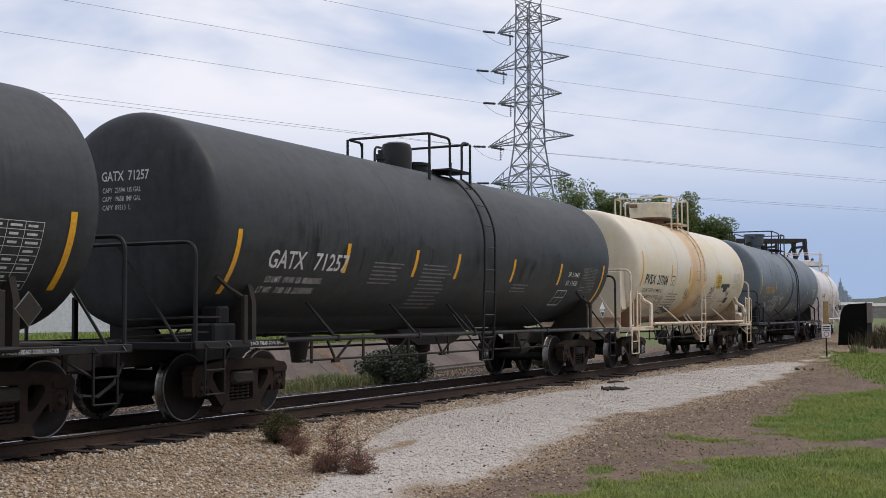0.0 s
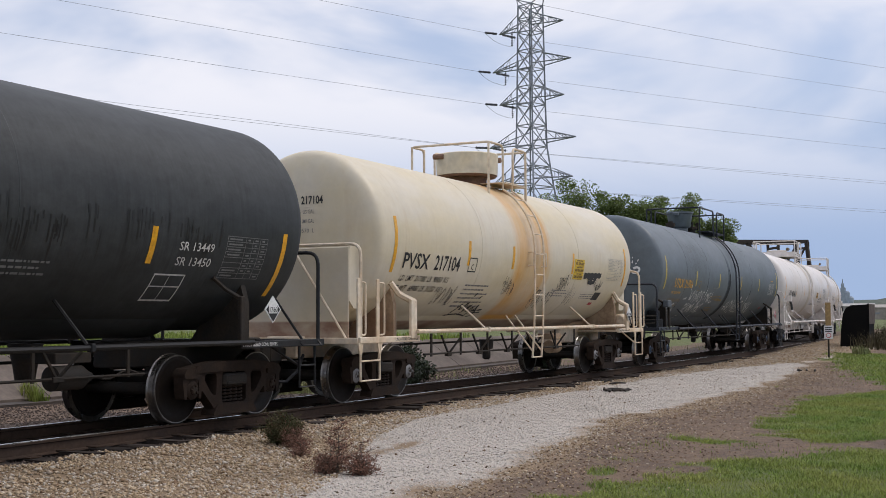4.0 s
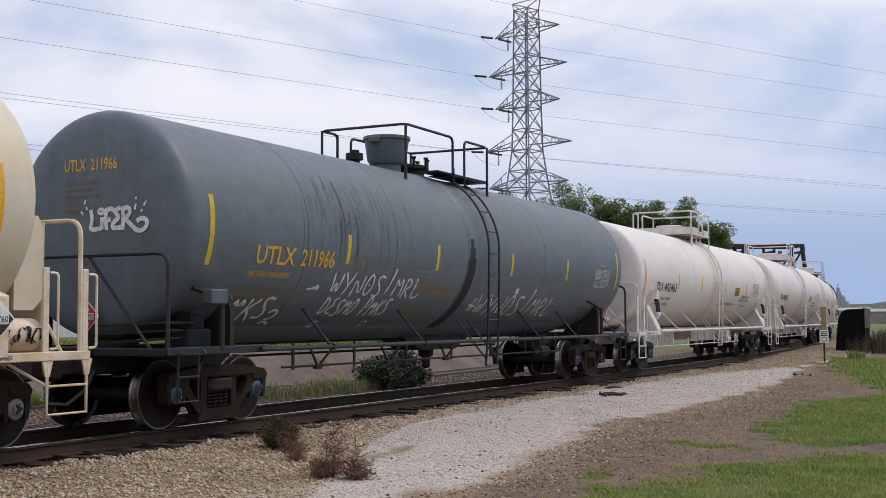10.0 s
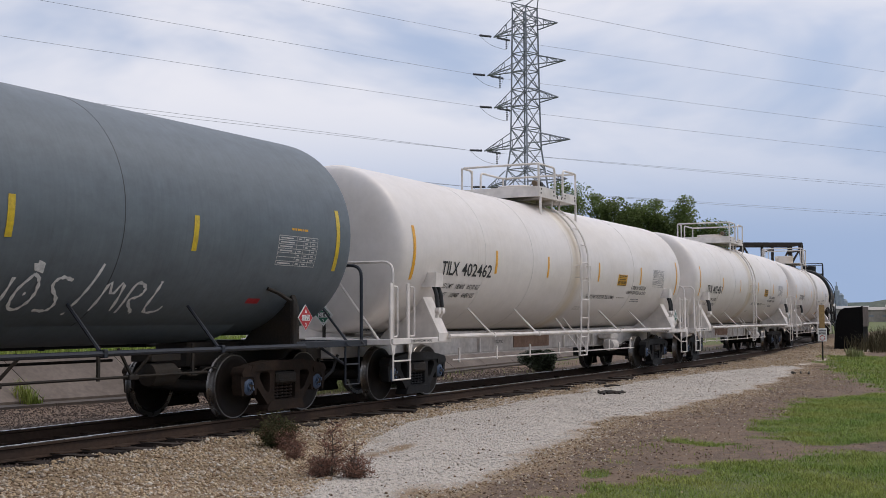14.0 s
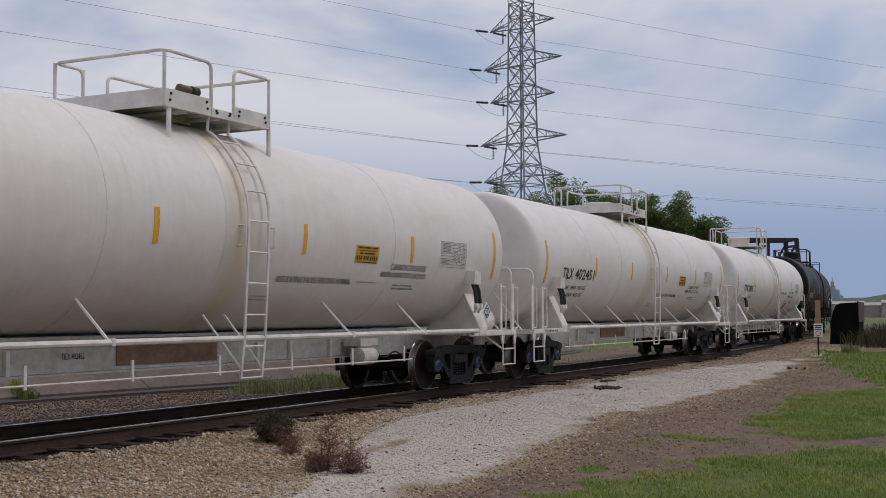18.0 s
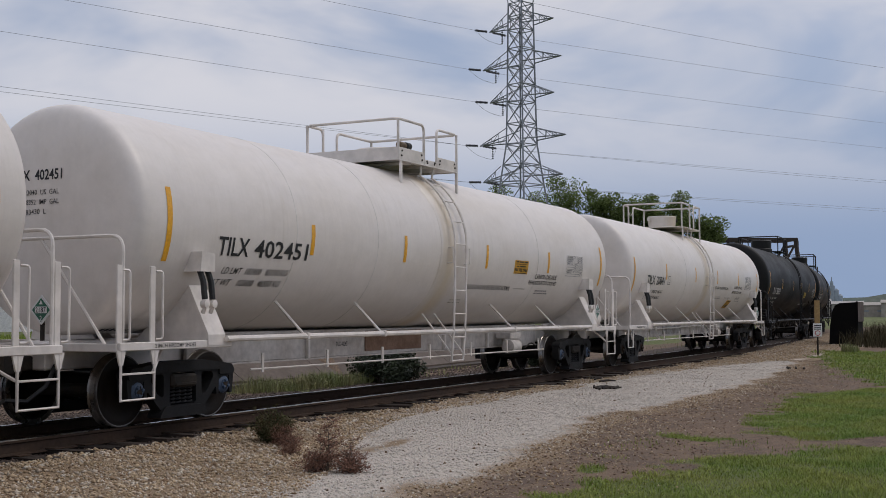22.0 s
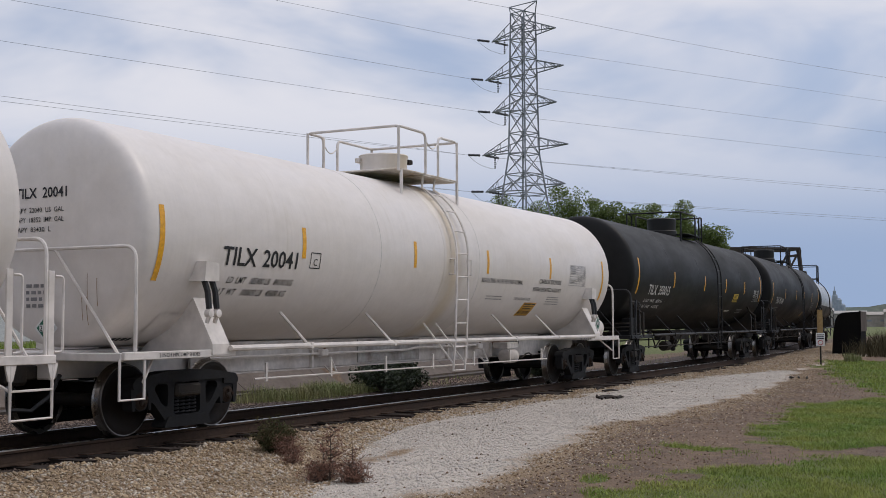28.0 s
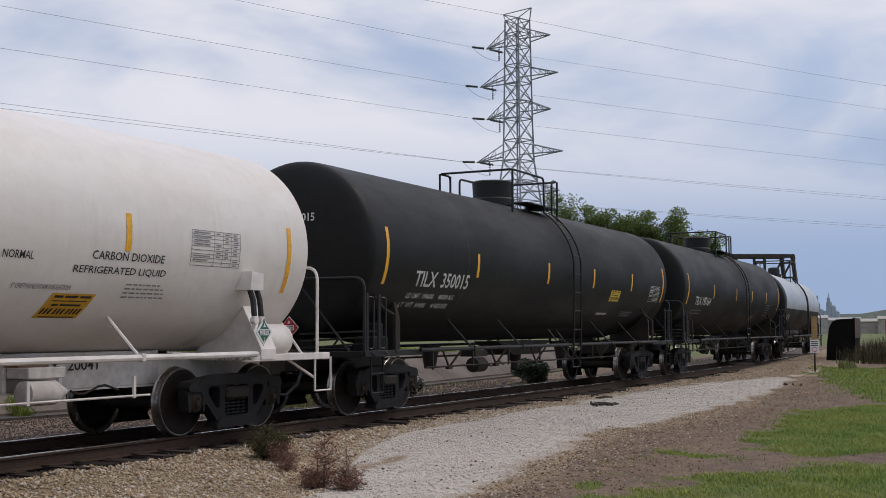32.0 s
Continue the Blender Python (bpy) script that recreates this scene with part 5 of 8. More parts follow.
def placard(car, x, z, y, material, words="", digit="", turn=0):
    """Diamond placard in its holder, facing the near side, or the car's end where turned by -90."""
    h, m = 0.19, pose(x, y, z, 0, 0, turn)
    holder = part("placard", Shape().prism([(-h, 0), (0, -h), (h, 0), (0, h)], 0, 0.012), M["ink_grey"] if material is M["under"] else M["placard"], car, "diamond hazard placard" if material is not M["under"] else "weathered dark diamond placard", 0, m)
    q = h * (0.80 if material is M["green"] else 0.94)
    if material is not None:
        part("placard_field", Shape().add([(-q, -0.003, 0), (0, -0.003, -q), (q, -0.003, 0), (0, -0.003, q)], [(0, 1, 2, 3)]), material, holder, "", 0)
    if material is M["under"]:
        return
    if material is None:
        for e in (-1, 1):
            part("placard_field", Shape().add([(e * 0.165, -0.003, 0), (e * 0.10, -0.003, 0.06), (e * 0.10, -0.003, -0.06)], [(0, 1, 2) if e < 0 else (0, 2, 1)]), M["ink_black"], holder, "", 0)
        part("placard_field", Shape().add([(-0.115, -0.003, -0.055), (0, -0.003, -0.17), (0.115, -0.003, -0.055)], [(0, 1, 2)]), M["ink_black"], holder, "", 0)
    part("placard_band", Shape().box(-0.10, 0.10, -0.007, -0.004, -0.042, 0.042), M["placard"], holder, "", 0)
    if words:
        v, f = text_shape(words)
        part("small_lettering", Shape().add([(-0.088 + 0.176 * p, -0.010, -0.034 + 0.068 * r) for p, r in v], f), M["ink_black"], holder, "", 0)
    if digit:
        v, f = text_shape(digit)
        part("small_lettering", Shape().add([(-0.02 + 0.04 * p, -0.006, -0.135 + 0.06 * r) for p, r in v], f), M["placard"], holder, "", 0)
    part("placard_arrow", Shape().add([(-0.03, -0.006, 0.07), (0.03, -0.006, 0.07), (0, -0.006, 0.13)], [(0, 1, 2)]), M["placard"], holder, "", 0)
    if turn:
        part("placard_bracket", Shape().box(-0.03, 0.03, 0.013, 0.04, -0.5, 0.1, 0.004), M["under"], holder)


def add_end(car, spec, e, steel, R, zc):
    """Stub sill, end platform, coupler, steps and hand rails at one end (e = -1 or 1)."""
    tc, end, style = spec["tc"], spec["end"], spec["style"]
    white = style == "co2"
    E = lambda x: e * x

    def bx(name, x0, x1, y0, y1, z0, z1, c, m, label=""):
        a, b = sorted((E(x0), E(x1)))
        return part(name, Shape().box(a, b, y0, y1, z0, z1, c), m, car, label)
    dark = M["under"]
    lip = 0.44 if style in ("co2", "cream") else 0.62
    body = steel if style in ("co2", "cream") else dark
    bx("stub_sill", tc - 1.3, end - 0.5, -0.30, 0.30, 0.74, 1.10, 0.02, body, "stub centre sill")
    bx("end_platform", tc - 0.1, end - lip, -1.50, 1.50, 1.00, 1.04, 0.01, body, "end platform deck")
    for yy in (-1.52, 1.52):
        bx("platform_edge", tc - 0.45, end - lip, yy - 0.025, yy + 0.025, 0.99, 1.09, 0.008, steel, "platform edge beam")
    bx("end_beam", end - lip - 0.04, end - lip + 0.02, -1.50, 1.50, 0.98, 1.08, 0.008, steel)
    coup = part("coupler", Shape().box(min(E(end - 0.75), E(end - 0.12)), max(E(end - 0.75), E(end - 0.12)), -0.09, 0.09, 0.74, 0.92, 0.02).box(min(E(end - 0.3), E(end + 0.06)), max(E(end - 0.3), E(end + 0.06)), -0.16, 0.15, 0.68, 0.99, 0.04), dark, car, "cast steel knuckle coupler")
    part("air_hose", Shape().tube([(E(end - 0.62), -0.35, 0.80), (E(end - 0.45), -0.36, 0.55), (E(end - 0.2), -0.3, 0.38), (E(end), -0.16, 0.40)], 0.028, 6), M["rubber"], coup)
    # bolsters that carry the tank
    for yy in (-1, 1):
        w = 0.28 if white else 0.05
        poly = [(yy * 0.55, zc - math.sqrt(R * R - 0.55 ** 2) + 0.02), (yy * 1.12, zc - math.sqrt(R * R - 1.12 ** 2) + 0.03), (yy * 1.22, zc - math.sqrt(R * R - 1.22 ** 2) + 0.04), (yy * 1.56, 1.16), (yy * 1.56, 1.02), (yy * 0.3, 1.02)]
        if not white:
            poly[3:5] = [(yy * 1.30, 1.60), (yy * 1.30, 1.02)]
        n = len(poly)
        x0, x1 = E(tc) - (0.08 if white else w), E(tc) + w
        v = [(x0, y, z) for y, z in poly] + [(x1, y, z) for y, z in poly]
        sh = Shape().add(v, [tuple(range(n)), tuple(range(n, 2 * n))[::-1]] + [(i, i + n, (i + 1) % n + n, (i + 1) % n) for i in range(n)])
        bol = part("body_bolster", sh, steel if white else M["cream_rust"] if style == "cream" else dark, car, "tank saddle bolster", 25)
        if not white:
            xa = E(tc) + 0.12
            f0, f1 = sorted((yy * 1.50, yy * 1.56))
            slim = style != "cream"
            xa += (-0.70 if e < 0 else -0.60) if slim else 0
            part("bolster_flange", Shape().box(xa, xa + (0.09 if slim else 0.2), f0, f1, 1.04, 1.70, 0.01), dark if slim else steel, bol, "upright flange plate")
            part("bolster_arm", Shape().tube([(xa + (0.05 if slim else 0.16), yy * 1.52, 1.66), (xa - 0.1, yy * 1.36, 1.80), (xa - 0.28, yy * 1.30, zc - math.sqrt(R * R - 1.3 ** 2) - 0.02)], [0.035, 0.033, 0.03] if slim else [0.06, 0.055, 0.05], 6), dark if slim else steel, bol)
            if style == "blue" and e < 0 and yy < 0:
                part("junction_box", Shape().box(xa - 0.26, xa + 0.10, -1.60, -1.44, 1.64, 1.84, 0.02), M["seam_blue"], bol, "small blue grey box on the flange")
        part("saddle_plate", Shape().add([(xx, yy * (R + 0.012) * math.cos(a), zc + (R + 0.012) * math.sin(a)) for a in np.linspace(-1.25, -0.78, 8) for xx in (E(tc) - 0.55, E(tc) + 0.55)], [(2 * k, 2 * k + 1, 2 * k + 3, 2 * k + 2) for k in range(7)]), spec["paint"], bol, "welded saddle pad")
    note = spec.get("shoes")
    if note:
        v, f = text_shape(note)
        x0 = E(tc) - (1.12 if white else 0.42)
        part("small_lettering", Shape().add([(x0 + 0.8 * p, -1.549, 1.015 + 0.05 * q) for p, q in v], f), M["ink_black"] if style in ("co2", "cream") else M["ink_white"], car, "", 0)
    if white:
        xx = E(tc - 0.05) - 0.25
        box = part("valve_box", Shape().prism([(xx - 0.12, 1.98), (xx + 0.18, 1.98), (xx + 0.18, 2.22), (xx - 0.09, 2.24)], -R - 0.12, -R + 0.2), steel, car, "white discharge box with two black hoses")
        for dx in (-0.05, 0.11):
            part("discharge_hose", Shape().tube([(xx + dx, -R - 0.05, 2.0), (xx + dx + 0.01, -R - 0.10, 1.85), (xx + dx + 0.02, -R - 0.12, 1.62)], 0.040, 8), M["rubber"], box)
            part("hose_coupling", Shape().lathe([(-0.045, 0.03), (-0.04, 0.055), (0.04, 0.055), (0.045, 0.03)], Matrix.Translation((xx + dx + 0.02, -R - 0.12, 1.56)) @ ALONG, 12).tube([(xx + dx + 0.02, -R - 0.12, 1.53), (xx + dx + 0.03, -R - 0.08, 1.44)], 0.03, 7), steel, box)
    # transverse hand rail over the end platform
    hx, hz = E(end - (0.55 if lip < 0.5 and spec["grabs"] else 0.70)), spec["hoop_z"]
    part("end_railing", Shape().tube(bent_pipe([(hx, -1.48, 1.05), (hx, -1.48, hz), (hx, 1.48, hz), (hx, 1.48, 1.05)], 0.2), 0.024 if white else 0.028, 7), steel, car, "bent pipe end hand rail")
    part("railing_stay", Shape().tube([(hx, -0.15, hz), (hx, -1.22, 1.05)], 0.02, 6), steel, car)
    # hanging step
    wide = lip < 0.5
    short = wide and not spec["grabs"]
    sx, sw = (E(end - 0.60), 0.22) if short else (E(end - 0.78), 0.30) if wide else (E(end - 1.05), 0.2)
    low_z = 0.52 if short else 0.40
    for yy in (-1.52, 1.52):
        st = part("side_step", Shape().tube([(sx - sw, yy, 1.02), (sx - sw, yy, low_z), (sx + sw, yy, low_z), (sx + sw, yy, 1.02)], 0.02, 6), steel, car, "hanging side step")
        if not short:
            part("rung", Shape().box(sx - sw, sx + sw, yy - 0.02, yy + 0.02, 0.70, 0.725, 0.005), steel, st)
        if wide and not short:
            for k in (-1, 1):
                part("step_gusset", Shape().prism([(sx + k * sw - 0.08, 1.0), (sx + k * sw + 0.08, 1.0), (sx + k * sw + 0.03, 0.82), (sx + k * sw - 0.03, 0.82)], yy - 0.012, yy + 0.012), steel, st)
    part("step_stay", Shape().tube([(sx - e * sw, -1.5, 0.72), (sx - e * (sw + 0.42), -1.3, 1.0)], 0.02, 6), steel, car)
    if not wide:
        part("grab_iron", Shape().tube(bent_pipe([(sx - 0.22, -1.54, 1.06), (sx - 0.22, -1.6, 1.0), (sx + 0.26, -1.6, 1.0), (sx + 0.26, -1.54, 1.06)], 0.03), 0.014, 5), steel, car)
    if spec["grabs"]:
        for gx in ((end - 0.48, end - 1.08) if wide else (end - 0.78, end - 1.18)):
            g = part("ladder_post", Shape().box(E(gx) - 0.045, E(gx) + 0.045, -1.50, -1.47, 1.04, 2.02, 0.006), steel, car, "flat upright with grab iron")
            part("grab_iron", Shape().tube(bent_pipe([(E(gx) + 0.06, -1.49, 1.12), (E(gx) + 0.14, -1.53, 1.12), (E(gx) + 0.14, -1.53, 1.96), (E(gx) + 0.06, -1.49, 1.96)], 0.05), 0.016, 5), steel, g)
    if spec.get("shield"):
        part("head_shield", Shape().prism([(E(end - 1.2), 1.55), (E(end - 0.92), 1.55), (E(end - 0.78), 1.68), (E(end - 0.78), 2.50), (E(end - 0.86), 2.62), (E(end - 1.2), 2.62)], -1.13, -1.10).box(min(E(end - 0.78), E(end - 0.75)), max(E(end - 0.78), E(end - 0.75)), -1.13, 1.13, 1.06, 2.55, 0.01), spec["paint"], car, "flat steel head shield")


def tank_car(spec):
    car = empty("tank_car")
    R, zc, tc, end, half = spec["R"], spec["zc"], spec["tc"], spec["end"], spec["half"]
    paint, steel, top = spec["paint"], spec["steel"], spec["zc"] + spec["R"]
    style = spec["style"]
    white = style == "co2"
    tank = place("tank", tank_mesh(half, R, zc, paint), car, None, "horizontal cylindrical tank with dished heads")
    for x in spec["seams"]:
        part("weld_seam", girth(x, R, zc, 0.004, 0.010) if style in ("co2", "cream") else girth(x, R, zc, 0.002, 0.008), (M["seam_white"] if white else paint) if style in ("co2", "cream") else M["seam_dark"], tank)
    if spec.get("band"):
        part("girth_band", Shape().lathe([(spec["band"] - spec["band_half"], R), (spec["band"] - spec["band_half"] + 0.03, R + 0.02), (spec["band"] + spec["band_half"] - 0.03, R + 0.02), (spec["band"] + spec["band_half"], R)], Matrix.Translation((0, 0, zc)), 72, False), spec.get("band_paint", paint), tank, "raised girth band")
    for x in (-tc, tc):
        add_truck(car, x, spec["truck"], spec["caps"])
    add_platform(car, spec, top, steel)
    add_dome(car, spec, top, steel, paint)
    add_ladder(car, spec, R, zc, steel)
    for e in (-1, 1):
        add_end(car, spec, e, steel, R, zc)
    # side rail, struts, underframe
    for yy in (-1.6, 1.6):
        rz = {"cream": 1.16, "blue": 1.03, "gp": 1.075}.get(style, 1.1)
        pts = [(-tc + 0.25, yy, rz), (tc - 0.25, yy, rz)]
        part("side_rail", Shape().tube(pts, 0.04 if white else 0.035, 8), steel, car, "long pipe hand rail along the sill")
        for x in spec["struts"]:
            st = part("strut", Shape().tube([(x, yy * 0.98, rz), (x - 0.04, yy * 0.66, 1.62)], 0.022, 6), steel, car)
            part("clamp", Shape().box(x - 0.035, x + 0.035, yy - 0.045, yy + 0.045, rz - 0.05, rz + 0.05, 0.01), steel, st)
    if white:
        sill = part("centre_sill", Shape().box(-tc + 0.9, tc - 0.9, -0.42, -0.36, 0.70, 1.16, 0.01).box(-tc + 0.9, tc - 0.9, 0.36, 0.42, 0.70, 1.16, 0.01).box(-tc + 0.9, tc - 0.9, -0.5, 0.5, 0.68, 0.70), M["sill_white"], car, "deep white centre sill with brownish patches")
        for x in (-3.4, 1.6, 2.5, 3.7, 4.6):
            part("stiffener", Shape().box(x - 0.03, x + 0.03, -0.48, -0.42, 0.70, 1.0, 0.005), steel, sill)
        if spec["grabs"]:
            part("rusted_panel", Shape().box(-1.52, 0.62, -0.445, -0.425, 0.76, 1.12, 0.004), M["rust_plate"], sill, "rust-coated panel on the centre sill")
        else:
            slotted = part("slotted_panel", Shape().box(-1.9, 0.4, -0.445, -0.425, 0.74, 1.14, 0.004), M["grimed_white"], sill, "grimy panel with rows of slots")
            for x in list(np.arange(-1.6, -0.6, 0.09)) + list(np.arange(-0.3, 0.35, 0.09)):
                part("slot", Shape().box(x, x + 0.05, -0.452, -0.446, 1.03, 1.10), M["under"], slotted, "", 0)
            part("conduit", Shape().tube([(-6.2, -0.52, 0.93), (-0.2, -0.52, 0.93), (0.1, -0.52, 0.96), (3.0, -0.52, 0.96)], 0.022, 6), steel, car, "white pipe along the sill")
            for x in (-3.2, 2.9):
                cock = part("angle_cock", Shape().box(x - 0.1, x + 0.1, -0.6, -0.48, 0.88, 1.0, 0.02), steel, car)
                part("cock_handle", Shape().tube([(x, -0.56, 0.98), (x + 0.03, -0.58, 1.08)], 0.02, 5), M["rust_plate"], cock)
                part("hanging_bracket", Shape().tube([(x + 0.12, -0.5, 0.72), (x + 0.12, -0.62, 0.62), (x + 0.3, -0.62, 0.62), (x + 0.3, -0.5, 0.86)], 0.018, 5), steel, car)
            part("rusted_box", Shape().box(3.72, 4.22, -0.66, -0.44, 0.94, 1.10, 0.01), M["rust_plate"], car, "rusted box over the brake cylinder")
        if spec.get("sill_words"):
            v, f = text_shape(spec["sill_words"])
            x0, w = spec["sill_words_x"]
            tagged(part("small_lettering", Shape().add([(x0 + w * p, -0.431, (0.87 if w < 0.5 else 0.93) + (0.08 if w < 0.5 else 0.13) * q) for p, q in v], f), M["ink_black"], sill, "", 0), kind="stuff")
    else:
        belly = R * 0.7
        part("belly_jacket", Shape().lathe([(-tc + 0.5, belly * 0.6), (-tc + 0.75, belly), (tc - 0.75, belly), (tc - 0.5, belly * 0.6)], Matrix.Translation((0, 0, zc - R - 0.09 + belly)), 64), paint, tank, "lower jacket plate of the tank")
        skid = None if style == "cream" else part("outlet_skid", Shape().prism([(-0.9, 1.16), (2.3, 1.16), (1.5, 0.84), (0.0, 0.84)], -0.3, 0.3), M["under"], car, "dark skid round the bottom outlet")
        part("outlet_valve", Shape().lathe([(-0.34, 0.05), (-0.3, 0.09), (-0.12, 0.09), (-0.1, 0.15), (0.1, 0.16)], Matrix.Translation((0.75, 0, 0.80)) @ UPRIGHT, 12), M["under"], skid or car)
        for x in ((-3.6, 4.0) if style == "gp" else ()):
            part("outlet", Shape().lathe([(-0.25, 0.12), (0, 0.16), (0.22, 0.22)], Matrix.Translation((x, 0.05, 0.88)) @ UPRIGHT, 14), M["under"], car)
    rod_z = 0.60 if white else 0.70
    span = tc - 1.7
    part("brake_rod", Shape().tube([(-span, -0.95, rod_z + 0.02), (span, -0.95, rod_z)], 0.016 if white else 0.02, 6), steel if style in ("co2",) else M["under"], car, "brake rod under the sill")
    part("brake_pipe", Shape().tube([(-span, 0.75, 0.84), (span, 0.75, 0.84)], 0.024, 6), M["under"], car)
    for k, x in enumerate(np.linspace(-span + 0.3, span - 0.3, 7)):
        part("hanger", Shape().box(x - 0.025, x + 0.025, -0.965, -0.935, rod_z - 0.03, 1.1 if not white else 0.85, 0.004), steel if white else M["under"], car)
    if not white:
        for x in np.linspace(-span + 1.0, span - 1.5, 5):
            brace = part("rod_brace", Shape().tube([(x, -0.95, rod_z), (x + 0.24, -1.1, 1.02)], 0.022, 5).tube([(x, -0.95, rod_z), (x - 0.2, -0.9, 1.06)], 0.022, 5), M["under"], car, "V-shaped rod hanger")
            part("clevis", Shape().box(x - 0.09, x + 0.09, -0.99, -0.91, rod_z - 0.04, rod_z + 0.03, 0.01), M["under"], brace)
    bc = part("brake_cylinder", Shape().lathe([(-0.32, 0.09), (-0.30, 0.15), (0.16, 0.15), (0.22, 0.11), (0.36, 0.045)], Matrix.Translation((spec["brake_x"], -0.78, 0.70)), 20), M["sill_white"] if white else M["cream_rust"] if style == "cream" else M["under"], car, "brake cylinder")
    part("cylinder_bracket", Shape().box(spec["brake_x"] - 0.3, spec["brake_x"] + 0.3, -0.85, -0.5, 0.87, 1.0, 0.01), M["sill_white"] if white else M["cream_rust"] if style == "cream" else M["under"], bc)
    part("chain", Shape().tube([(spec["brake_x"] + 0.45 + 0.12 * k, -0.78, 0.70 - 0.05 * math.sin(k)) for k in range(8)], 0.016, 5), M["under"], bc)
    if white or style == "cream":
        part("air_reservoir", Shape().lathe([(-0.46, 0.04), (-0.44, 0.17), (-0.38, 0.235), (0.30, 0.235), (0.37, 0.19), (0.40, 0.05)] if white else [(-0.34, 0.04), (-0.32, 0.14), (-0.26, 0.18), (0.26, 0.18), (0.32, 0.14), (0.34, 0.04)], Matrix.Translation((tc + 0.56, -1.22, 1.285) if white else (tc + 0.62, -1.28, 1.28)), 20), steel, car, "short air reservoir on the end platform")
        if style == "cream":
            v, f = [], []
            for line in tangle(31, 6):
                for (a, b), (c, d) in zip(line, line[1:]):
                    q = len(v)
                    px, pz, qx, qz = tc + 0.36 + 0.5 * a, 1.17 + 0.22 * b, tc + 0.36 + 0.5 * c, 1.17 + 0.22 * d
                    v += [(px, -1.468, pz), (px + 0.03, -1.468, pz + 0.008), (qx + 0.03, -1.468, qz + 0.008), (qx, -1.468, qz)]
                    f.append((q, q + 1, q + 2, q + 3))
            part("graffiti", Shape().add(v, f), M["spray_black"], car, "black sprayed graffiti strokes", 0)
    if style in ("gp", "blue"):
        vx = -end + 1.55
        vb = part("control_valve", Shape().box(vx - 0.3, vx + 0.2, -1.35, -0.95, 1.05, 1.32, 0.03).box(vx - 0.15, vx + 0.12, -1.3, -1.0, 1.3, 1.55, 0.03), M["truck_black"], car, "brake control valve on the end platform")
        for k in range(3):
            part("pipe", Shape().tube(bent_pipe([(vx - 0.1, -1.3, 1.2 + 0.1 * k), (vx - 0.5, -1.2, 1.2 + 0.1 * k), (vx - 0.8, -0.2, 1.12 + 0.12 * k)], 0.1), 0.018, 5), M["under"], vb)
    # reflective strips: short ones along the side, long ones at the heads
    mk = Marks(car, tank, R, zc, half)
    bz = spec["bar_z"]
    for x in spec["bars"]:
        mk.strips("reflective_strip", [(x - 0.05, x + 0.05, bz + 0.457, bz)], spec["strip"], "upright reflective strip")
    lo, hi = spec["end_bar_z"]
    for x in spec["end_bars"]:
        mk.strips("reflective_strip", [(x - 0.05, x + 0.05, hi, lo)], spec["strip"], "long upright reflective strip")
    spec["letter"](car, mk)
    tagged(car, spec["label"], "tank car", "tank cars of the freight train")
    return car


def mark_grey(car, mk):
    w, g = M["ink_white"], M["ink_grey"]
    mk.words("GATX", -6.55, -5.62, 2.36, 2.10, w)
    mk.words("71257", -5.36, -4.42, 2.36, 2.10, w)
    mk.words("LD LMT  19140  LB  88 863 KG", -6.45, -5.0, 1.99, 1.90, w)
    mk.words("LT WT   7180  LB  32 500 KG", -6.52, -5.1, 1.84, 1.75, w)
    mk.lines(-3.62, -2.59, 2.29, 1.9, 6, g, 1)
    mk.lines(-1.9, -0.73, 2.31, 1.5, 12, g, 2)
    mk.lines(2.2, 3.1, 2.05, 1.85, 3, g, 3)
    mk.words("SR 13449", 5.1, 5.8, 2.38, 2.27, w)
    mk.words("SR 13450", 5.1, 5.8, 2.19, 2.08, w)
    mk.chart(6.05, 6.95, 2.50, 1.95, g, 8)
    placard(car, 6.9, 1.52, -1.62, None, "1760")
    mk.strips("inspection_box", [(4.80, 5.40, 1.97, 1.95), (4.80, 5.40, 1.65, 1.63), (4.80, 4.82, 1.95, 1.65), (5.38, 5.40, 1.95, 1.65), (5.09, 5.10, 1.95, 1.65), (4.82, 5.38, 1.82, 1.805)], M["ink_white"])
    runs = []
    rng = random.Random(8)
    for k in range(52):
        x, z = rng.uniform(-6.8, 6.6), rng.uniform(2.40, 2.80)
        for j in range(rng.randint(1, 6)):
            h = rng.uniform(0.05, 0.5) * rng.random()
            runs.append((x, x + rng.uniform(0.006, 0.030), z, z - 0.08 - 1.2 * h))
            x += rng.uniform(0.02, 0.09)
            z += rng.uniform(-0.05, 0.05)
    mk.strips("tar_stain", runs, M["tar"], "dark tar runs down the tank side", 0.003)
    mk.head_words("GATX  71257", 0.42, -0.42, 3.42, 3.28, w)
    for k, (t, u) in enumerate((("CAPY  23594  US GAL", -0.28), ("CAPY  19658  IMP GAL", -0.28), ("CAPY  89313  L", -0.1))):
        mk.head_words(t, 0.40, u, 3.19 - 0.12 * k, 3.12 - 0.12 * k, w)


def mark_front(car, mk):
    mk.chart(5.55, 6.95, 2.45, 1.72, M["ink_white"], 8)
    placard(car, 6.6, 1.50, -1.62, M["under"])
    mk.lines(4.0, 5.2, 2.0, 1.7, 4, M["ink_grey"], 8)


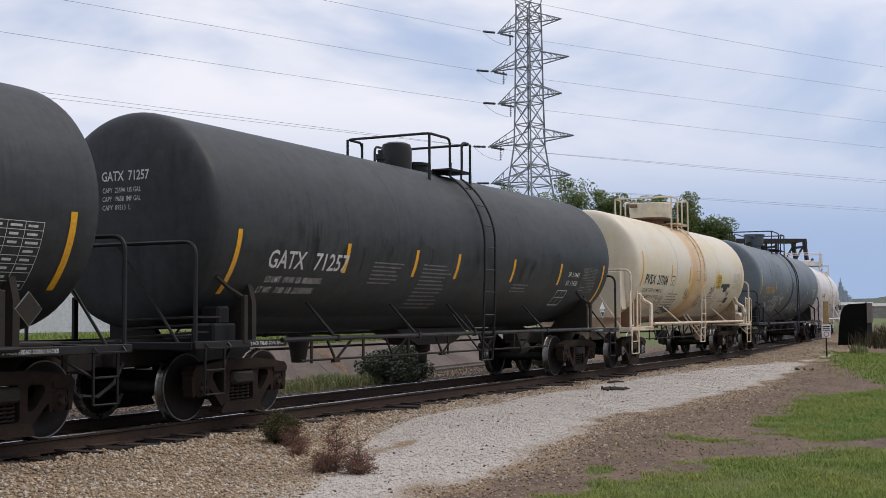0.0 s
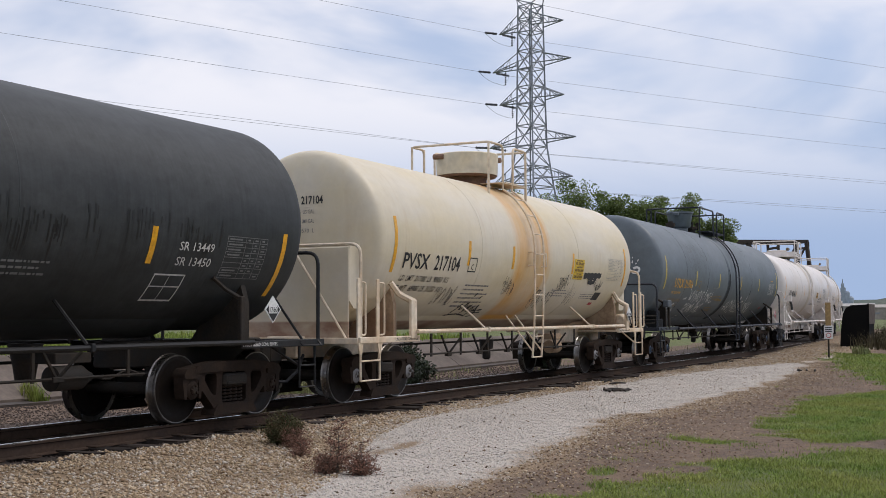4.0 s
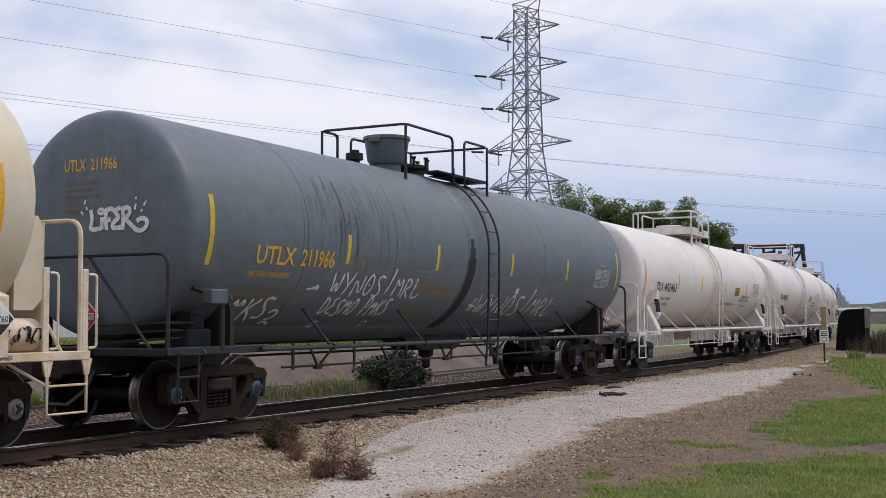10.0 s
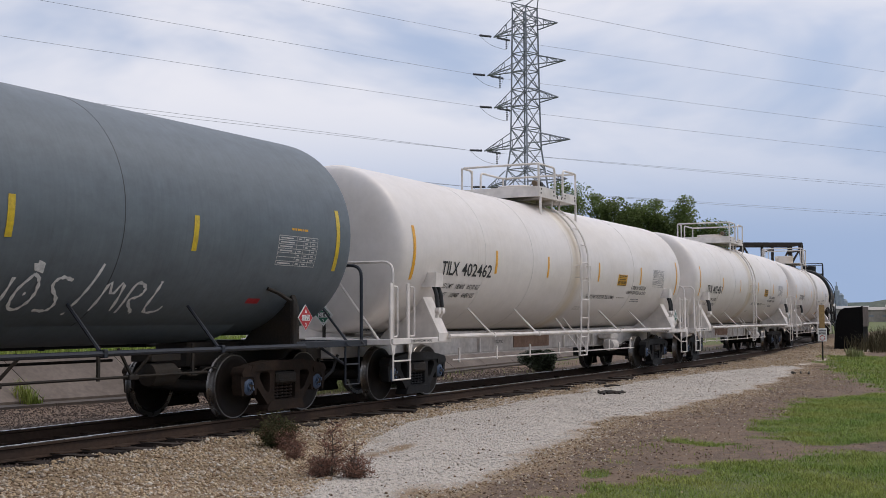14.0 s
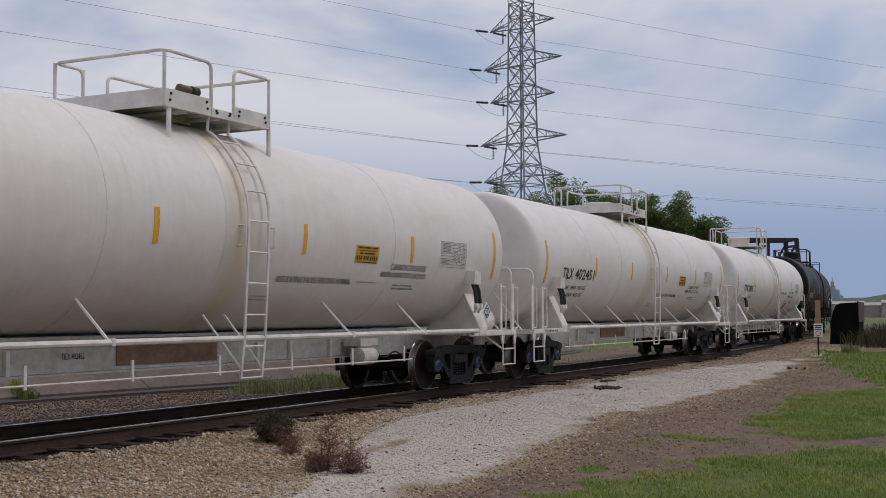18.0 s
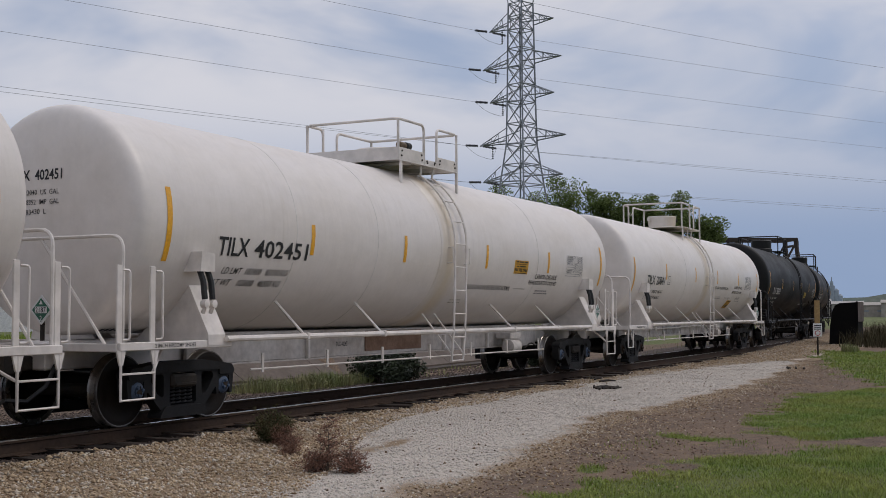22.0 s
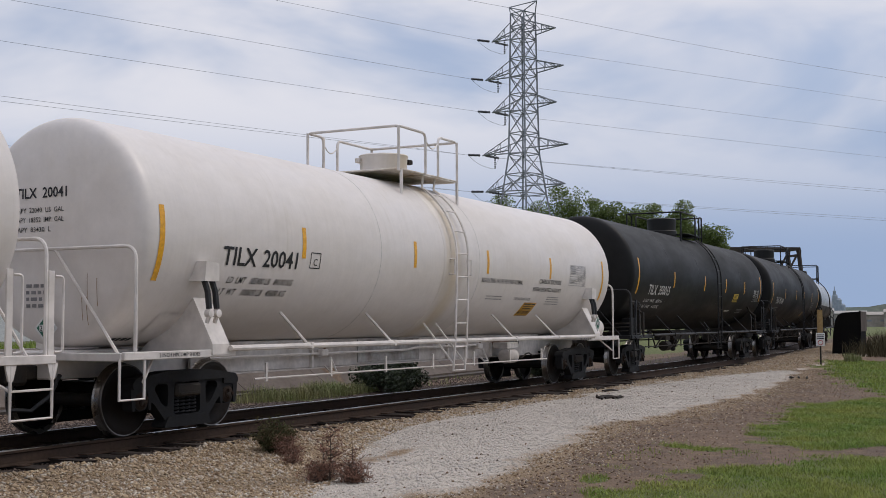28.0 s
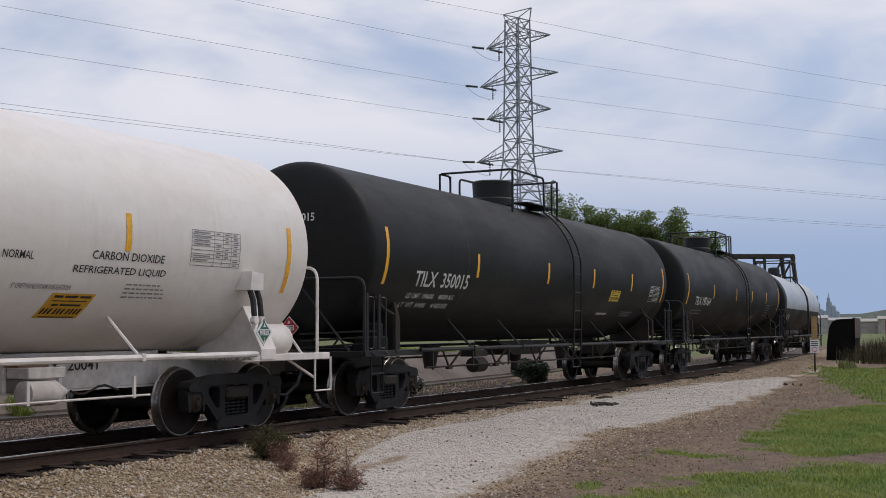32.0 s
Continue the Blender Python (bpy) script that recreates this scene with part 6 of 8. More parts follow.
def mark_cream(car, mk):
    k, g = M["ink_black"], M["ink_lead"]
    mk.words("PVSX", -5.66, -4.72, 2.51, 2.24, k)
    mk.words("217104", -4.5, -3.5, 2.51, 2.24, k)
    mk.words("LD  LMT  217100  LB  98450  KG", -5.61, -3.77, 2.13, 2.03, k, 0.3)
    mk.words("LT  WT   68900  LB  31250  KG", -5.66, -3.89, 1.96, 1.86, k, 0.3)
    mk.strips("plate_mark", [(-3.12, -2.78, 2.52, 2.50), (-3.12, -2.78, 2.27, 2.25), (-3.12, -3.10, 2.52, 2.25), (-2.80, -2.78, 2.52, 2.25)], k, "boxed plate mark")
    mk.words("C", -3.0, -2.9, 2.40, 2.29, k)
    mk.lines(-2.98, -1.75, 2.02, 1.55, 6, g, 5)
    mk.lines(1.45, 2.5, 2.0, 1.82, 3, g, 6)
    mk.lines(3.35, 4.3, 1.93, 1.8, 3, g, 7)
    mk.panel(2.36, 3.0, 2.71, 2.25, M["decal"], 0, M["ink_dim"], "yellow emergency notice")
    mk.chart(4.66, 5.74, 2.80, 2.29, M["ink_pale"], 7)
    mk.strokes([[(0, 0.9), (1, 0.98)], [(0, 0.75), (1, 0.85)], [(0.02, 0.6), (0.98, 0.75)], [(0.3, 0.45), (0.75, 0.5)], [(0.32, 0.2), (0.72, 0.25)], [(0.34, 0.05), (0.7, 0.1)]], 3.07, 4.24, 2.41, 2.17, 0.08, M["spray_black"], "black spray patch")
    mk.strips("dark_decal", [(4.25, 4.68, 1.98, 1.80)], M["ink_black"], "dark square decal")
    mk.strips("red_decal", [(4.30, 4.55, 1.74, 1.68)], M["red"])
    mk.strokes([soften(q, 3) for q in ([(0, 0.1), (0.12, 0.75), (0.2, 0.2), (0.3, 0.85), (0.36, 0.15), (0.5, 0.6)], [(0.36, 0.1), (0.44, 0.7), (0.52, 0.1), (0.62, 0.6), (0.66, 0.1)], [(0.55, 0.9), (0.6, 1.0)], [(0.62, 0.05), (0.8, 0.55), (0.7, 0.6), (0.95, 0.0), (0.8, -0.1)], [(0.7, 0.3), (1.05, 0.35)], [(0.75, 0.15), (1.1, 0.2)], [(-0.1, 0.0), (0.3, 0.12), (0.7, -0.05)], [(0.3, 0.95), (0.34, 1.1)])], -2.65, -1.45, 1.82, 1.44, 0.05, M["spray_black"])
    mk.strokes(tangle(12, 9), 0.55, 1.65, 2.02, 1.60, 0.015, M["spray_black"])
    mk.strokes(tangle(13, 9), -3.95, -3.2, 1.98, 1.62, 0.012, M["spray_black"])
    mk.strokes(tangle(14, 9), -1.3, -0.7, 2.2, 1.85, 0.012, M["spray_black"])
    mk.strokes(tangle(15, 8), 1.55, 2.2, 2.35, 1.98, 0.014, M["spray_black"])
    mk.strokes(tangle(18, 7), 2.45, 2.95, 2.05, 1.65, 0.010, M["ink_grey"])
    mk.strokes(tangle(16, 6), 3.95, 4.5, 2.28, 2.02, 0.018, M["spray_black"])
    placard(car, 5.85, 1.45, -1.62, None, "1760")
    mk.head_words("PVSX  217104", 0.42, -0.42, 3.45, 3.31, k)
    for i in range(3):
        mk.head_words(("CAPY  20756  US GAL", "CAPY  17283  IMP GAL", "CAPY  78570  L")[i], 0.4, -0.25, 3.22 - 0.16 * i, 3.15 - 0.16 * i, g)


def mark_blue(car, mk):
    y, d, w = M["ink_yellow"], M["ink_dim"], M["spray_white"]
    mk.words("UTLX", -7.14, -6.18, 2.48, 2.22, y)
    mk.words("211966", -6.02, -5.12, 2.48, 2.22, y)
    mk.words("THE TANK CAR PEOPLE", -7.25, -6.2, 2.12, 2.04, y)
    mk.words("LD LMT  205500 LB  93 200 KG", -7.34, -5.9, 1.91, 1.82, d)
    mk.words("LT WT    80500 LB  36 500 KG", -7.44, -6.0, 1.77, 1.68, d)
    mk.strips("plate_mark", [(-4.42, -4.1, 2.47, 2.455), (-4.42, -4.1, 2.18, 2.165), (-4.42, -4.405, 2.47, 2.17), (-4.115, -4.1, 2.47, 2.17), (-4.28, -4.2, 2.38, 2.25)], d)
    mk.strokes(scrawl("WYNOS/MRL"), -5.0, -2.0, 2.16, 1.82, 0.045, w)
    mk.strokes([[(0, 0.2), (0.5, 0.35)], [(0.5, 0.35), (0.35, 0.5)], [(0.5, 0.35), (0.4, 0.15)], [(0.8, 1.9), (0.78, 1.2), (0.8, 1.9)]], -5.6, -5.0, 2.1, 1.85, 0.045, w)
    mk.strokes(scrawl("DESMO PMKS"), -4.9, -2.75, 1.78, 1.52, 0.05, w)
    mk.strokes(scrawl("~"), -4.75, -4.45, 1.5, 1.36, 0.03, w)
    mk.strokes(scrawl("~"), -3.2, -2.9, 1.5, 1.36, 0.03, w)
    mk.strokes(scrawl("PMKS~"), -7.55, -5.85, 1.76, 1.46, 0.06, w)
    mk.strokes([soften([(0, 0.5), (0.3, 0.2), (0.7, 0.6), (1.0, 0.3)], 3)], -7.3, -6.9, 1.42, 1.34, 0.05, w)
    mk.strokes(scrawl("WYNOS/MRL"), 0.6, 4.7, 1.92, 1.52, 0.055, w)
    mk.strokes([[(0.3, 0.5), (0.7, 0.5), (0.7, 0.3), (0.3, 0.3), (0.3, 0.6)]], 2.1, 2.35, 2.12, 1.95, 0.12, w)
    mk.strokes([[(0, 0.5), (1, 0.4)], [(0.3, 0), (0.4, 1)], [(0.6, 0), (0.7, 1)]], 0.3, 0.6, 1.85, 1.6, 0.045, w)
    mk.strips("grease_stain", [(-0.43, -0.12, 2.58, 1.30), (-0.40, -0.18, 2.78, 2.58), (-0.36, -0.24, 2.95, 2.78)], M["grease"], "dark grease stain on the girth band", 0.024)
    mk.lines(-2.4, -1.7, 2.30, 2.24, 1, M["ink_grey"], 31, 0.7)
    mk.strips("yellow_arrow", [(-2.45, -2.12, 2.025, 2.0), (-2.25, -2.12, 2.05, 1.975)], d)
    mk.lines(-2.0, -0.9, 2.05, 1.88, 3, d, 32, 0.5)
    mk.lines(-2.2, -1.2, 1.68, 1.52, 3, d, 33, 0.5)
    mk.chart(6.6, 7.6, 2.62, 2.2, M["ink_white"], 7)
    mk.strips("red_patch", [(6.35, 6.65, 1.72, 1.65)], M["red"])
    mk.lines(6.9, 7.4, 2.74, 2.70, 1, M["ink_yellow"], 9, 0.8)
    mk.lines(-1.6, -0.6, 1.95, 1.85, 1, d, 4, 0.7)
    mk.head_words("UTLX  211966", 0.52, -0.40, 3.60, 3.43, y)
    for i in range(5):
        mk.head_words(("CAPY 30390 GAL US", "114 857 LITERS", "TRKS D-5 7 OUTER 7 INNER", "36  WHLS", "FT  BEARINGS LEAN")[i], 0.5, (-0.05, 0.0, -0.15, 0.2, 0.05)[i], 3.31 - 0.095 * i, 3.25 - 0.095 * i, d)
    tag = [[(0.02, 0.95), (0.06, 0.5), (0.0, 0.05), (0.22, 0.1)], [(0.2, 0.95), (0.27, 0.88), (0.22, 0.76), (0.17, 0.85), (0.21, 0.95)], [(0.24, 0.6), (0.23, 0.05)], [(0.33, 0.98), (0.30, 0.55), (0.33, 0.02)], [(0.29, 0.85), (0.40, 0.98), (0.47, 0.85)], [(0.27, 0.42), (0.40, 0.48)],
           [(0.58, 0.98), (0.46, 0.85), (0.57, 0.55), (0.44, 0.35), (0.43, 0.08), (0.60, 0.1)], [(0.62, 0.98), (0.64, 0.5), (0.62, 0.0)], [(0.60, 0.92), (0.74, 0.98), (0.76, 0.68), (0.66, 0.5), (0.78, 0.2), (0.90, -0.1), (1.04, 0.0), (1.08, 0.35), (0.98, 0.5), (0.88, 0.35)]]
    dashes = [[(0.84, 0.85), (0.86, 1.1)], [(0.86, 1.3), (0.86, 1.42)], [(0.95, 0.75), (0.98, 0.85)], [(1.0, 1.0), (1.05, 1.2)], [(-0.16, 0.9), (-0.12, 0.75)], [(-0.10, 1.2), (-0.08, 1.4)], [(-0.07, 1.1), (-0.04, 0.95)]]
    mk.head_strokes([soften(q, 2) for q in tag], 0.06, -0.86, 2.92, 2.62, 0.062, w)
    mk.head_strokes(dashes, 0.06, -0.86, 2.92, 2.62, 0.03, w)
    placard(car, -mk.half - 0.56, 1.49, 0.0, M["red"], "1170", "3", -90)
    placard(car, 7.1, 1.44, -1.66, M["red"], "1170", "3")
    rng, runs = random.Random(5), []
    for k in range(120):
        x, z = rng.gauss(-4.6, 0.75), rng.uniform(2.9, 3.75)
        runs.append((x, x + rng.uniform(0.003, 0.008), z, z - rng.uniform(0.1, 0.8)))
    mk.strips("rain_run", runs, M["seam_dark"], "thin dark rain runs down the tank side", 0.003)


def white_marks(number, ld, lt, panel_low):
    def fn(car, mk):
        k, g = M["ink_black"], M["ink_lead"]
        short = len(number) < 6
        mk.words("TILX", -7.15, -6.37 if short else -6.45, 2.47, 2.22, k)
        mk.words(number, -6.22 if short else -6.32, -5.36 if short else -4.97, 2.47, 2.22, k)
        mk.words(ld, -6.93, -5.36, 2.07, 1.98, k, 0.3)
        mk.words(lt, -7.03, -5.44, 1.91, 1.82, k, 0.3)
        mk.words("REGULATING VALVES VENTING NORMAL", 0.85 if not panel_low else 1.12, 2.95 if not panel_low else 3.16, 1.99 if not panel_low else 2.31, 1.90 if not panel_low else 2.22, k)
        mk.words("CARBON DIOXIDE", 4.06, 5.34, 2.27 if not panel_low else 2.37, 2.17 if not panel_low else 2.27, k)
        mk.words("REFRIGERATED LIQUID", 3.80, 5.42, 2.13 if not panel_low else 2.19, 2.03 if not panel_low else 2.09, k)
        if panel_low:
            mk.panel(3.5, 4.2, 1.86, 1.58, M["orange_decal"], 0.12, M["ink_black"], "amber emergency notice")
            mk.strips("plate_mark", [(-5.02, -4.74, 2.49, 2.475), (-5.02, -4.74, 2.265, 2.25), (-5.02, -5.005, 2.49, 2.25), (-4.755, -4.74, 2.49, 2.25)], k)
            mk.words("C", -4.93, -4.83, 2.40, 2.29, k)
            mk.lines(1.55, 2.4, 1.97, 1.86, 2, g, 4, 0.34)
            mk.words("5\" URETHANE FOAM INSULATION", 2.95, 3.85, 1.96, 1.90, g)
            mk.lines(4.75, 5.55, 2.0, 1.80, 4, g, 6, 0.34)
        else:
            mk.panel(2.85, 3.58, 2.53, 2.25, M["orange_decal"], 0, M["ink_black"], "amber emergency notice")
            mk.lines(3.13, 3.85, 1.955, 1.925, 1, M["ink_pale"], 5, 0.7)
            mk.lines(4.35, 5.2, 1.93, 1.82, 2, g, 6, 0.5)
            mk.lines(-0.1, 1.0, 1.70, 1.60, 2, M["ink_pale"], 7, 0.4)
        mk.chart(5.85, 6.9, 2.74, 2.28, g, 9)
        dz = -0.1 if short else 0.0
        mk.head_words("TILX  " + number, 0.64, -0.25, 3.29 + dz, 3.15 + dz, k)
        for i, (t, u) in enumerate((("CAPY  22040  US  GAL", 0.0), ("CAPY  18352  IMP  GAL", 0.0), ("CAPY  83430  L", 0.22))):
            mk.head_words(t, 0.66, u - 0.2, 3.03 + dz - 0.125 * i, 2.965 + dz - 0.125 * i, k)
        placard(car, mk.half - (1.06 if mk.zc < 2.65 else 0.86), 1.40 if mk.zc < 2.65 else 1.46, -1.66, M["green"], "2187", "2")
        placard(car, -mk.half - 0.56, 1.38 if mk.zc < 2.65 else 1.49, 0.0, M["green"], "2187", "2", -90)
        mk.lines(-8.3, -7.7, 1.25, 1.2, 1, k, 3, 0.7)
        if short:
            rng = random.Random(12)
            rust = []
            for i in range(4):
                y = -0.62 + rng.gauss(0, 0.10)
                z = rng.uniform(1.7, 2.15)
                rust.append([(y, z - 0.35 * j / 5) for j in range(6)])
            mk.head_strokes(rust, 0, 1, 1, 0, 0.010, M["cream_rust"], "rust_streak", "brown rust streaks on the head")
            rows = []
            for i in range(4):
                y = 0.42
                while y > 0.02 + 0.08 * (i > 1):
                    w = rng.uniform(0.05, 0.12)
                    rows.append([(y, 1.92 - 0.085 * i), (y - w, 1.92 - 0.085 * i)])
                    y -= w + 0.03
            mk.head_strokes(rows, 0, 1, 1, 0, 0.045, g, "small_print", "")
    return fn


def mark_black(car, mk):
    w, g = M["ink_white"], M["ink_grey"]
    mk.words("TILX", -7.11, -6.25, 2.47, 2.20, w)
    mk.words("350015", -6.05, -4.9, 2.47, 2.20, w)
    mk.words("LD LMT  194600     88300 KG", -7.2, -5.3, 2.08, 1.99, w)
    mk.words("LT  WT  91400     41400 KG", -7.3, -5.4, 1.92, 1.83, w)
    mk.panel(3.7, 4.45, 2.42, 2.14, M["decal"], 0, M["ink_black"], "yellow emergency notice")
    mk.chart(7.0, 7.95, 2.62, 2.2, w, 6)
    mk.lines(3.3, 4.2, 1.85, 1.78, 1, w, 3, 0.7)
    mk.lines(5.2, 6.2, 1.9, 1.75, 3, g, 4, 0.5)
    mk.head_words("TILX  350015", 0.55, -0.45, 3.40, 3.26, w)
    mk.head_words("CAPY  25760  US GAL", 0.5, -0.3, 3.16, 3.08, g)
    mk.head_words("CAPY  97510  L", 0.5, -0.1, 3.0, 2.92, g)
    placard(car, -mk.half - 0.56, 1.47, 0.0, M["red"], "1170", "3", -90)


def mark_black_far(car, mk):
    w = M["ink_white"]
    mk.words("TILX 195164", -7.1, -4.9, 2.47, 2.20, w)
    mk.lines(-7.2, -5.3, 2.05, 1.85, 2, M["ink_grey"], 2)
    mk.panel(3.1, 3.6, 1.92, 1.72, M["ink_dim"], 0.15, None, "faded slanted emergency notice")
    mk.lines(5.5, 6.4, 2.4, 1.9, 5, M["ink_grey"], 4)


def mark_pale(car, mk):
    R = mk.R + 0.004
    prof = [(-head_x(mk.half, mk.R, mk.R * math.sin(math.pi / 2 * k / 14)) - 0.004, R * math.sin(math.pi / 2 * k / 14) + 0.002) for k in range(15)]
    part("dark_head", Shape().lathe(prof + [(-mk.half + 0.35, R)], Matrix.Translation((0, 0, mk.zc)), 64, False), M["black"], mk.tank, "black head of the tank")
    mk.strips("dark_base_coat", [(-mk.half, mk.half, mk.zc - 0.28, mk.zc - mk.R * 0.93)], M["black"], "black lower half of the tank", 0.004)
    mk.words("UTLX", -6.9, -5.6, 2.1, 1.85, M["ink_white"])


WHITE = dict(R=1.495, zc=2.66, tc=7.40, end=9.58, half=8.30, style="co2", paint=M["white"], steel=M["white_steel"], truck="truck_black", rail_z=4.95, deck=(-1.25, 1.14), ladder=0.03,
             dome="ring", dome_x=-0.2, seams=(-5.3, -2.88, 4.12), bar_z=2.31, end_bar_z=(2.10, 3.04), strip=M["strip"], struts=(-5.2, -2.9, 2.52, 4.95), hoop_z=2.38, brake_x=4.35, shoes="2 INCH HPCOMP SHOES", caps="blue", grabs=True, band=-0.07, band_half=0.52)
CARS = [
    dict(o=-50.85, R=1.50, zc=2.72, tc=6.73, end=8.93, half=7.45, style="gp", paint=M["grey"], steel=M["black_steel"], truck="truck", rail_z=4.84, deck=(-0.6, 1.2), ladder=0.5, dome="bonnet", dome_x=-0.3,
         seams=(-2.4, 2.4), bars=(-4.5, -2.2, -0.6, 2.0, 4.6), bar_z=2.08, end_bars=(-7.35, 7.38), end_bar_z=(1.72, 2.60), strip=M["strip"], struts=(-4.6, -2.0, 2.0, 4.6), hoop_z=2.38, brake_x=3.6, shoes="2 INCH TREAD CONU SHOES", caps="plain", grabs=False, letter=mark_front,
         label="dark grey tank car with orange reflective strips on the rails"),
    dict(o=-33.05, R=1.515, zc=2.745, tc=6.73, end=8.95, half=7.45, style="gp", paint=M["grey"], steel=M["black_steel"], truck="truck", rail_z=4.84, deck=(-0.64, 1.12), ladder=0.5, dome="bonnet", dome_x=-0.3,
         seams=(-2.9, 2.4), bars=(-4.48, -2.21, -0.57, 2.0, 4.59), bar_z=2.085, end_bars=(-7.33, 7.36), end_bar_z=(1.72, 2.60), strip=M["strip"], struts=(-5.0, -2.4, -0.2, 3.4), hoop_z=2.38, brake_x=3.9, shoes="2 INCH TREAD CONU SHOES", caps="plain", grabs=False, letter=mark_grey,
         label="dark grey tank car with white stencilled lettering and tar runs"),
    dict(o=-16.45, R=1.50, zc=2.76, tc=5.70, end=7.68, half=6.10, style="cream", paint=M["cream"], steel=M["cream_steel"], truck="truck", rail_z=5.03, deck=(-1.02, 0.92), ladder=-0.02, dome="tub", dome_x=-0.18,
         seams=(-2.6, 2.6), bars=(-3.15, -1.09, 2.27), bar_z=2.37, end_bars=(-6.0, 5.93), end_bar_z=(2.16, 3.10), strip=M["strip"], struts=(-2.6, 3.2), hoop_z=2.58, brake_x=2.8, shoes="2 INCH TREAD CONU SHOES", caps="silver", grabs=True, shield=True, letter=mark_cream,
         label="cream tank car with a rust-stained girth band and scrawled graffiti"),
    dict(o=1.18, R=1.55, zc=2.725, tc=7.42, end=9.68, half=8.25, style="blue", paint=M["blue"], steel=M["blue_steel"], truck="truck", rail_z=5.0, deck=(-1.72, 1.80), ladder=0.48, dome="pot", dome_x=-0.83,
         seams=(-5.9, -3.2, 3.4), bars=(-4.73, -1.67, 1.64, 4.74), bar_z=2.305, end_bars=(-8.19, 8.17), end_bar_z=(2.16, 3.09), strip=M["strip_lime"], struts=(-5.3, -2.3, 3.0, 5.2), hoop_z=2.28, brake_x=5.0, caps="blue", grabs=False, letter=mark_blue, band=-0.25, band_half=0.2,
         label="blue grey tank car with yellow lettering and white graffiti"),
    dict(WHITE, o=20.2, bars=(-4.78, -1.99, 1.36, 4.74), end_bars=(-8.27, 8.2), letter=white_marks("402462", "LD LMT   183600    83250 KG", "LT WT     102400    46450 KG", False), sill_words="TILX 402462", sill_words_x=(-2.5, 0.4),
         label="white insulated carbon dioxide tank car with blue bearing caps"),
    dict(WHITE, o=39.4, bars=(-4.86, -1.93, 1.46, 4.74), end_bars=(-8.19, 8.2), letter=white_marks("402451", "LD LMT  183400   83150 KG", "LT WT    102600   46550 KG", False), sill_words="TILX 402451", sill_words_x=(-2.5, 0.4),
         label="white insulated carbon dioxide tank car with a black-lettered side"),
    dict(WHITE, o=58.77, zc=2.62, seams=(-2.9, 0.95), rail_z=4.98, deck=(-1.36, 1.02), ladder=-0.04, deck_paint=M["deck_rust"], brake_x=4.0, struts=(-5.2, -2.68, 2.42, 4.78), bar_z=2.39, bars=(-5.21, -1.70, 1.34, 4.65), end_bars=(-8.42, 8.1), end_bar_z=(1.97, 2.92), caps="plain", grabs=False, letter=white_marks("20041", "LD  LMT   185400 LB   84100 KG", "LT  WT    100600 LB   45600 KG", True), sill_words="TILX  20041", sill_words_x=(4.15, 1.15),
         label="white carbon dioxide tank car with amber notice and rust-edged deck"),
    dict(o=78.0, R=1.52, zc=2.80, tc=7.45, end=9.65, half=8.35, style="gp", paint=M["black"], steel=M["black_steel"], truck="truck_black", rail_z=4.98, deck=(-1.4, 1.35), ladder=0.75, dome="drum", dome_x=-0.45,
         seams=(-5.0, -1.6, 1.4, 4.6), bars=(-4.56, -0.8, 2.25, 5.3), bar_z=2.44, end_bars=(-8.22, 8.25), end_bar_z=(2.2, 3.16), strip=M["strip"], struts=(-5.0, -2.6, 3.2, 5.4), hoop_z=2.28, brake_x=-3.0, caps="plain", grabs=True, letter=mark_black,
         label="black tank car with yellow reflective strips and white lettering"),
    dict(o=97.4, R=1.52, zc=2.80, tc=7.45, end=9.65, half=8.35, style="gp", paint=M["black"], steel=M["black_steel"], truck="truck_black", rail_z=4.98, deck=(-1.4, 1.35), ladder=0.75, dome="drum", dome_x=-0.45,
         seams=(-5.0, 1.4, 4.6), bars=(-4.56, -0.8, 2.25, 5.3), bar_z=2.44, end_bars=(-8.22, 8.25), end_bar_z=(2.2, 3.16), strip=M["strip"], struts=(-5.0, -2.6, 3.2, 5.4), hoop_z=2.28, brake_x=-3.0, caps="plain", grabs=True, letter=mark_black_far,
         label="black tank car with a faded slanted notice on its side"),
    dict(o=116.4, R=1.46, zc=2.64, tc=7.2, end=9.4, half=8.1, style="gp", paint=M["pale"], steel=M["black_steel"], truck="truck", rail_z=4.9, deck=(-1.1, 1.2), ladder=0.6, dome="bonnet", dome_x=-0.4,
         seams=(-2.5, 2.5), bars=(), bar_z=2.3, end_bars=(), end_bar_z=(2.1, 3.0), strip=M["strip"], struts=(-4.6, -2.0, 2.0, 4.6), hoop_z=2.28, brake_x=-3.0, caps="plain", grabs=False, letter=mark_pale,
         label="pale grey tank car with a black lower half"),
]
TRAIN = []
for spec in CARS:
    first = len(WHEELSETS)
    TRAIN.append((tank_car(spec), spec, WHEELSETS[first:]))


# ---- loose stone and plants on the ground ----
def near_gravel(x, y):
    s = side_of(x, y)
    top, low = lime_edge(x)
    return (s < -1.13 - 0.6 * ragged(x, y, 71)) * (y > top - 0.25) * np.interp(x, (6, 20, 34), (1, 0.85, 0.35)) * (1 - 0.9 * turf(x, y))


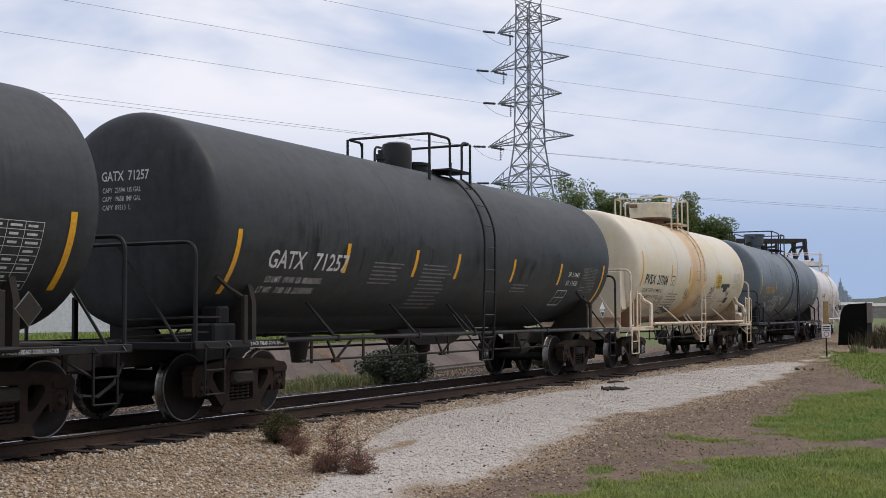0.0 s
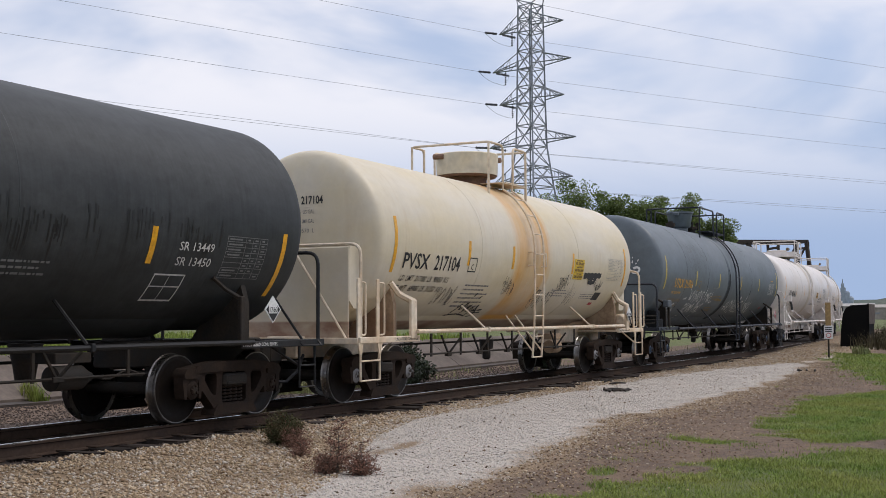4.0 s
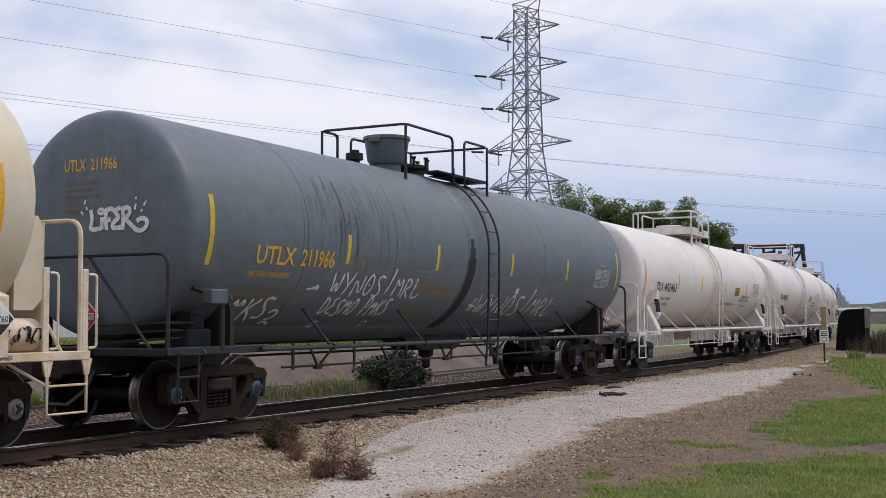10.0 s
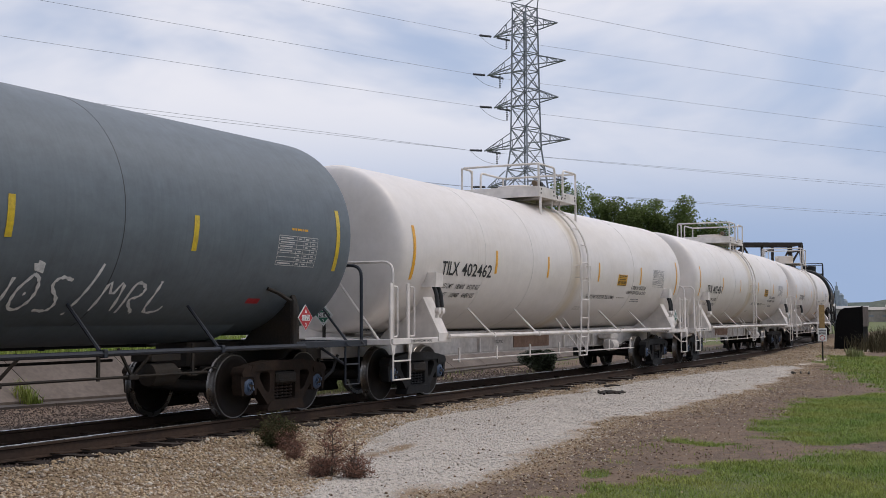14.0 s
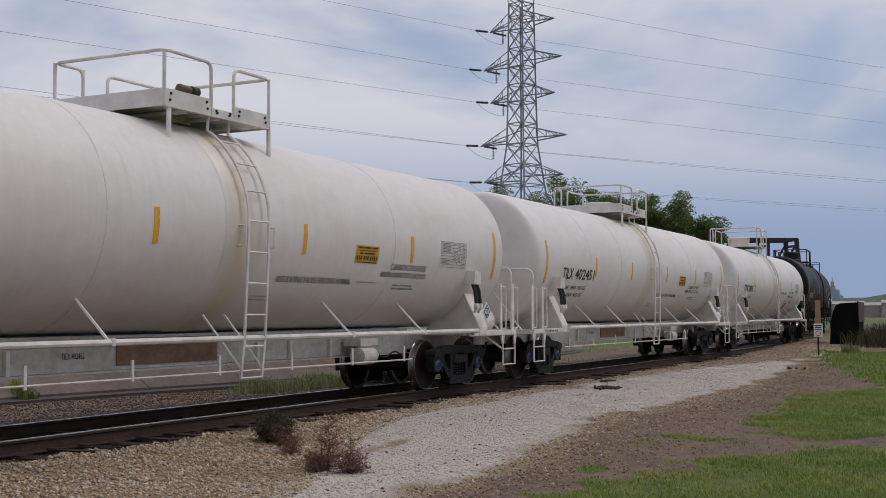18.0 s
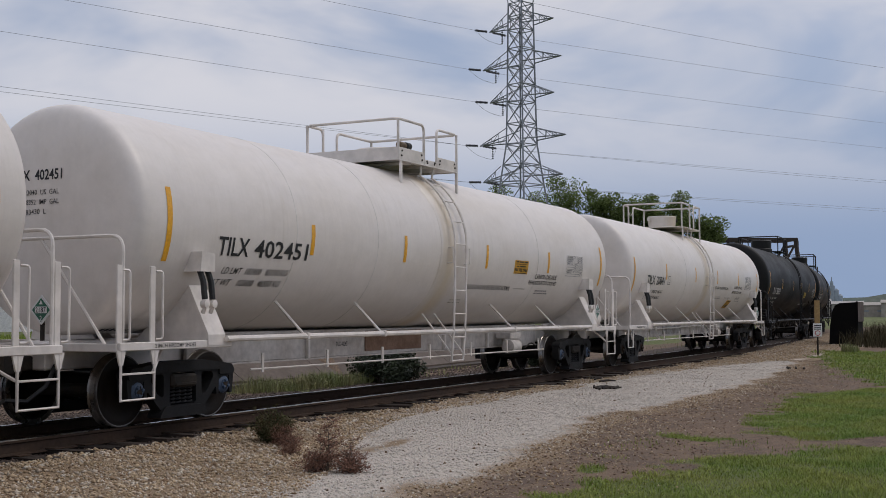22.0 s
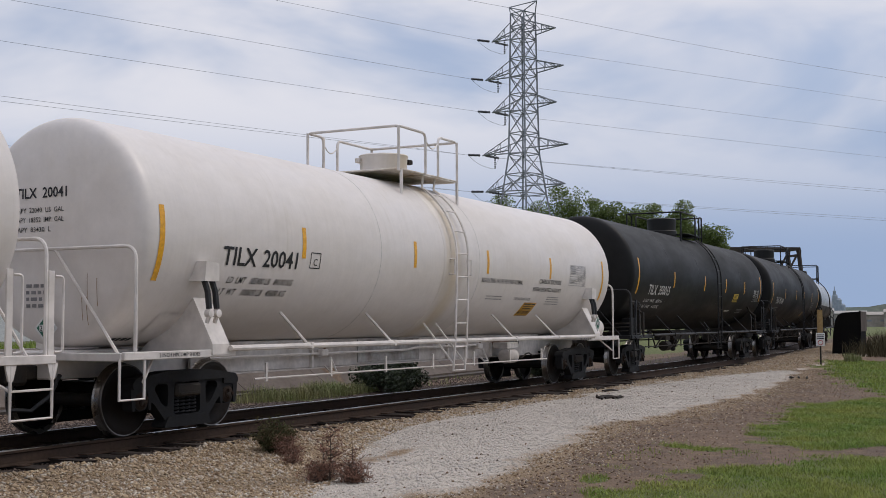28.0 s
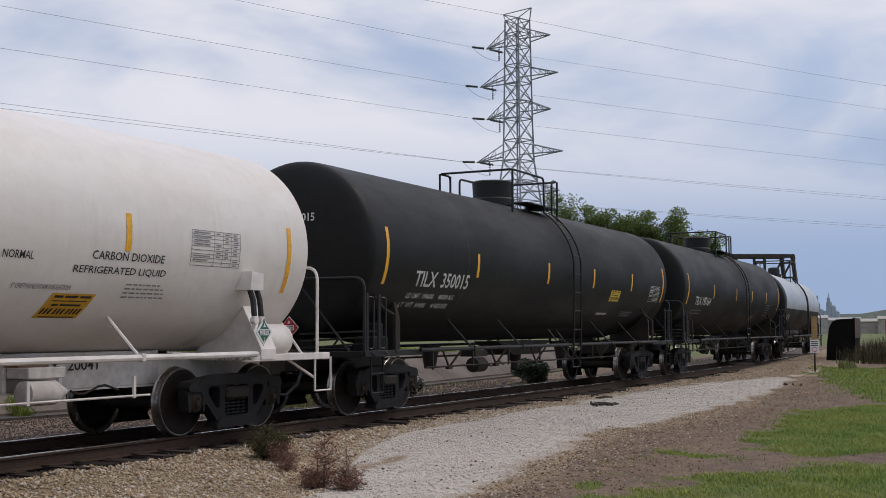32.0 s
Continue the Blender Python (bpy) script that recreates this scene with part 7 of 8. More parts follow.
scatter("ballast_gravel", "tan and brown ballast stones beside the track", 85000, (7.5, 36, -6.2, -0.85), near_gravel, (0.011, 0.026), M["stone"], seed=1)
scatter("ballast_gravel", "coarse tan ballast stones at the tie ends", 9000, (7.5, 40, -3.6, -0.95), lambda x, y: near_gravel(x, y) * 0.7, (0.022, 0.042), M["stone"], seed=2)
scatter("ballast_gravel", "coarse tan gravel further along the track", 16000, (34, 66, -6.5, 0.6), lambda x, y: (side_of(x, y) < -1.0) * (side_of(x, y) > -3.6) * (lime(x, y) < 0.5), (0.02, 0.04), M["stone"], seed=33)
scatter("limestone_chips", "pale limestone chips in a washed-out strip", 100000, (7.5, 43, -6.7, -1.6), lambda x, y: np.clip(lime(x, y) * 1.3 - 0.12, 0, 1) ** 1.2 * np.interp(x, (8, 20, 42), (1, 0.8, 0.35)), (0.007, 0.018), M["chip"], seed=3)
scatter("brown_pebbles", "brown pebbles and dirt clods on bare ground", 40000, (8.5, 44, -9.5, -3.4), lambda x, y: (lime(x, y) < 0.35) * (y < lime_edge(x)[1] + 0.2) * np.exp(-np.clip(lime_edge(x)[1] - y, 0, 9) / 1.6) * (1 - turf(x, y)), (0.007, 0.019), M["clod"], seed=4)
scatter("brown_pebbles", "tan gravel spilled along the limestone strip", 75000, (8.5, 42, -8.2, -3.2), lambda x, y: (lime(x, y) < 0.4) * (y < lime_edge(x)[1] + 0.25) * np.exp(-np.clip(lime_edge(x)[1] - y, 0, 9) / 0.6) * (0.3 + 1.4 * np.clip(ragged(x, y, 81) + 0.5, 0, 1)), (0.009, 0.022), M["stone"], seed=14)
scatter("brown_pebbles", "stray brown pebbles on the pale chips", 1500, (8.5, 42, -6.2, -1.9), lambda x, y: (lime(x, y) > 0.5) * (0.35 + 1.2 * np.clip(ragged(x, y, 55) + 0.3, 0, 1)), (0.008, 0.022), M["clod"], seed=24, lift=0.4)
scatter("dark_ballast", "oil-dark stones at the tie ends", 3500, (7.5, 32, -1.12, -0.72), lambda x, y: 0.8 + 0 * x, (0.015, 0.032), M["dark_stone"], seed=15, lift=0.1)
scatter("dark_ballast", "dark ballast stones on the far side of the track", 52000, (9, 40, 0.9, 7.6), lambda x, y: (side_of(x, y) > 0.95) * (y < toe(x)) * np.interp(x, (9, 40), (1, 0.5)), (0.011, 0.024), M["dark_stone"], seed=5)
scatter("dark_ballast", "dark ballast stones between the rails", 7000, (8, 34, -0.75, 0.75), lambda x, y: 0.8 + 0 * x, (0.018, 0.034), M["dark_lump"], seed=6, lift=0.1)

blades("lawn_grass", "bright green grass patches growing through the dirt", 260000, (9.8, 30, -11.0, -6.2), lambda x, y: np.clip((turf(x, y) - 0.22) * 1.9, 0, 1) ** 1.3, (0.014, 0.062), M["blade"], seed=1, width=0.0036, lean=1.9)
blades("lawn_grass", "green grass edge beyond the dirt", 36000, (29, 53, -9.5, -2.6), lambda x, y: (turf(x, y) > 0.5) + 0.0, (0.03, 0.10), M["blade"], seed=2, width=0.010, lean=1.5)
blades("lawn_grass", "sparse grass sprouts in the dirt", 9000, (10, 40, -9.5, -5.2), lambda x, y: np.clip(ragged(x, y, 33) * 5 - 0.9, 0, 1), (0.02, 0.06), M["blade"], seed=3)
blades("tall_grass", "tall half-dry grass on the far bank", 42000, (20.5, 29.5, 3.4, 6.0), lambda x, y: np.clip(1.05 - np.hypot((x - 25.0) / 3.4, (y - 4.7) / 0.8), 0, 1) ** 0.7, (0.06, 0.34), M["straw"], seed=4, lean=0.8, width=0.005)
blades("tall_grass", "green grass above the concrete bank", 24000, (10, 40, 7.2, 22), lambda x, y: (y > toe(x) + 1.2) + 0.0, (0.10, 0.28), M["blade"], seed=5, width=0.02)
blades("tall_grass", "weeds along the far side of the track", 9000, (29, 64, 3.3, 12), lambda x, y: np.clip(ragged(x, y, 44) * 3 - 0.2, 0, 1) * (y < toe(x) - 0.3), (0.05, 0.2), M["straw"], seed=6, lean=1.3, width=0.009)
blades("tall_grass", "brown dry brush beyond the black cabinet", 60000, (57, 90, -12.5, -2.5), lambda x, y: np.clip(1.6 - np.hypot((x - 70) / 14, (y + 7.0) / 3.6), 0, 1), (0.2, 1.0), M["brush"], seed=7, lean=1.0, width=0.014)
blades("weed_tuft", "small green weed tuft on the concrete", 260, (17.9, 18.3, 7.0, 7.5), lambda x, y: 0.9 + 0 * x, (0.15, 0.38), M["blade"], seed=8, lean=0.7, width=0.01, category="weed")
blades("weed_tuft", "dry weed tuft at the edge of the grass", 500, (50.9, 52.0, -4.3, -3.7), lambda x, y: 0.9 + 0 * x, (0.15, 0.35), M["straw"], seed=9, lean=0.8, width=0.012, category="weed")


def driftwood(x, y, n, seed, label):
    """Broken sticks and a few dark chunks lying on the gravel."""
    rng = random.Random(seed)
    pile = empty("driftwood", pose(x, y, float(ground_z(np.array(x), np.array(y)))))
    for k in range(n):
        sh = Shape()
        a, q, l = rng.uniform(-0.5, 0.5), rng.uniform(-0.25, 0.25), rng.uniform(0.15, 0.6)
        px, py = rng.uniform(-0.45, 0.45), q
        z = float(ground_z(np.array(x + px), np.array(y + py)) - ground_z(np.array(x), np.array(y))) + 0.02
        sh.tube([(px, py, z), (px + l * 0.5 * math.cos(a), py + l * 0.5 * math.sin(a), z + rng.uniform(0.01, 0.05)), (px + l * math.cos(a), py + l * math.sin(a), z)], [0.03, 0.026, 0.014], 6)
        part("stick", sh, M["under"], pile)
    tagged(pile, label, "debris")


driftwood(25.5, -2.55, 9, 1, "dark broken sticks lying on pale gravel")
driftwood(37.0, -4.6, 4, 2, "dark broken branch on the gravel edge")
driftwood(27.4, -1.6, 3, 3, "small dark stick on the ballast shoulder")


# ---- weeds near the track ----
def weed_bush(x, y, height, spread, seed, leaf, label, stems=26, leaves=900, lean=0.0):
    rng = random.Random(seed)
    z0 = float(ground_z(np.array(x), np.array(y))) - 0.02
    bush = empty("weed_bush", pose(x, y, z0))
    wood, tips = Shape(), []
    for k in range(stems):
        a, q = rng.uniform(0, 6.28), rng.random() ** 0.6
        h = height * rng.uniform(0.35, 1.0) * (1 - 0.45 * q)
        pts = [(0.03 * math.cos(a), 0.03 * math.sin(a), 0)]
        for j in range(1, 5):
            f = j / 4
            pts.append((spread * q * math.cos(a) * f + rng.uniform(-0.02, 0.02) + lean * f * f, spread * q * math.sin(a) * f + rng.uniform(-0.02, 0.02), h * f ** 0.8))
        wood.tube(pts, [0.007, 0.006, 0.005, 0.004, 0.002], 4, False)
        tips += [(p, f) for p, f in zip(pts[1:], (0.3, 0.55, 0.8, 1.0))]
        for j in range(3):
            p = Vector(pts[rng.randint(1, 4)])
            d = Vector((rng.uniform(-1, 1), rng.uniform(-1, 1), rng.uniform(0.1, 1))).normalized() * rng.uniform(0.05, 0.16)
            wood.tube([p, p + d], [0.004, 0.0015], 3, False)
            tips.append((tuple(p + d), 1.0))
    part("stem", wood, M["dead"], bush, "thin dry stem and twigs", 0)
    fo = Shape()
    for k in range(leaves):
        p, f = rng.choice(tips)
        c = Vector(p) + Vector((rng.gauss(0, 0.035), rng.gauss(0, 0.035), rng.gauss(0, 0.03)))
        u = Vector((rng.uniform(-1, 1), rng.uniform(-1, 1), rng.uniform(-1, 1))).normalized()
        w = u.cross(Vector((rng.uniform(-1, 1), rng.uniform(-1, 1), rng.uniform(-1, 1)))).normalized()
        s = rng.uniform(0.008, 0.022)
        fo.add([c - u * s, c + w * s * 0.5, c + u * s, c - w * s * 0.5], [(0, 1, 2, 3)])
    part("foliage", fo, leaf, bush, "sparse small leaves", 0)
    return tagged(bush, label, "weed")


def dead_weed(x, y, height, spread, seed, label, stems=5, tufts=9, crown=0.35):
    """Dry stems that fork into twigs, with ragged clumps of curled needles on the upper parts."""
    rng = random.Random(seed)
    z0 = float(ground_z(np.array(x), np.array(y))) - 0.02
    plant = empty("dead_weed", pose(x, y, z0))
    wood, fo = Shape(), Shape()

    def needles(c, r, n):
        for j in range(n):
            o = Vector((rng.gauss(0, r), rng.gauss(0, r), rng.gauss(0, r * 0.8)))
            u = (o.normalized() + Vector((rng.uniform(-1, 1), rng.uniform(-1, 1), rng.uniform(-0.6, 0.9)))).normalized()
            w = u.cross(Vector((rng.uniform(-1, 1), rng.uniform(-1, 1), rng.uniform(-1, 1)))).normalized()
            q = rng.uniform(0.007, 0.017)
            p = c + o
            fo.add([p - u * q, p + w * q * 0.32, p + u * q, p - w * q * 0.32], [(0, 1, 2, 3)])
    for k in range(stems):
        a, q = rng.uniform(0, 6.28), rng.random() ** 0.7 if k else 0.0
        h = height * (1.0 if k == 0 else rng.uniform(0.35, 0.95) * (1 - 0.3 * q))
        tip = Vector((spread * q * math.cos(a), spread * q * math.sin(a), h))
        line = [Vector((tip.x * f ** 1.3 + 0.012 * math.sin(5 * f + k), tip.y * f ** 1.3 + 0.012 * math.cos(4 * f + k), h * f)) for f in (j / 6 for j in range(7))]
        wood.tube(line, [0.009 - 0.0012 * j for j in range(7)], 5, False)
        for j in range(tufts):
            f = rng.uniform(crown, 1.0)
            p = line[int(f * 5.99)].lerp(line[int(f * 5.99) + 1], f * 5.99 % 1)
            ln, b = rng.uniform(0.04, 0.22) * (1.25 - 0.65 * f), rng.uniform(0, 6.28)
            e = p + Vector((ln * math.cos(b), ln * math.sin(b), ln * rng.uniform(-0.1, 0.8)))
            wood.tube([p, (p + e) / 2 + Vector((0, 0, -0.008)), e], [0.004, 0.003, 0.0012], 4, False)
            needles(e, rng.uniform(0.012, 0.040), rng.randint(6, 34))
            needles((p + e) / 2, 0.015, rng.randint(4, 20))
    part("stem", wood, M["bark"], plant, "thin dry stems and twigs", 0)
    part("foliage", fo, M["dead"], plant, "ragged clumps of dry reddish brown needles", 0)
    return tagged(plant, label, "weed")


weed_bush(13.08, -2.33, 0.50, 0.24, 1, M["olive"], "dense low dark olive weed bush on ballast gravel", 60, 9000)
dead_weed(12.95, -2.62, 0.26, 0.17, 5, "low reddish brown weed beside an olive bush", 9, 12, 0.1)
dead_weed(12.2, -3.2, 0.22, 0.14, 6, "small dry brown weed in tan gravel", 6, 7, 0.2)
dead_weed(10.95, -4.52, 0.60, 0.06, 7, "dead reddish brown sapling with ragged twigs in gravel", 2, 24, 0.35)
dead_weed(11.15, -4.30, 0.44, 0.13, 17, "leaning dead brown weed beside a taller sapling", 5, 10, 0.5)
dead_weed(11.1, -4.70, 0.46, 0.16, 29, "thin dead weed with bare forked twigs", 4, 5, 0.4)
dead_weed(10.95, -4.38, 0.20, 0.20, 19, "low dead brown weed spread on the gravel", 9, 9, 0.1)
dead_weed(10.97, -4.80, 0.24, 0.17, 23, "low dead brown weed with dense dark tufts", 10, 10, 0.1)


# ---- shrubs and trees ----
def leaf_cloud(sh, rng, centre, radius, n, size, flat=0.85):
    for k in range(n):
        d = Vector((rng.gauss(0, 1), rng.gauss(0, 1), rng.gauss(0, 1)))
        d = d.normalized() * radius * rng.random() ** 0.4
        c = centre + Vector((d.x, d.y, d.z * flat))
        u = Vector((rng.uniform(-1, 1), rng.uniform(-1, 1), rng.uniform(-0.6, 0.6))).normalized()
        w = u.cross(Vector((rng.uniform(-1, 1), rng.uniform(-1, 1), rng.uniform(-1, 1)))).normalized()
        s = size * rng.uniform(0.6, 1.3)
        sh.add([c - u * s, c + w * s * 0.6, c + u * s, c - w * s * 0.6], [(0, 1, 2, 3)])


def shrub(x, y, r, h, seed, label):
    rng = random.Random(seed)
    z = float(ground_z(np.array(x), np.array(y)))
    top = empty("shrub", pose(x, y, z - 0.05))
    wood, fo = Shape(), Shape()
    for k in range(14):
        a, q = rng.uniform(0, 6.28), rng.uniform(0.2, 0.9)
        tip = Vector((r * q * math.cos(a), r * q * math.sin(a), h * rng.uniform(0.35, 0.95) * (1.1 - 0.5 * q)))
        wood.tube([(0, 0, 0), tip * 0.5 + Vector((0, 0, 0.08)), tip], [0.03, 0.02, 0.008], 5, False)
        leaf_cloud(fo, rng, tip, r * 0.40, 460, 0.042)
    part("stem", wood, M["bark"], top)
    part("foliage", fo, M["leaf_dark"], top, "dense dark green leaves", 0)
    return tagged(top, label, "shrub")


shrub(26.9, 3.9, 0.95, 1.05, 1, "dark green shrub on the far side of the track")
shrub(28.2, 4.3, 0.8, 0.9, 4, "dark green shrub beside tall grass")
shrub(37.2, 4.0, 0.62, 0.8, 2, "small dark shrub by the concrete bank")


def tree(x, y, h, spread, seed, label, leafs=24000):
    rng = random.Random(seed)
    top = empty("tree", pose(x, y, -0.4))
    wood, crown = Shape(), Shape()
    bend = [(rng.uniform(-0.25, 0.25) * k, rng.uniform(-0.25, 0.25) * k, h * 0.8 * k / 4) for k in range(5)]
    wood.tube(bend, [0.32, 0.26, 0.2, 0.13, 0.06], 8)
    clumps = []
    for k in range(26):
        f = rng.uniform(0.22, 0.95)
        p0 = Vector((np.interp(f * 4, range(5), [b[0] for b in bend]), np.interp(f * 4, range(5), [b[1] for b in bend]), h * 0.8 * f))
        a = rng.uniform(0, 6.28)
        reach = spread * rng.uniform(0.35, 1.0) * (1.15 - 0.75 * f)
        tip = p0 + Vector((reach * math.cos(a), reach * math.sin(a), rng.uniform(0.08, 0.24) * h * (0.6 + 0.4 * f)))
        wood.tube([p0, (p0 + tip) / 2 + Vector((0, 0, 0.3)), tip], [0.09, 0.06, 0.02], 5, False)
        clumps.append(tip)
        clumps.append((p0 + tip) / 2 + Vector((rng.uniform(-0.5, 0.5), rng.uniform(-0.5, 0.5), 0.5)))
    for c in clumps:
        r = spread * rng.uniform(0.30, 0.55)
        leaf_cloud(crown, rng, c, r, leafs // len(clumps), 0.135, 0.75)
    part("trunk", wood, M["bark"], top, "grey brown trunk and limbs")
    part("crown", crown, M["leaf"], top, "uneven leafy crown with gaps", 0)
    return tagged(top, label, "tree", "line of trees behind the railway")


TREES = [(126.5, 51.0, 15.0, 4.2), (127.2, 46.3, 17.0, 4.4), (128.5, 42.6, 17.2, 4.0), (131.5, 39.2, 17.5, 3.6), (133.5, 36.0, 16.3, 3.0), (135.2, 33.2, 16.1, 3.4), (136.6, 30.8, 15.5, 3.0), (138.2, 28.0, 15.8, 3.2), (139.2, 25.3, 14.4, 2.8), (140.3, 23.2, 12.4, 2.4), (133.0, 56.5, 14.4, 4.4)]
for i, (x, y, h, w) in enumerate(TREES):
    tree(x, y, h, w * 1.1, 40 + i, ("tall leafy green tree behind the freight train", "green tree with an uneven crown by the pylon")[i < 3])


# ---- concrete bank beyond the track ----
def concrete_bank():
    bank = empty("concrete_bank")
    xs = list(np.arange(4.0, 65.0, 2.9))
    for a, b in zip(xs, xs[1:]):
        ya, yb = float(toe(a)), float(toe(b))
        g = 0.012
        v = []
        for x, y in ((a + g, ya), (b - g, yb)):
            for dy, z in ((0.0, -0.38), (0.0, -0.20), (0.06, -0.17), (1.22, 0.62), (1.30, 0.64), (1.6, 0.60)):
                v.append((x, y + dy, z))
        n = 6
        f = [(k, k + 1, k + 1 + n, k + n) for k in range(n - 1)] + [tuple(range(n))[::-1], tuple(range(n, 2 * n))]
        part("slab", Shape().add(v, f), M["concrete"], bank, "", 25)
        part("toe_kerb", Shape().add([(x, y + dy, z) for x, y in ((a + g, ya), (b - g, yb)) for dy, z in ((-0.34, -0.40), (-0.34, -0.27), (-0.004, -0.25), (-0.004, -0.40))], [(0, 1, 5, 4), (1, 2, 6, 5), (2, 3, 7, 6), (0, 3, 2, 1), (4, 5, 6, 7)]), M["toe"], bank, "low dark kerb at the foot", 0)
    tagged(bank, "sloping weathered concrete slabs with open joints", "retaining bank", kind="structure")


concrete_bank()


# ---- warning sign by the track ----
def warning_sign():
    x, y, z = 47.7, -3.37, float(ground_z(np.array(47.7), np.array(-3.37)))
    sign = empty("warning_sign", pose(x, y, z, 0, 0, -76))
    part("post", Shape().box(-0.03, 0.03, -0.03, 0.03, -0.2, 1.2, 0.006), M["under"], sign, "thin dark steel post")
    part("board", Shape().box(-0.10, 0.10, -0.02, 0.02, 1.0, 2.1, 0.006), M["post"], sign, "yellowed timber board")
    plate = part("sign_plate", Shape().box(-0.165, 0.165, -0.05, -0.036, 0.72, 1.22, 0.004), M["placard"], sign, "white sign with dark lines and a red ring", 0)
    for z1, w in ((1.16, 0.13), (1.09, 0.12), (1.02, 0.13)):
        part("sign_print", Shape().box(-w, w, -0.054, -0.051, z1 - 0.035, z1), M["ink_black"], plate, "", 0)
    ring = Shape().lathe([(-0.004, 0.10), (-0.004, 0.075), (0, 0.075), (0, 0.10), (-0.004, 0.10)], Matrix.Translation((0, -0.052, 0.85)) @ ALONG, 24, False)
    part("red_ring", ring, M["red"], plate, "", 0)
    tagged(sign, "white warning sign on a timber-backed post beside the track", "sign")


warning_sign()


# ---- black steel cabinet by the track ----
def track_cabinet():
    cab = empty("track_cabinet", pose(60.2, -1.95, -0.15, 0, 0, 1.5))
    body = [(0.16, -0.05), (0.10, 0.9), (0.0, 1.6), (-0.14, 1.88), (-0.35, 2.0), (-1.12, 2.04), (-1.12, -0.05)]
    v = [(0.0, y, z) for y, z in body] + [(2.6, y, z) for y, z in body]
    n = len(body)
    part("body", Shape().add(v, [tuple(range(n)), tuple(range(n, 2 * n))[::-1]] + [(i + n, (i + 1) % n + n, (i + 1) % n, i) for i in range(n)]), M["cabinet"], cab, "black body with a rounded shoulder", 20)
    part("side_plate", Shape().box(0.0, 2.6, -1.17, -1.12, 1.1, 2.06, 0.01), M["cabinet_rust"], cab, "rust brown upper side plate")
    part("rib", Shape().box(-0.03, 0.03, -1.19, -1.11, -0.05, 2.08, 0.01), M["cabinet"], cab)
    tagged(cab, "black weathered steel box with a rusty side beside the track", "steel cabinet")


track_cabinet()


# ---- power line: lattice tower and conductors ----
TX, TY, TZ = 101.7, 31.7, -0.4
LINE = math.atan2(-29.5, 48.5)        # direction in which the conductors leave to the right
LEFT = math.atan2(-15.0, 37.0)        # direction, reversed, in which they come in
ARM = radians(-108)


def beam(sh, a, b, w):
    sh.tube([a, b], w, 4)


def lattice_tower():
    tower = empty("lattice_tower", pose(TX, TY, TZ, 0, 0, math.degrees(ARM)))
    levels = [(0, 3.5), (5.2, 2.65), (9.8, 1.9), (13.6, 1.42), (17.3, 1.0), (21.2, 0.92), (24.5, 0.88), (27.9, 0.84), (30.4, 0.80)]
    fine = []
    for (z0, w0), (z1, w1) in zip(levels, levels[1:]):
        n = 1 if z0 < 12 else 2
        fine += [(z0 + (z1 - z0) * k / n, w0 + (w1 - w0) * k / n) for k in range(n)]
    fine.append(levels[-1])
    for sx in (-1, 1):
        for sy in (-1, 1):
            sh = Shape().tube([(sx * w0, sy * w0, z0) for z0, w0 in levels], 0.1, 4)
            part("leg", sh, M["galv"], tower, "steel angle leg", 0)
    for (z0, w0), (z1, w1) in zip(fine, fine[1:]):
        cs = [(-1, -1), (1, -1), (1, 1), (-1, 1)]
        for k in range(4):
            a, b = cs[k], cs[(k + 1) % 4]
            A0, B0 = (a[0] * w0, a[1] * w0, z0), (b[0] * w0, b[1] * w0, z0)
            A1, B1 = (a[0] * w1, a[1] * w1, z1), (b[0] * w1, b[1] * w1, z1)
            bars = [(A0, B1, 0.05), (B0, A1, 0.05), (A1, B1, 0.05)]
            if z0 < 14:
                m0 = [(p + q) / 2 for p, q in zip(A0, B1)]
                bars += [(m0, [(p + q) / 2 for p, q in zip(A0, A1)], 0.035), (m0, [(p + q) / 2 for p, q in zip(B0, B1)], 0.035)]
            for p, q, w in bars:
                part("brace", Shape().tube([p, q], w, 4), M["galv"], tower, "", 0)
    ins = []
    for z, reach in ((28.4, 3.9), (24.85, 4.75), (21.65, 3.9), (17.7, 5.2), (14.2, 4.8)):
        w = float(np.interp(z, [q[0] for q in levels], [q[1] for q in levels]))
        for e in (-1, 1):
            sh, tip = Shape(), (e * reach, 0, z)
            for sy in (-1, 1):
                beam(sh, (e * w, sy * w, z), tip, 0.06)
                beam(sh, (e * w, sy * w, z + 1.15), tip, 0.05)
                for f in (0.3, 0.55, 0.78):
                    p = [e * w + (tip[0] - e * w) * f, sy * w * (1 - f), z]
                    q = [p[0], sy * w * (1 - f), z + 1.15 * (1 - f)]
                    beam(sh, p, q, 0.035)
                    beam(sh, q, [e * w + (tip[0] - e * w) * min(1, f + 0.23), sy * w * (1 - min(1, f + 0.23)), z], 0.03)
            part("cross_arm", sh, M["galv"], tower, "latticed steel cross arm", 0)
            ins.append((e, reach, z))
    peak = Shape()
    for sy in (-1, 1):
        for sx in (-1, 1):
            beam(peak, (sx * 0.8, sy * 0.8, 30.4), (sx * 1.7, 0, 31.3), 0.05)
        beam(peak, (-1.7, 0, 31.3), (0.8, sy * 0.8, 30.4), 0.04)
    beam(peak, (-1.7, 0, 31.3), (1.7, 0, 31.3), 0.05)
    part("peak_frame", peak, M["galv"], tower, "", 0)
    tagged(tower, "tall grey galvanised steel lattice transmission tower", "transmission tower")
    return ins


def conductor(name, pts, r, label):
    tagged(part(name, Shape().tube(pts, r, 4, False), M["wire"], None, "", 0), label, "power line")


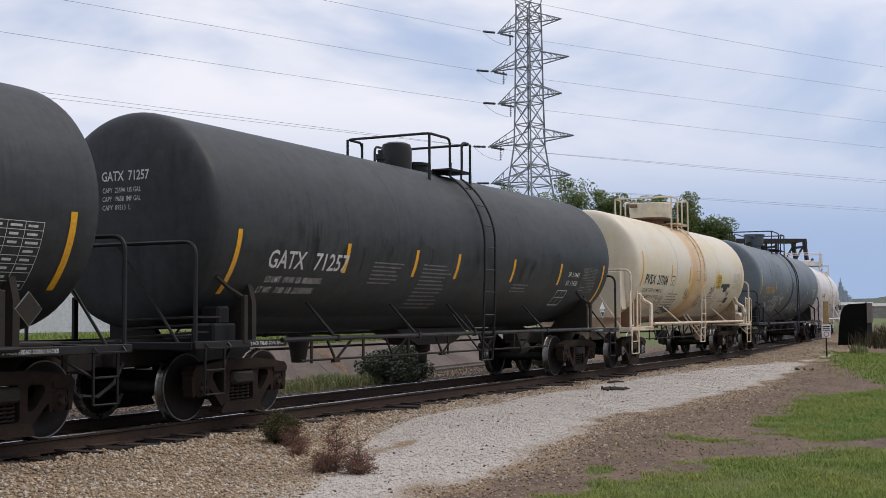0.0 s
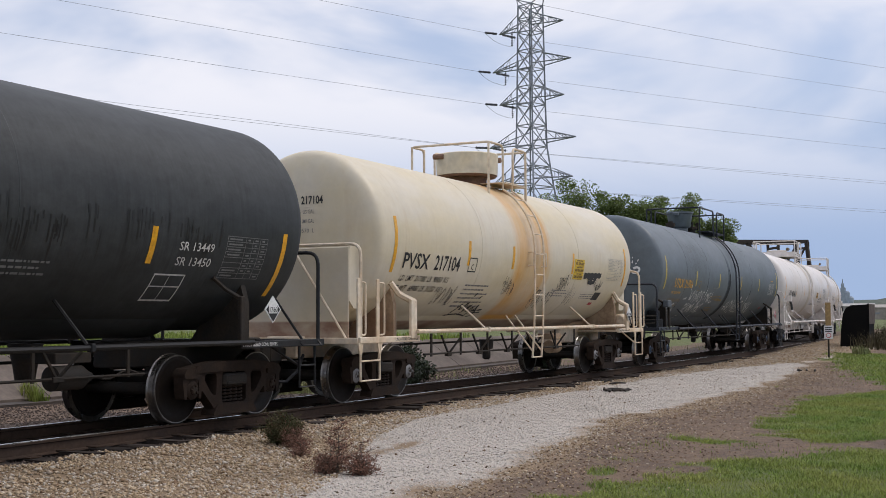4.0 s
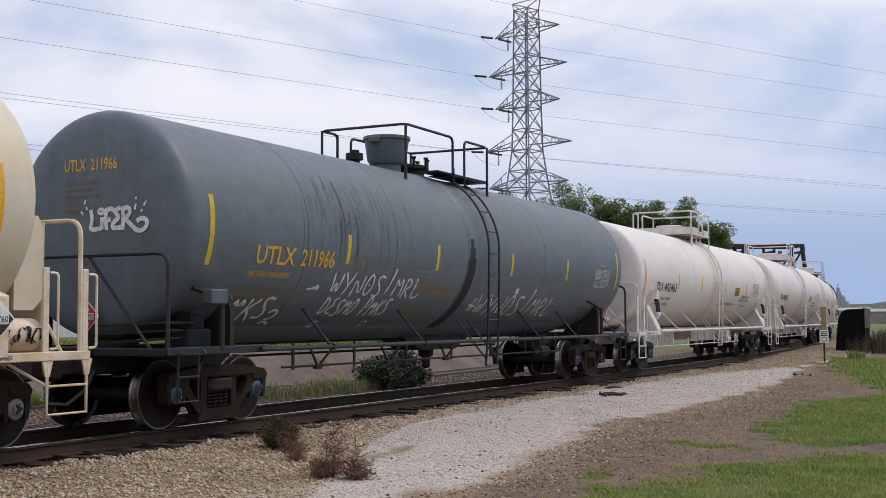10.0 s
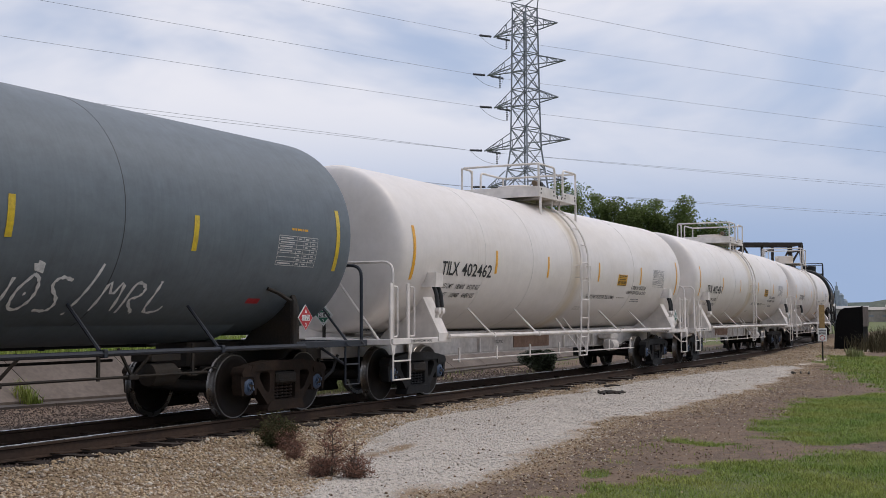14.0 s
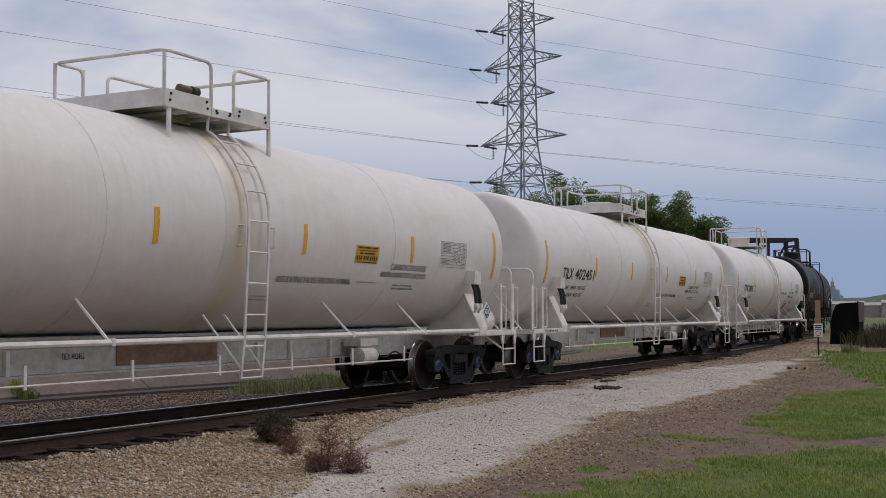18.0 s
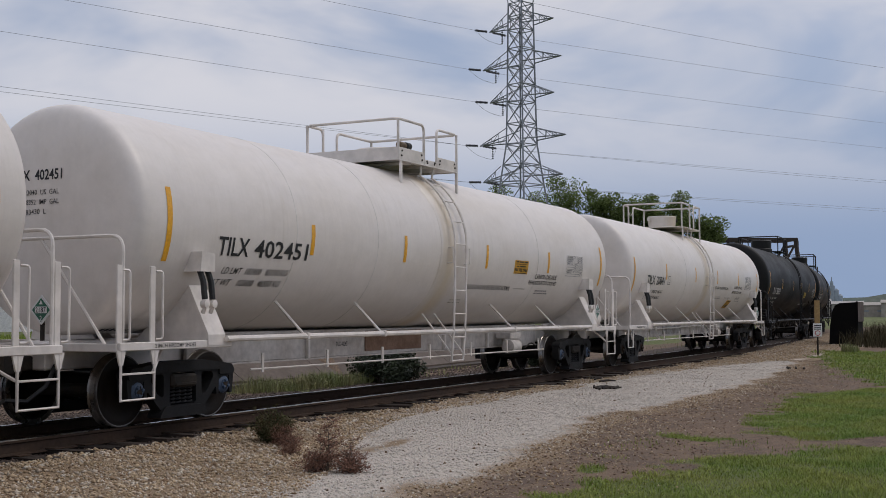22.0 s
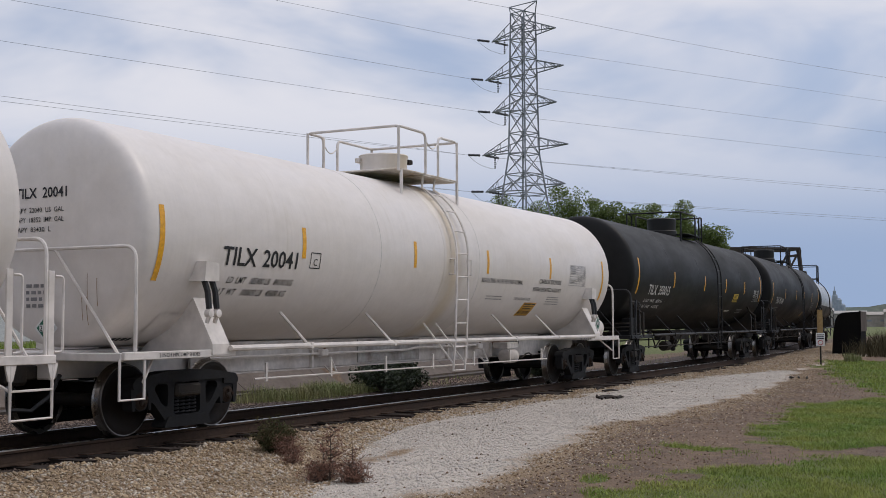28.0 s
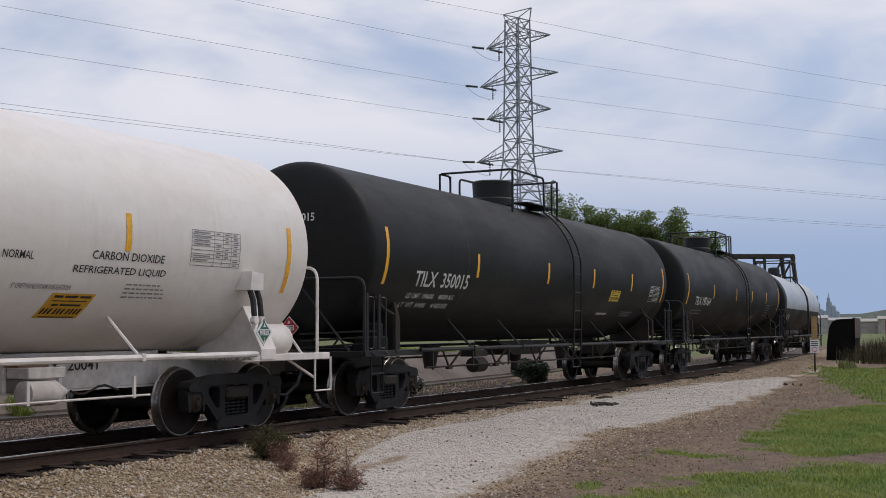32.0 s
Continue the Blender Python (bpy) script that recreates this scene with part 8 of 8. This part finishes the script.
def string_wires():
    ca, sa = math.cos(ARM), math.sin(ARM)
    def at(q, u, z):
        d = LINE if u > 0 else LEFT
        return (TX + q * ca + u * math.cos(d), TY + q * sa + u * math.sin(d), TZ + z)
    for e, reach, z in INSULATED:
        if e > 0:
            continue
        for way, length, sag in ((-1, 75, 0.12), (1, 130, 0.25)):
            a = at(e * reach, way * 0.4, z)
            b = at(e * reach, way * 1.9, z - 0.1)
            chain = empty("strain_insulator", pose(*a))
            for k in range(9):
                f0 = k / 9
                p = Vector(a).lerp(Vector(b), f0)
                q = Vector(a).lerp(Vector(b), f0 + 0.06)
                part("disc", Shape().tube([p - Vector(a), q - Vector(a)], [0.12, 0.08], 8), M["insulator"], chain, "", 30)
            tagged(chain, "dark disc insulator string under the cross arm", "insulator", "insulators of the tower")
            pts = []
            for k in range(25):
                f = k / 24
                pts.append(at(e * reach, way * (1.9 + length * f), z - 0.1 - sag * 4 * f * (1 - f) + (0.0 if way > 0 else 0.0)))
            conductor("conductor", pts, 0.013, "thin power conductor strung from the lattice tower")
            if z < 18.5:
                twin = [(p[0], p[1], p[2] + 0.55 * (k / 24) ** 0.8) for k, p in enumerate(pts)]
                conductor("conductor", twin, 0.013, "second thin conductor above its pair")
        top = Vector(at(e * (reach - 1.6), 0, z - 0.1))
        hang = empty("hanging_insulator", pose(*top))
        for k in range(8):
            part("disc", Shape().tube([(0, 0, -0.17 * k), (0, 0, -0.17 * k - 0.09)], [0.10, 0.065], 8), M["insulator"], hang, "", 30)
        tagged(hang, "dark disc insulator string hanging from a cross arm", "insulator", "insulators of the tower")
        loop = [Vector(at(e * reach, -1.9, z - 0.1)), Vector(at(e * (reach - 0.5), -1.0, z - 1.0)), Vector(at(e * (reach - 1.6), 0, z - 1.5)), Vector(at(e * (reach - 0.5), 1.0, z - 1.0)), Vector(at(e * reach, 1.9, z - 0.1))]
        conductor("jumper_wire", bent_pipe(loop, 1.0), 0.016, "slack jumper wire looped under the cross arm")
    conductor("earth_wire", [at(-1.7, u, 31.3 - 0.0004 * abs(u) * (100 - abs(u))) for u in np.linspace(-80, 130, 40)], 0.015, "thin earth wire over the tower top")


INSULATED = lattice_tower()
string_wires()


# ---- far truss bridge, elevators, sheds, hills ----
def truss_bridge():
    br = empty("truss_bridge", pose(229.3, 31.6, 0, 0, 0, 123))
    top, low, n, step = 15.1, 5.0, 9, 5.6
    for y in (-2.6, 2.6):
        part("top_chord", Shape().box(0.0, n * step, y - 0.28, y + 0.28, top - 0.6, top), M["truss"], br, "", 0)
        part("bottom_chord", Shape().box(-4.0, n * step, y - 0.28, y + 0.28, low - 0.6, low), M["truss"], br, "", 0)
        part("end_post", Shape().tube([(0.3, y, top - 0.3), (-0.9, y, low - 0.3)], 0.42, 4), M["truss"], br, "", 0)
        for k in range(n + 1):
            part("upright", Shape().box(k * step - 0.2, k * step + 0.2, y - 0.2, y + 0.2, low, top - 0.5), M["truss"], br, "", 0)
            if k < n:
                a, b = (low, top - 0.5) if k % 2 else (top - 0.5, low)
                part("diagonal", Shape().tube([(k * step, y, a), ((k + 1) * step, y, b)], 0.2, 4), M["truss"], br, "", 0)
    for k in range(n + 1):
        part("portal_brace", Shape().box(k * step - 0.15, k * step + 0.15, -2.6, 2.6, top - 1.6, top - 1.2).box(k * step - 0.2, k * step + 0.2, -2.6, 2.6, top - 0.5, top - 0.1), M["truss"], br, "", 0)
    part("deck", Shape().box(-4.0, n * step, -2.4, 2.4, low - 0.5, low + 0.2), M["truss"], br, "", 0)
    for x in (-3.0, n * step - 1):
        part("pier", Shape().box(x - 1, x + 1, -3.4, 3.4, -0.6, low - 0.6), M["concrete"], br, "", 0)
    tagged(br, "dark brown steel truss bridge far behind the train", "bridge")


truss_bridge()


def far_point(angle, d):
    """Ground point at a bearing from the track's first direction, seen from the viewer's place."""
    a = radians(angle)
    return d * math.cos(a), -11.4 + d * math.sin(a)


def far_site():
    x, y = far_point(9.07, 905)
    el = empty("grain_elevator", pose(x, y, -1, 0, 0, 9))
    for k, (dy, r, h) in enumerate(((5.2, 1.9, 20), (2.6, 1.8, 15), (0.0, 1.7, 14), (-2.6, 1.9, 21), (-5.2, 2.0, 18), (-7.8, 1.9, 14), (7.0, 1.4, 22))):
        part("silo", Shape().lathe([(0, r), (h, r), (h + 1.2, r * 0.5), (h + 1.3, 0.05)], Matrix.Translation((0, dy, 0)) @ UPRIGHT, 16), M["silo"], el)
    part("head_house", Shape().box(-1.5, 1.5, -3.4, -1.2, 20, 24.5, 0.1), M["silo"], el)
    part("leg_tower", Shape().box(-0.5, 0.5, -2.6, -2.0, 24.4, 27.5), M["silo"], el)
    part("leg_tower", Shape().box(-0.7, 0.7, 4.6, 6.6, 21, 26.0, 0.1), M["silo"], el)
    tagged(el, "hazy blue grey grain elevator with silos on the skyline", "grain elevator")
    for ang, d, w, h, dep, m, lab in ((8.6, 420, 15, 4.6, 12, "shed", "long white metal warehouse far away"), (7.2, 410, 16, 4.1, 12, "shed_tan", "low tan warehouse far away"), (5.7, 400, 16, 4.8, 12, "shed_tan", "tan industrial building far away"), (9.4, 400, 6, 5.2, 8, "shed", "small pale shed far away")):
        x, y = far_point(ang, d)
        b = empty("warehouse", pose(x, y, -0.6, 0, 0, ang))
        part("wall", Shape().box(0, dep, -w / 2, w / 2, 0, h, 0.05), M[m], b)
        part("roof", Shape().prism([(-0.3, h), (dep / 2, h + 0.9), (dep + 0.3, h), (dep + 0.3, h + 0.15), (dep / 2, h + 1.1), (-0.3, h + 0.15)], -w / 2 - 0.2, w / 2 + 0.2), M[m], b)
        for k in range(int(w // 4)):
            part("window", Shape().box(-0.06, 0.02, -w / 2 + 1.2 + 4 * k, -w / 2 + 2.6 + 4 * k, h * 0.5, h * 0.64), M["galv"], b)
        tagged(b, lab, "building")
    for ang, d, w in ((5.35, 150, 5.0), (5.95, 170, 3.5)):
        x, y = far_point(ang, d)
        c = empty("freight_container", pose(x, y, -0.4, 0, 0, ang))
        part("box_body", Shape().box(0, 2.4, -w / 2, w / 2, 0.2, 2.8, 0.03), M["shed_red"], c)
        for k in range(8):
            part("corrugation", Shape().box(-0.04, 0.0, -w / 2 + 0.2 + k * w / 8, -w / 2 + 0.35 + k * w / 8, 0.3, 2.7), M["shed_red"], c)
        tagged(c, "red brown steel container parked far off", "container")
    x, y = far_point(45.2, 66)
    shed = empty("storage_shed", pose(x, y, 0.1, 0, 0, 45))
    part("wall", Shape().box(0, 6, -3.5, 3.5, 0, 3.6, 0.03), M["placard"], shed)
    for k in range(14):
        part("siding_rib", Shape().box(-0.03, 0.0, -3.4 + 0.5 * k, -3.33 + 0.5 * k, 0.05, 3.55), M["placard"], shed)
    part("roof", Shape().prism([(-0.2, 3.6), (3.0, 4.5), (6.2, 3.6), (6.2, 3.7), (3.0, 4.62), (-0.2, 3.7)], -3.7, 3.7), M["shed"], shed)
    tagged(shed, "white ribbed metal shed beyond the concrete bank", "shed")
    xs, v, f = np.linspace(-60, 60, 81), [], []
    for k, a in enumerate(xs):
        x, y = far_point(a, 1700)
        h = 24 + 9 * smooth_noise(np.array(a), np.array(0.0), 9, 3) + 3 * smooth_noise(np.array(a), np.array(0.0), 1.5, 4) - 7 * (abs(a - 9) < 2.5)
        v += [(x, y, -5), (x * 1.02, y * 1.02, float(h))]
        if k:
            f.append((2 * k - 2, 2 * k, 2 * k + 1, 2 * k - 1))
    tagged(part("backdrop_hills", Shape().add(v, f), M["far_green"], None, "", 60), "low hazy wooded hills on the horizon", "hills", kind="structure")
    fence = empty("wire_fence")
    for k in range(12):
        x, y = 66 + 3.0 * k, -6.2 - 0.02 * k
        part("post", Shape().tube([(x, y, -0.3), (x, y, 1.6)], 0.05, 6), M["truss"], fence)
    for z in (0.4, 0.9, 1.4):
        part("wire_strand", Shape().tube([(66, -6.2, z), (99, -6.42, z)], 0.012, 4), M["wire"], fence)
    tagged(fence, "weathered post and wire fence along the railway land", "fence")


far_site()


# ---- motion: the train rolls by at about 3.3 m/s ----
ROLL = (1.22589682, 1.21507903, -2.03384612, 51.67600138, 0.0)


def rolled(t):
    """Distance rolled, zero at 16 s."""
    return float(np.polyval(ROLL, t / 16 - 1))


def car_pose(spec, t):
    s = spec["o"] - rolled(t)
    (xa, ya), (xb, yb) = on_track(s - spec["tc"]), on_track(s + spec["tc"])
    return pose(float(xa + xb) / 2, float(ya + yb) / 2, 0, 0, 0, math.degrees(math.atan2(yb - ya, xb - xa)))


def motions():
    for i, (car, spec, sets) in enumerate(TRAIN):
        walk(car, [(float(t), car_pose(spec, t)) for t in range(33)])
        for k, (ws, x) in enumerate(sets):
            walk(ws, [(0.2 * j, pose(x, 0, 0.457, 0, -math.degrees((rolled(0.2 * j) - rolled(0)) / 0.457) + 40 * k, 0)) for j in range(161)])


motions()
